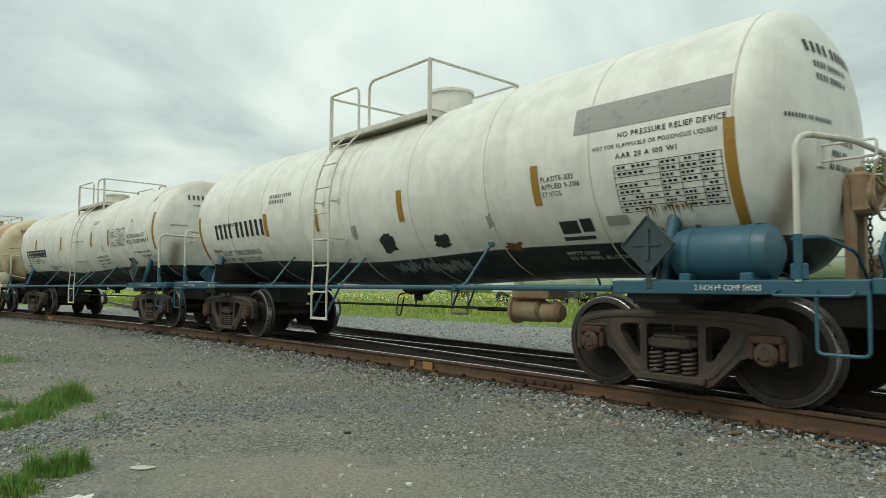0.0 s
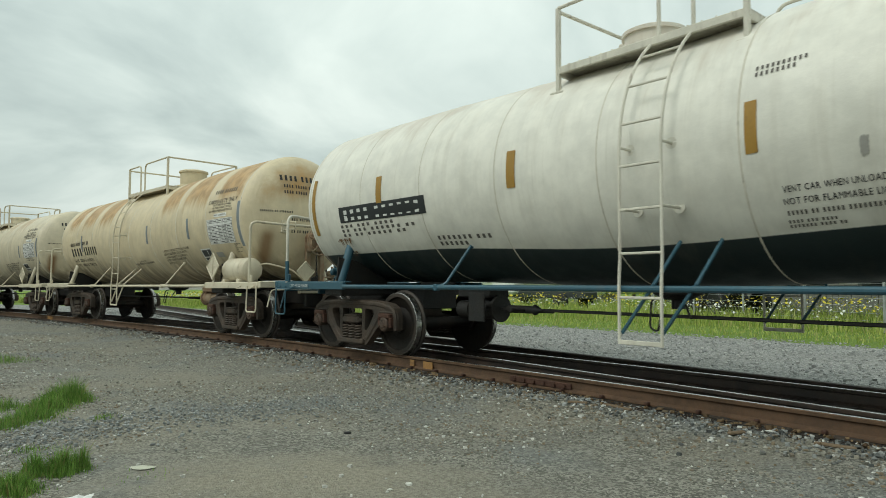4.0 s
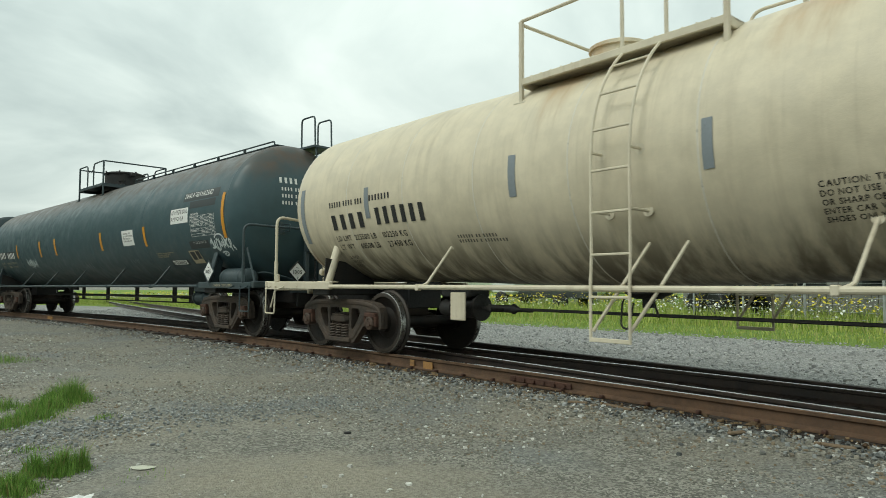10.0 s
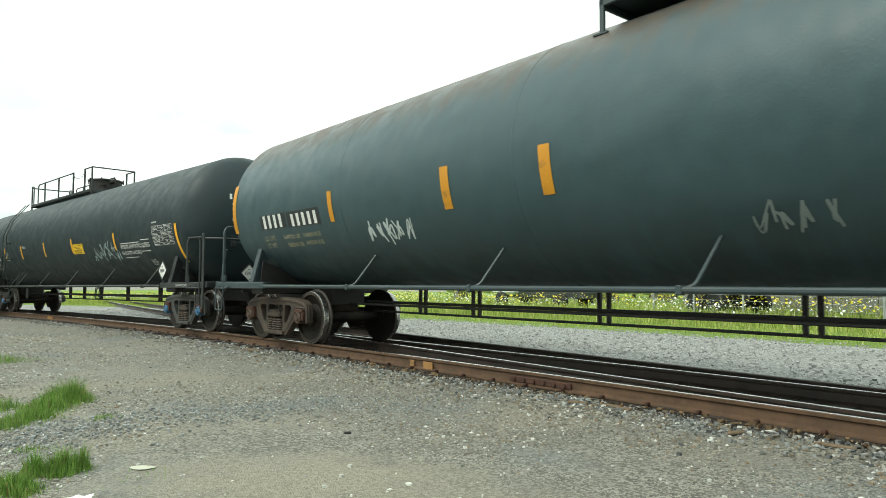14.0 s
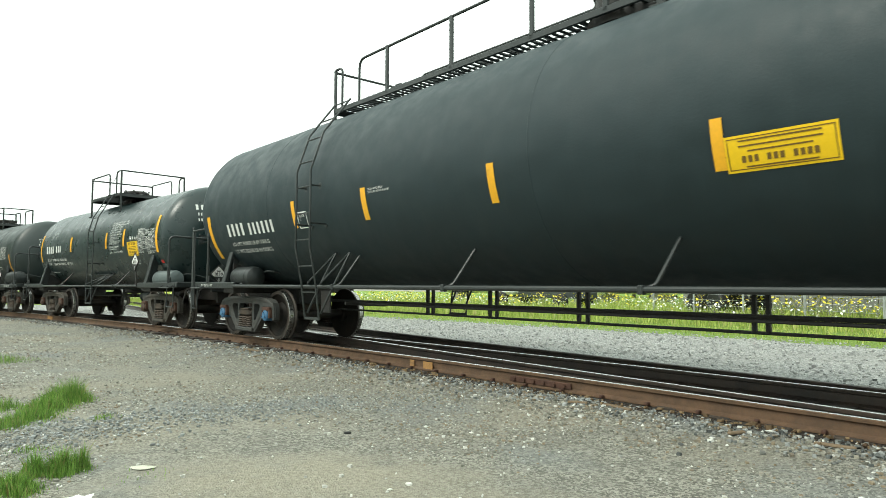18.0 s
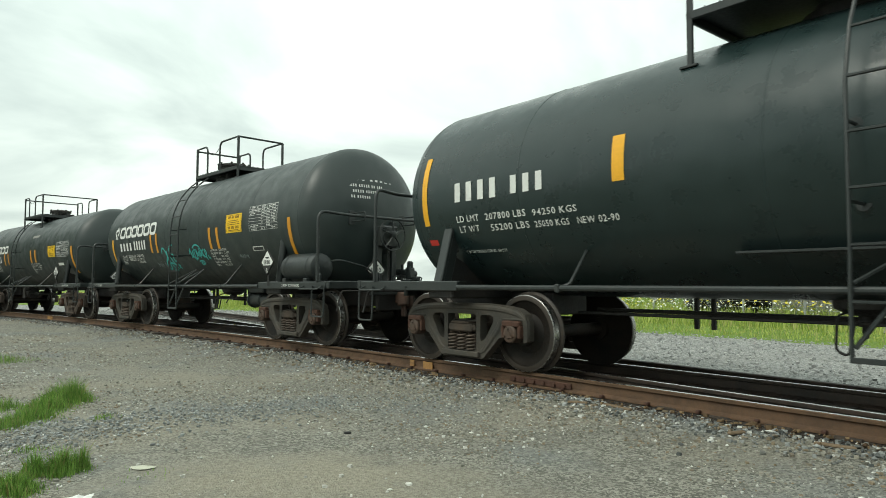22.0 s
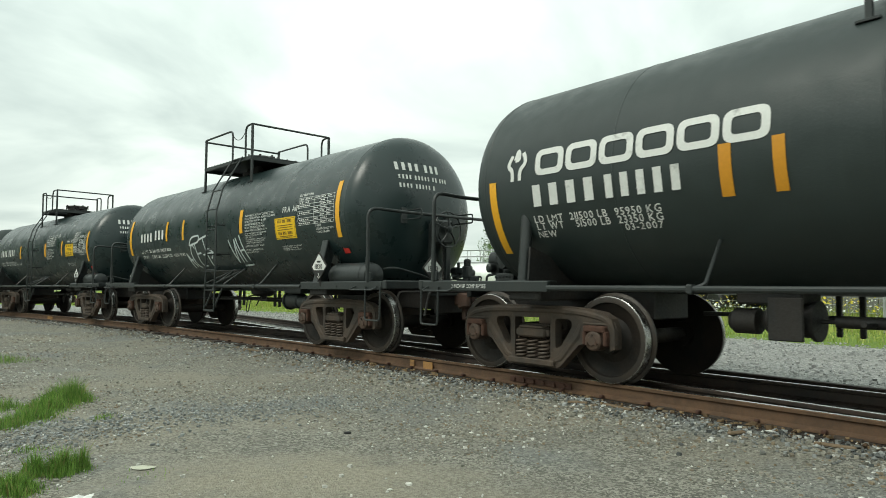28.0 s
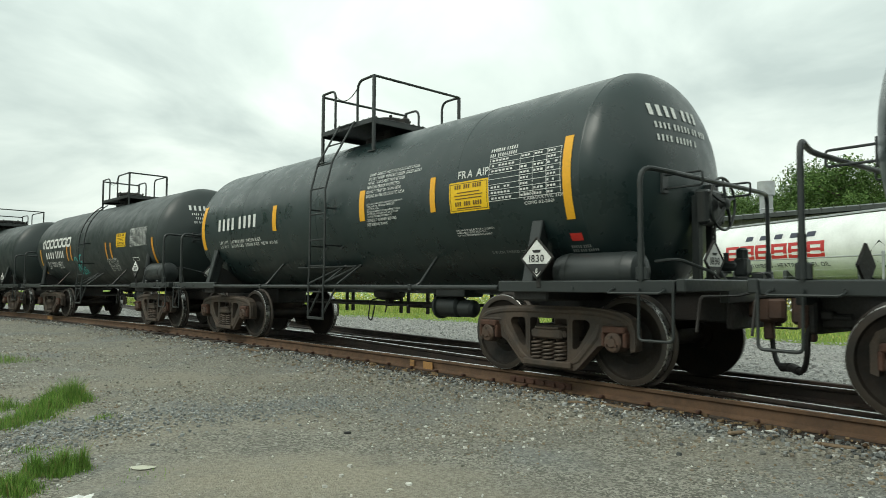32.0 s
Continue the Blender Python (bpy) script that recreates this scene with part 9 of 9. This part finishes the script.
stones("loose_gravel", np.stack([x, y, z_at(x, y) + size * 0.2], -1), size, M_STONE, "loose grey and brown gravel on the yard")
# ballast shoulder along the near rail
n = 15000
s = -8 + 55 * rs.rand(n) ** 1.3
o = -0.10 - np.abs(rs.normal(0, 0.33, n))
pt = np.array([tuple(track(float(p), float(q), -0.2)) for p, q in zip(s, o)])
size = 0.009 + 0.017 * rs.rand(n) ** 1.6
stones("ballast", np.stack([pt[:, 0], pt[:, 1], z_at(pt[:, 0], pt[:, 1]) + size * 0.4 + 0.02 * np.exp(o * 4)], -1), size, M_BALLAST_STONE, "broken grey ballast along the rail")
# a low windrow of bluish gravel pushed up beside the worn ground
n = 4200
q = rs.rand(n)
x = np.interp(q, (0, 0.25, 0.6, 1.0), (-3.7, -2.9, -1.4, 1.6)) + rs.normal(0, 0.26, n)
y = np.interp(q, (0, 0.25, 0.6, 1.0), (5.0, 6.1, 6.95, 7.9)) + rs.normal(0, 0.38, n)
size = (0.006 + 0.015 * rs.rand(n) ** 2.4) * (1.0 - 0.45 * q)
stones("gravel_windrow", np.stack([x, y, z_at(x, y) + size * 0.3 + 0.012 * rs.rand(n)], -1), size, M_BLUE_STONE, "low ridge of bluish grey gravel")
# paler pebbles strewn over the yard, some gathered by the grass
n = 420
d = 3.6 + 9.0 * rs.rand(n) ** 1.4
x, y = d * np.tan(rs.uniform(-0.62, 0.45, n)), d
m = 60
x, y = np.concatenate([x, rs.normal(-5.9, 0.35, m)]), np.concatenate([y, rs.normal(9.0, 0.45, m)])
off = (x - T0[0]) * FAR.x + (y - T0[1]) * FAR.y
x, y = x[off < -0.3], y[off < -0.3]
size = 0.007 + 0.012 * rs.rand(len(x)) ** 2
size[-m:] *= 1.9
stones("pale_pebbles", np.stack([x, y, z_at(x, y) + size * 0.35], -1), size, M_PALE_PEBBLE, "pale pebbles strewn over the gravel yard")
# bark and wood chips that lie along the rail
n = 420
s = 2.0 + 12 * rs.rand(n) ** 1.2
o = -0.10 - np.abs(rs.normal(0, 0.11, n))
pt = np.array([tuple(track(float(p), float(q), -0.2)) for p, q in zip(s, o)])
size = 0.008 + 0.020 * rs.rand(n) ** 1.8
stones("wood_chips", np.stack([pt[:, 0], pt[:, 1], z_at(pt[:, 0], pt[:, 1]) + size * 0.4 + 0.03], -1), size, M_CHIP, "brown bark and wood chips along the rail")
# pale road stones
n = 16000
s = 2 + 40 * rs.rand(n)
o = rs.uniform(2.4, 10.0, n)
pt = np.array([tuple(track(float(p), float(q), -0.2)) for p, q in zip(s, o)])
size = 0.012 + 0.022 * rs.rand(n) ** 2
stones("crushed_stone", pt + np.array([0, 0, 0.008]), size, M_PALE_STONE, "pale crushed stone on the service road")


def blades(name, xs, ys, zs, hs, mat, label, width=0.006, lean=0.35):
    """Grass blades, each bent once, as one object."""
    n = len(xs)
    a, b = rs.uniform(0, 6.28, n), rs.uniform(0, 6.28, n)
    l = rs.uniform(0.05, lean, n) * hs
    w = width * rs.uniform(0.6, 1.4, n)
    p0 = np.stack([xs, ys, zs], -1)
    side = np.stack([np.cos(a), np.sin(a), 0 * a], -1) * w[:, None]
    out = np.stack([np.cos(b), np.sin(b), 0 * b], -1) * l[:, None]
    up = np.stack([0 * a, 0 * a, hs], -1)
    v = np.stack([p0 - side, p0 + side, p0 + out * 0.35 + up * 0.6 - side * 0.7, p0 + out * 0.35 + up * 0.6 + side * 0.7, p0 + out + up], 1)
    k = np.arange(n)[:, None] * 5
    f4 = (np.array([[0, 1, 3, 2]]) + k).tolist()
    f3 = (np.array([[2, 3, 4]]) + k).tolist()
    me = bpy.data.meshes.new(name)
    me.from_pydata(v.reshape(-1, 3).tolist(), [], f4 + f3)
    me.materials.append(mat)
    return tagged(new(name, me), label, "", "", "stuff")


# tufts on the yard: clumps of (x, y, spread, blades, height)
TUFTS = [
    [(-3.86, 5.90, 0.16, 1100, 0.10), (-3.84, 6.25, 0.16, 1300, 0.12), (-3.98, 6.70, 0.17, 1500, 0.15), (-4.08, 7.10, 0.17, 1900, 0.22), (-4.02, 7.25, 0.12, 1200, 0.26), (-3.84, 7.10, 0.08, 260, 0.12), (-4.45, 6.75, 0.14, 600, 0.13)],
    [(-2.54, 4.46, 0.075, 1400, 0.17), (-2.69, 4.42, 0.06, 900, 0.15), (-2.46, 4.56, 0.045, 500, 0.17)],
    [(-2.60, 4.10, 0.09, 1300, 0.12), (-2.74, 4.14, 0.10, 900, 0.11), (-2.52, 4.02, 0.05, 300, 0.07)],
    [(-3.17, 6.25, 0.09, 170, 0.06)], [(-3.13, 5.05, 0.10, 170, 0.05)], [(-7.2, 10.9, 0.3, 700, 0.14)], [(-2.0, 4.45, 0.16, 60, 0.035)],
]
for clumps in TUFTS:
    x = np.concatenate([cx + r * rs.normal(0, 0.78, int(k * 0.8)) for cx, cy, r, k, h in clumps])
    y = np.concatenate([cy + r * rs.normal(0, 0.78, int(k * 0.8)) for cx, cy, r, k, h in clumps])
    hs = np.concatenate([h * rs.uniform(0.25, 1.3, int(k * 0.8)) * np.exp(-1.1 * ((x_ - cx) ** 2 + (y_ - cy) ** 2) / r ** 2 * 0.45)
                         for (cx, cy, r, k, h), x_, y_ in zip(clumps, np.split(x, np.cumsum([int(c[3] * 0.8) for c in clumps])[:-1]), np.split(y, np.cumsum([int(c[3] * 0.8) for c in clumps])[:-1]))])
    blades("grass_tuft", x, y, z_at(x, y), np.maximum(hs, 0.02), M_BLADE, "fresh green grass tuft growing in the gravel", 0.0024, 0.6)
# verge and meadow
n = 26000
s, o = rs.uniform(-6, 60, n), 10.0 + 5 * rs.rand(n)
pt = np.array([tuple(track(float(p), float(q), -0.19)) for p, q in zip(s, o)])
blades("verge_grass", pt[:, 0], pt[:, 1], pt[:, 2], rs.uniform(0.05, 0.13, n), M_MEADOW, "short green verge grass", 0.012, 0.6)
n = 36000
s, o = rs.uniform(-8, 75, n), 13.0 + 20 * rs.rand(n) ** 1.4
pt = np.array([tuple(track(float(p), float(q), -0.19)) for p, q in zip(s, o)])
blades("meadow_grass", pt[:, 0], pt[:, 1], pt[:, 2], rs.uniform(0.25, 0.6, n), M_MEADOW, "tall meadow grass", 0.014, 0.6)


def flowers(name, n, mat, label, r, seed, lo, hi):
    q = np.random.RandomState(seed)
    s, o = q.uniform(-8, 70, n), 13.2 + 18 * q.rand(n) ** 1.3
    clump = np.array([noise.noise((p * 0.25, w * 0.3, seed)) for p, w in zip(s, o)])
    k = clump + q.uniform(-0.3, 0.3, n) > -0.05
    s, o = s[k], o[k]
    m = len(s)
    pt = np.array([tuple(track(float(p), float(w), -0.19)) for p, w in zip(s, o)])
    c = pt + np.stack([0 * s, 0 * s, q.uniform(lo, hi, m)], -1)
    ang = np.arange(7) / 7 * 2 * math.pi
    rr = r * q.uniform(0.6, 1.3, m)
    tilt = q.normal(0, 0.45, (m, 2))
    ring = np.stack([np.cos(ang), np.sin(ang)], -1)[None] * rr[:, None, None]
    z = (ring * tilt[:, None]).sum(-1)
    v = np.concatenate([np.concatenate([ring, z[..., None]], -1) + c[:, None], (c + np.stack([0 * rr, 0 * rr, rr * 0.35], -1))[:, None]], 1)
    f = [[i, (i + 1) % 7, 7] for i in range(7)]
    k = np.arange(m)[:, None, None] * 8
    me = bpy.data.meshes.new(name)
    me.from_pydata(v.reshape(-1, 3).tolist(), [], (np.array(f)[None] + k).reshape(-1, 3).tolist())
    me.materials.append(mat)
    return tagged(new(name, me), label, "", "", "stuff")


flowers("daisy_heads", 11000, M_PETAL, "white daisies in the meadow", 0.031, 5, 0.35, 0.75)
flowers("yellow_flower_heads", 9000, M_PETAL_Y, "yellow wildflowers in the meadow", 0.04, 6, 0.5, 0.9)

# small litter on the yard
g = Geo().add([(0.085 * math.cos(t) * (1 + 0.2 * math.sin(3 * t)), 0.05 * math.sin(t), 0.012) for t in np.linspace(0, 6.28, 13)[:-1]] + [(0, 0, 0.028)], [(i, (i + 1) % 12, 12) for i in range(12)])
ob = new("pale_flat_stone", g.mesh("pale_flat_stone", M_PALE_LITTER))
ob.matrix_basis = pose(-2.06, 4.60, ground_z(-2.06, 4.60) - 0.004)
tagged(ob, "pale flat stone lying on the gravel", "stone")
g = Geo().box(-0.03, 0.03, -0.018, 0.018, 0.0, 0.022, 0.006)
ob = new("black_rubber_scrap", g.mesh("black_rubber_scrap", M_RUBBER))
ob.matrix_basis = pose(-0.81, 5.72, ground_z(-0.81, 5.72) - 0.003, 0, 0, 20)
tagged(ob, "small black scrap of rubber on the gravel", "scrap")
g = Geo()
q = random.Random(3)
for j in range(5):
    for i in range(6):
        g.v.append((i * 0.028 - 0.07, j * 0.025 - 0.05, 0.012 + 0.035 * q.random()))
g.f = [(j * 6 + i, j * 6 + i + 1, j * 6 + i + 7, j * 6 + i + 6) for j in range(4) for i in range(5)]
g.m = [0] * len(g.f)
ob = new("crumpled_wrapper", g.mesh("crumpled_wrapper", M_WHITE_SIGN))
ob.matrix_basis = pose(-2.10, 3.88, ground_z(-2.10, 3.88), 0, 0, 15)
tagged(ob, "crumpled white plastic wrapper on the gravel", "litter")
for i, (s, o, ln, an) in enumerate(((6.3, -0.55, 0.34, 35), (6.0, -0.42, 0.22, -20), (6.9, -0.38, 0.28, 10), (8.9, -0.30, 0.35, -8), (9.3, -0.42, 0.2, 30), (16.6, -0.5, 0.5, 4), (7.6, -0.5, 0.16, 70))):
    p = track(s, o, 0.0)
    g = Geo().box(-ln / 2, ln / 2, -0.022, 0.022, 0, 0.022, 0.006)
    ob = new("wood_splinter", g.mesh("wood_splinter", M_SPLINTER))
    ob.matrix_basis = Matrix.Translation((p.x, p.y, ground_z(p.x, p.y) + 0.012)) @ Matrix.Rotation(heading(s) + radians(an), 4, "Z")
    tagged(ob, "splintered piece of old tie wood by the rail", "splinter", "splinters by the rail")


# ---------------------------------------------------------------- what moves
def car_pose(sa, sb, t):
    a, b = track(sa - run(t), GAUGE / 2), track(sb - run(t), GAUGE / 2)
    x = (b - a).normalized()
    y = Vector((0, 0, 1)).cross(x).normalized()
    z = x.cross(y)
    m = Matrix((x, y, z)).transposed().to_4x4()
    m.translation = (a + b) / 2
    return m


def motions():
    for car, sa, sb in TRAIN:
        walk(car, [(t / 2.0, car_pose(sa, sb, t / 2.0)) for t in range(65)])
    times = [i / 10.0 for i in range(321)]
    turns = [(t, -math.degrees((run(t) - run(0.0)) / WHEEL_R)) for t in times]
    for i, (w, x) in enumerate(WHEELSETS):
        walk(w, [(t, pose(x, 0, WHEEL_R, 0, a + 37 * i, 0)) for t, a in turns])


motions()
